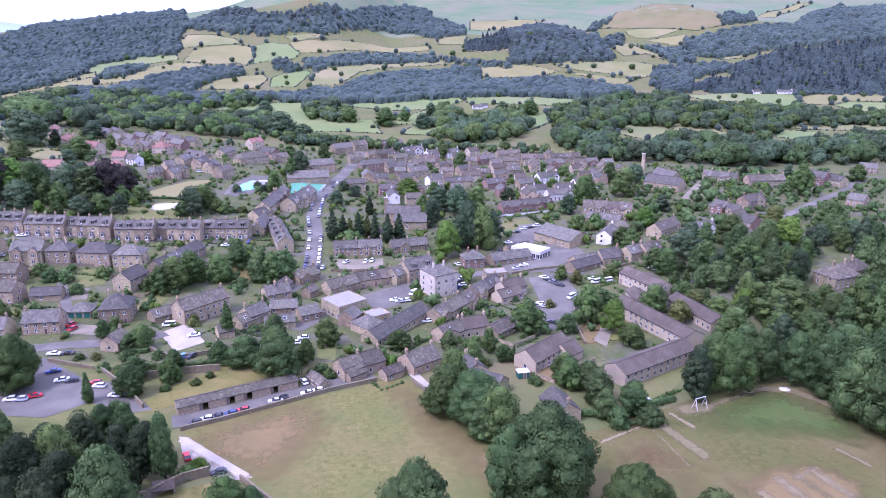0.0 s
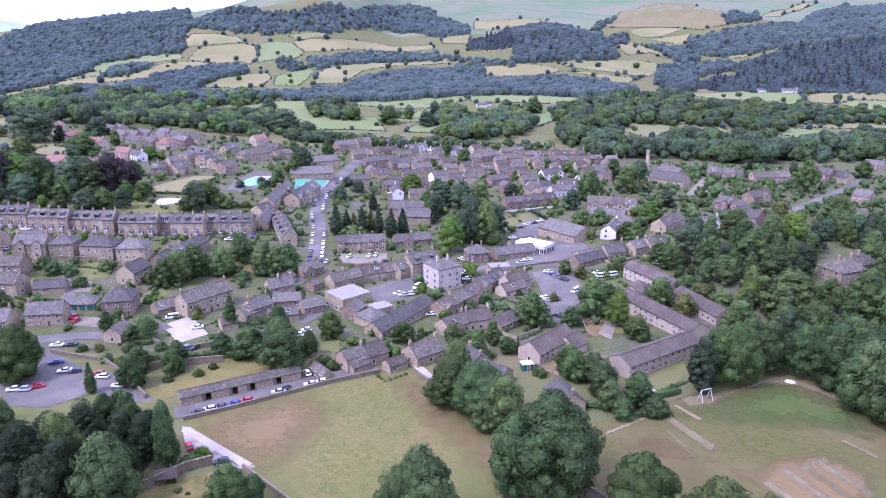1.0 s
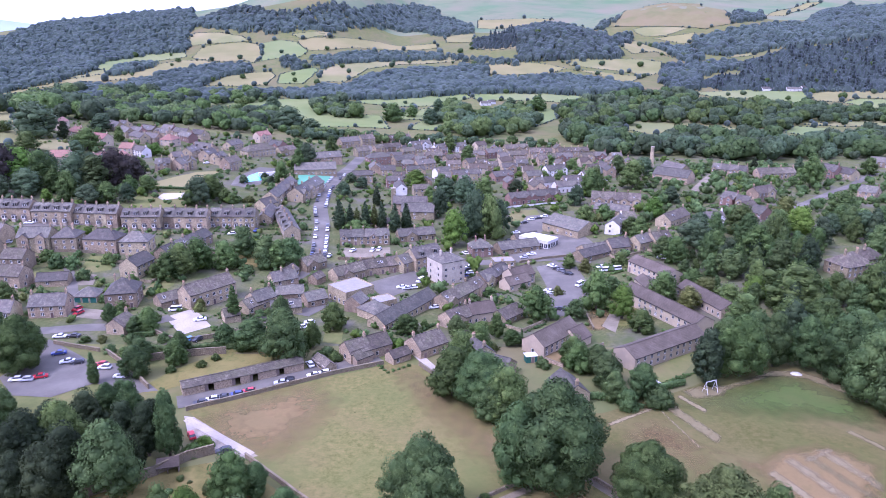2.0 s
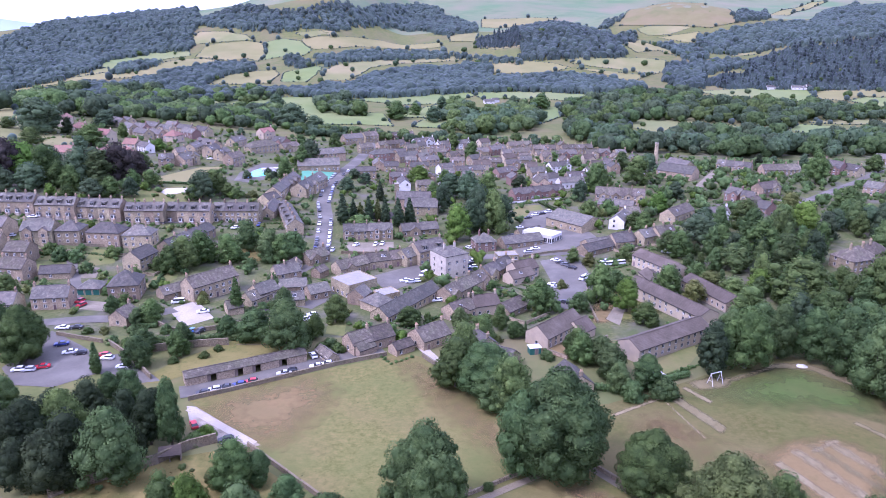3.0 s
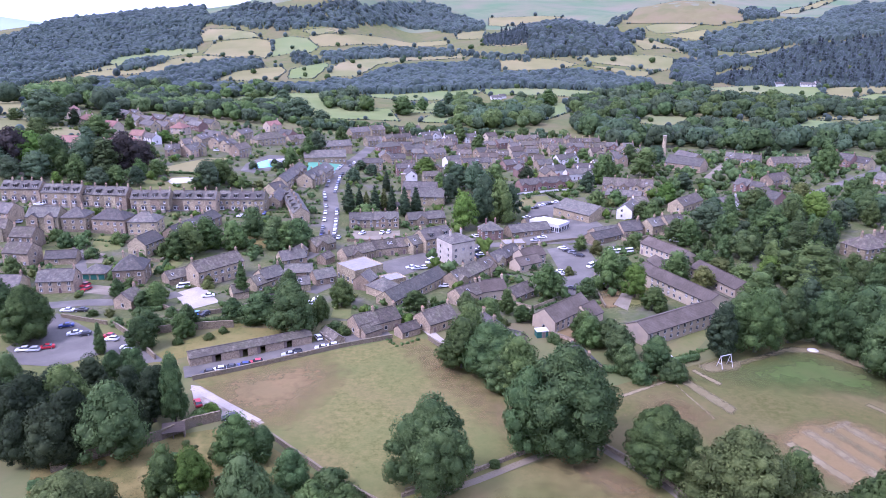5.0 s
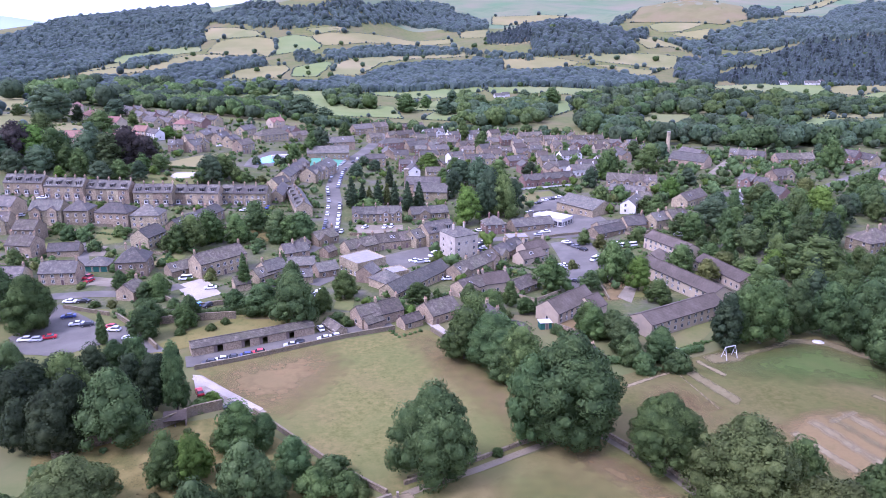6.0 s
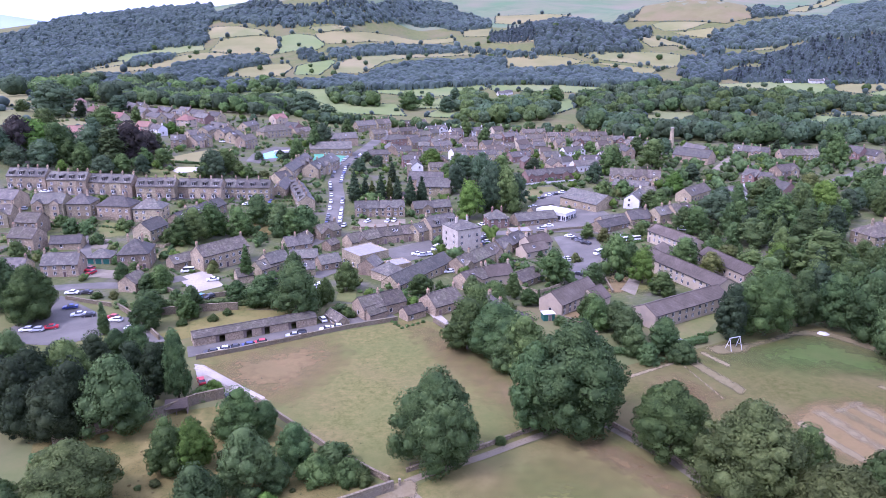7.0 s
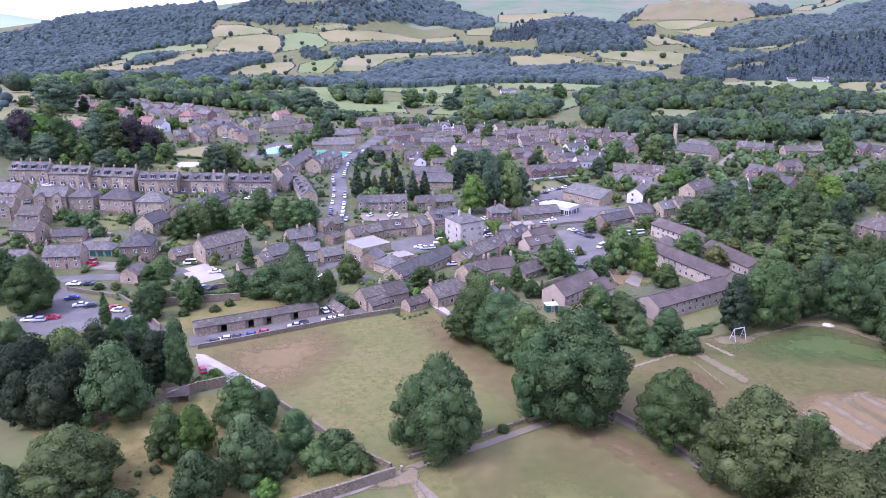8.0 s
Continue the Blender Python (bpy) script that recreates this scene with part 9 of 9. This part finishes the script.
house(-18.5, 403, -4, 19, 11, 9.0, "s", chimneys=0, plain=True, label="stone church aisle with a long slate roof")

# barns and a farm in the valley
for bx, by, rz, L in ((46, 975, 10, 16), (54, 985, 30, 12), (466, 1086, 8, 26), (500, 1080, -5, 24), (520, 1086, 5, 16)):
    house(bx, by, rz, L * 0.85, 8, 5.5, "w", chimneys=0, plain=True, rich=False, label="pale farm building among the valley fields")


# ------------------------------------------------------------ sports field things
def rod(bm, a, b, r, seg=6):
    a, b = Vector(a), Vector(b)
    m = Matrix.Translation((a + b) / 2) @ (b - a).to_track_quat("Z", "Y").to_matrix().to_4x4()
    bmesh.ops.create_cone(bm, cap_ends=True, segments=seg, radius1=r, radius2=r, depth=(b - a).length, matrix=m)


frame_ob = tagged(root("swing_frame", 76.2, 190.2, 24), "white metal swing frame on bare trodden earth", "swing frame")
bm = bmesh.new()
rod(bm, (-1.9, 0, 3.7), (1.9, 0, 3.7), 0.13, 8)
part("crossbar", bm, M["metal_white"], frame_ob)
for sx in (-1, 1):
    for sy in (-1, 1):
        bm = bmesh.new()
        rod(bm, (sx * 1.8, 0, 3.7), (sx * 1.9, sy * 1.3, -0.2), 0.09)
        part("leg", bm, M["metal_white"], frame_ob)
    bm = bmesh.new()
    rod(bm, (sx * 1.86, -0.72, 1.5), (sx * 1.86, 0.72, 1.5), 0.06)
    part("brace", bm, M["metal_white"], frame_ob)
    bm = bmesh.new()
    rod(bm, (sx * 1.9, -1.6, 0.12), (sx * 1.9, 1.6, 0.12), 0.08)
    part("skid", bm, M["tyre"], frame_ob)

pen = tagged(root("practice_cage", 106.0, 211.5, -12), "open tubular practice cage at the edge of the turf", "cage")
for px in (-6, -2, 2, 6):
    for py in (-2, 2):
        bm = bmesh.new()
        rod(bm, (px, py, -0.3), (px, py, 3.0), 0.07)
        part("post", bm, M["timber"], pen)
for py in (-2, 2):
    for pz in (1.5, 3.0):
        bm = bmesh.new()
        rod(bm, (-6, py, pz), (6, py, pz), 0.06)
        part("rail", bm, M["timber"], pen)
for px in (-6, -2, 2, 6):
    bm = bmesh.new()
    rod(bm, (px, -2, 3.0), (px, 2, 3.0), 0.06)
    part("tie", bm, M["timber"], pen)

bm = bmesh.new()
bmesh.ops.create_uvsphere(bm, u_segments=18, v_segments=9, radius=1, matrix=Matrix.Diagonal((1.7, 1.1, 0.8, 1)))
for v in bm.verts:
    v.co += Vector((noise.noise(v.co * 1.3), noise.noise(v.co * 1.7 + Vector((5, 0, 0))), 0.5 * noise.noise(v.co * 2))) * 0.45
    v.co.z = max(v.co.z, -0.1)
tarp = tagged(finish("wicket_cover", bm, M["metal_white"], smooth=True), "crumpled white sheet cover lying on the turf", "cover")
tarp.matrix_basis = pose(106.7, 202.0, ground(106.7, 202.0), 0, 0, -15)

bm = bmesh.new()
block(bm, -2.6, 2.6, -1.6, 1.6, 0.9, 1.0)
canopy = tagged(root("garden_canopy", 60.0, 194.5, 20), "white garden canopy behind the hedge", "canopy")
part("roof", bm, M["metal_white"], canopy)
for px in (-2.4, 2.4):
    for py in (-1.4, 1.4):
        bm = bmesh.new()
        block(bm, px - 0.06, px + 0.06, py - 0.06, py + 0.06, -0.3, 0.9)
        part("post", bm, M["metal_white"], canopy)

shed = tagged(root("garden_shed", 25.8, 210.5, 12), "small green shed with a pale flat roof", "shed")
bm = bmesh.new()
block(bm, -1.8, 1.8, -1.4, 1.4, -0.3, 2.2)
part("wall", bm, M["green_door"], shed)
bm = bmesh.new()
block(bm, -2.0, 2.0, -1.6, 1.6, 2.2, 2.34)
part("roof", bm, M["metal_white"], shed)
share("door", door_mesh(0.9, 1.9), shed, pose(0.3, -1.41, 0))

lean = tagged(root("lean_to", -67.6, 149.2, 16), "old lean-to against the garden wall with a rusty brown roof", "shed")
bm = bmesh.new()
v = [bm.verts.new(c) for c in ((-2.6, -1.5, 1.7), (2.6, -1.5, 1.7), (2.6, 1.3, 2.9), (-2.6, 1.3, 2.9), (-2.6, -1.5, 1.82), (2.6, -1.5, 1.82), (2.6, 1.3, 3.02), (-2.6, 1.3, 3.02))]
for f in ((3, 2, 1, 0), (4, 5, 6, 7), (0, 1, 5, 4), (1, 2, 6, 5), (2, 3, 7, 6), (3, 0, 4, 7)):
    bm.faces.new([v[i] for i in f])
part("roof", bm, M["estate_roof"], lean)
for px in (-2.4, 0, 2.4):
    bm = bmesh.new()
    block(bm, px - 0.09, px + 0.09, -1.4, -1.22, -0.3, 1.72)
    part("post", bm, M["timber"], lean)
for px in (-2.45, 2.45):
    bm = bmesh.new()
    block(bm, px - 0.1, px + 0.1, -1.2, 1.2, -0.3, 1.75)
    part("side_wall", bm, M["stone"], lean)


# field fence beside the footpath: posts and rails
def post_fence(line, gap=2.5, high=1.15):
    ob = tagged(root("post_fence", *line[0]), "weathered timber post and rail fence along the path", "fence")
    x0, y0 = line[0]
    g0 = ground(x0, y0)
    for (ax, ay), (bx, by) in zip(line, line[1:]):
        n = max(1, int(math.hypot(bx - ax, by - ay) / gap))
        turn = math.degrees(math.atan2(by - ay, bx - ax))
        step = math.hypot(bx - ax, by - ay) / n

        def post():
            bm = bmesh.new()
            block(bm, -0.07, 0.07, -0.07, 0.07, -0.4, high)
            return mesh_of("post", bm, M["timber"])

        def rail():
            bm = bmesh.new()
            block(bm, 0, step, -0.03, 0.03, -0.05, 0.05)
            return mesh_of("rail", bm, M["timber"])
        for k in range(n):
            px, py = ax + (bx - ax) * k / n, ay + (by - ay) * k / n
            g = ground(px, py) - g0
            share("post", cached(("fence_post", high), post), ob, pose(px - x0, py - y0, g, 0, 0, turn))
            for z in (0.55, 1.0):
                share("rail", cached(("fence_rail", round(step, 3)), rail), ob, pose(px - x0, py - y0, g + z, 0, 0, turn))
    return ob


post_fence([(-11.0, 128.8), (-3.0, 133.8), (4.3, 138.1)])


# ------------------------------------------------------------ gardens: shrubs, hedges and small trees between the houses
def clear_of(x, y, margin=0.0):
    for hx, hy, r in FOOT:
        if (x - hx) ** 2 + (y - hy) ** 2 < (r * 0.8 + margin) ** 2:
            return False
    for x0, y0, x1, y1, r in LANES:
        dx, dy = x1 - x0, y1 - y0
        k = max(0, min(1, ((x - x0) * dx + (y - y0) * dy) / (dx * dx + dy * dy + 1e-9)))
        if (x - x0 - k * dx) ** 2 + (y - y0 - k * dy) ** 2 < (r + margin) ** 2:
            return False
    return not any(inside(p, np.array(x), np.array(y)) for p in YARDS)


def garden_green(name, polygon, gap, size, leaf, label, seed):
    spots = [s for s in scatter(polygon, gap, seed) if clear_of(s[0], s[1], size * 0.6)]
    wood_of(name, spots, leaf, label, size, seed=seed)


def infill(polygon, gap, turn, seed, styles):
    """More houses of the same streets, set square to them wherever a plot is still free."""
    rnd = random.Random(seed)
    for x, y, k in scatter(polygon, gap, seed):
        if clear_of(x, y, 4.5) and not any((x - a) ** 2 + (y - b) ** 2 < 30 for a, b in TRUNKS):
            L = rnd.choice((8, 9, 11, 14))
            house(round(float(x), 1), round(float(y), 1), turn + rnd.choice((0, 0, 90)) + rnd.uniform(-6, 6), L, rnd.choice((7, 7.5, 8)),
                  rnd.uniform(7, 8.3), rnd.choice(styles), chimneys=rnd.choice((1, 1, 2)), rich=False)


UPPER = [(-62, 470), (-20, 455), (10, 470), (60, 440), (110, 470), (150, 520), (135, 640), (40, 655), (-60, 650)]
infill(UPPER, 20, 8, 301, "sbbskwc")

VILLAGE = [(-190, 250), (-60, 225), (40, 235), (60, 250), (95, 330), (200, 430), (260, 520), (200, 610), (-60, 640), (-330, 640), (-330, 560), (-230, 420)]
garden_green("shrubbery", VILLAGE, 9.5, 1.3, "green", "garden shrubs between the village houses", 101)
garden_green("shrubbery", VILLAGE, 18, 2.4, "dark", "darker garden bushes and small trees", 102)
garden_green("shrubbery", VILLAGE, 24, 1.7, "yellow", "yellow-green garden shrubs among the houses", 103)
garden_green("shrubbery", VILLAGE, 32, 3.0, "bright", "small bright green garden trees", 104)

FAR_GARDENS = [(144, 533), (209, 589), (271, 563), (328, 527), (248, 392), (210, 391), (175, 366), (154, 390), (120, 359), (103, 371)]
garden_green("shrubbery", FAR_GARDENS, 7.5, 1.6, "green", "garden shrubs round the far villas", 105)
garden_green("shrubbery", FAR_GARDENS, 13, 3.4, "dark", "small dark garden trees round the far villas", 106)
garden_green("shrubbery", FAR_GARDENS, 17, 2.8, "grey", "grey-green garden trees round the far villas", 107)


def plot_hedges(leaf, label, pick, seed):
    """Hedges along the garden plots behind and in front of the houses."""
    rnd, spots = random.Random(seed), []
    for i, (x, y, rz, L, W) in enumerate(PLOTS):
        if i % 2 != pick or y > 470 or y < 215:
            continue
        c, s = math.cos(radians(rz)), math.sin(radians(rz))
        deep = rnd.uniform(7, 12)
        for a0, b0, a1, b1 in ((-L / 2 - 1, -W / 2, -L / 2 - 1, -W / 2 - deep), (-L / 2 - 1, -W / 2 - deep, L / 2 + 1, -W / 2 - deep), (L / 2 + 1, W / 2, L / 2 + 1, W / 2 + deep)):
            n = max(1, int(math.hypot(a1 - a0, b1 - b0) / 1.7))
            for k in range(n):
                u, v = a0 + (a1 - a0) * k / n, b0 + (b1 - b0) * k / n
                px, py = x + c * u - s * v, y + s * u + c * v
                if clear_of(px, py, 0.3):
                    spots.append((px, py, rnd.uniform(0.7, 1.2)))
    wood_of("garden_hedge", spots, leaf, label, 0.9, seed=seed)


plot_hedges("dark", "dark clipped hedges round the garden plots", 0, 201)
plot_hedges("green", "green hedges round the garden plots", 1, 202)


def plot_walls(pick):
    """Low stone walls between the nearer garden plots."""
    for i, (x, y, rz, L, W) in enumerate(list(PLOTS)):
        if i % 3 != pick or not 205 < y < 345 or L > 24:
            continue
        c, s = math.cos(radians(rz)), math.sin(radians(rz))
        deep = 6.5 + i % 4
        line = [(x + c * u - s * v, y + s * u + c * v) for u, v in ((-L / 2 - 1.6, -W / 2 - 1), (-L / 2 - 1.6, -W / 2 - deep), (L / 2 + 1.6, -W / 2 - deep))]
        if all(clear_of(px, py, 0.5) and clear_of((px + line[1][0]) / 2, (py + line[1][1]) / 2, 0.3) for px, py in line):
            stone_wall(line, 1.1, 0.4, "low gritstone wall round a garden plot", "stone")


plot_walls(1)
plot_walls(0)


# ------------------------------------------------------------ single trees of the valley and tufts in the pasture
valley = [s for s in scatter([(-420, 800), (-150, 790), (250, 800), (620, 780), (760, 1150), (520, 1500), (-100, 1480), (-620, 1420)], 62, 401)]
wood_of("woodland", valley, ("valley", "dark", "valley", "green"), "single hedgerow trees dotted over the valley fields", 4.6, seed=401, full=True)
tufts = [s for s in scatter([(-68, 172), (-12, 198), (5, 190), (22, 160), (0, 140), (-20, 130)], 2.8, 402)]
wood_of("grass_tuft", [(x, y, s * 0.6) for x, y, s in tufts], "olive", "low tufts of coarse grass in the pasture", 0.42, seed=402, thin=True)
rough = [s for s in scatter([(-62, 145), (-45, 135), (-30, 118), (-45, 100), (-80, 110), (-95, 135)], 1.3, 403)]
wood_of("grass_tuft", [(x, y, s * 0.5) for x, y, s in rough], "straw", "tall dry grass clumps in the walled garden", 0.6, seed=403, thin=True)

for gx, gy in ((-14.6, 121.6), (-12.6, 122.6)):
    ob = tagged(root("gate_post", gx, gy, 20), "short square stone gate post beside the path", "gate post", "gate posts")
    bm = bmesh.new()
    block(bm, -0.22, 0.22, -0.22, 0.22, -0.4, 1.5)
    part("shaft", bm, M["field_wall"], ob)
    bm = bmesh.new()
    frustum(bm, [(-0.27, -0.27), (0.27, -0.27), (0.27, 0.27), (-0.27, 0.27)], [(-0.08, -0.08), (0.08, -0.08), (0.08, 0.08), (-0.08, 0.08)], 1.5, 1.75)
    part("cap", bm, M["lintel"], ob)

scrub = [s for s in scatter([(-60, 148), (-45, 138), (-28, 122), (-36, 108), (-60, 100), (-88, 112), (-92, 136)], 5.5, 404)]
wood_of("shrubbery", [(x, y, s * 0.7) for x, y, s in scrub], ("olive", "dark", "green"), "brambles and low scrub among the dry grass", 1.3, seed=404, full=True)
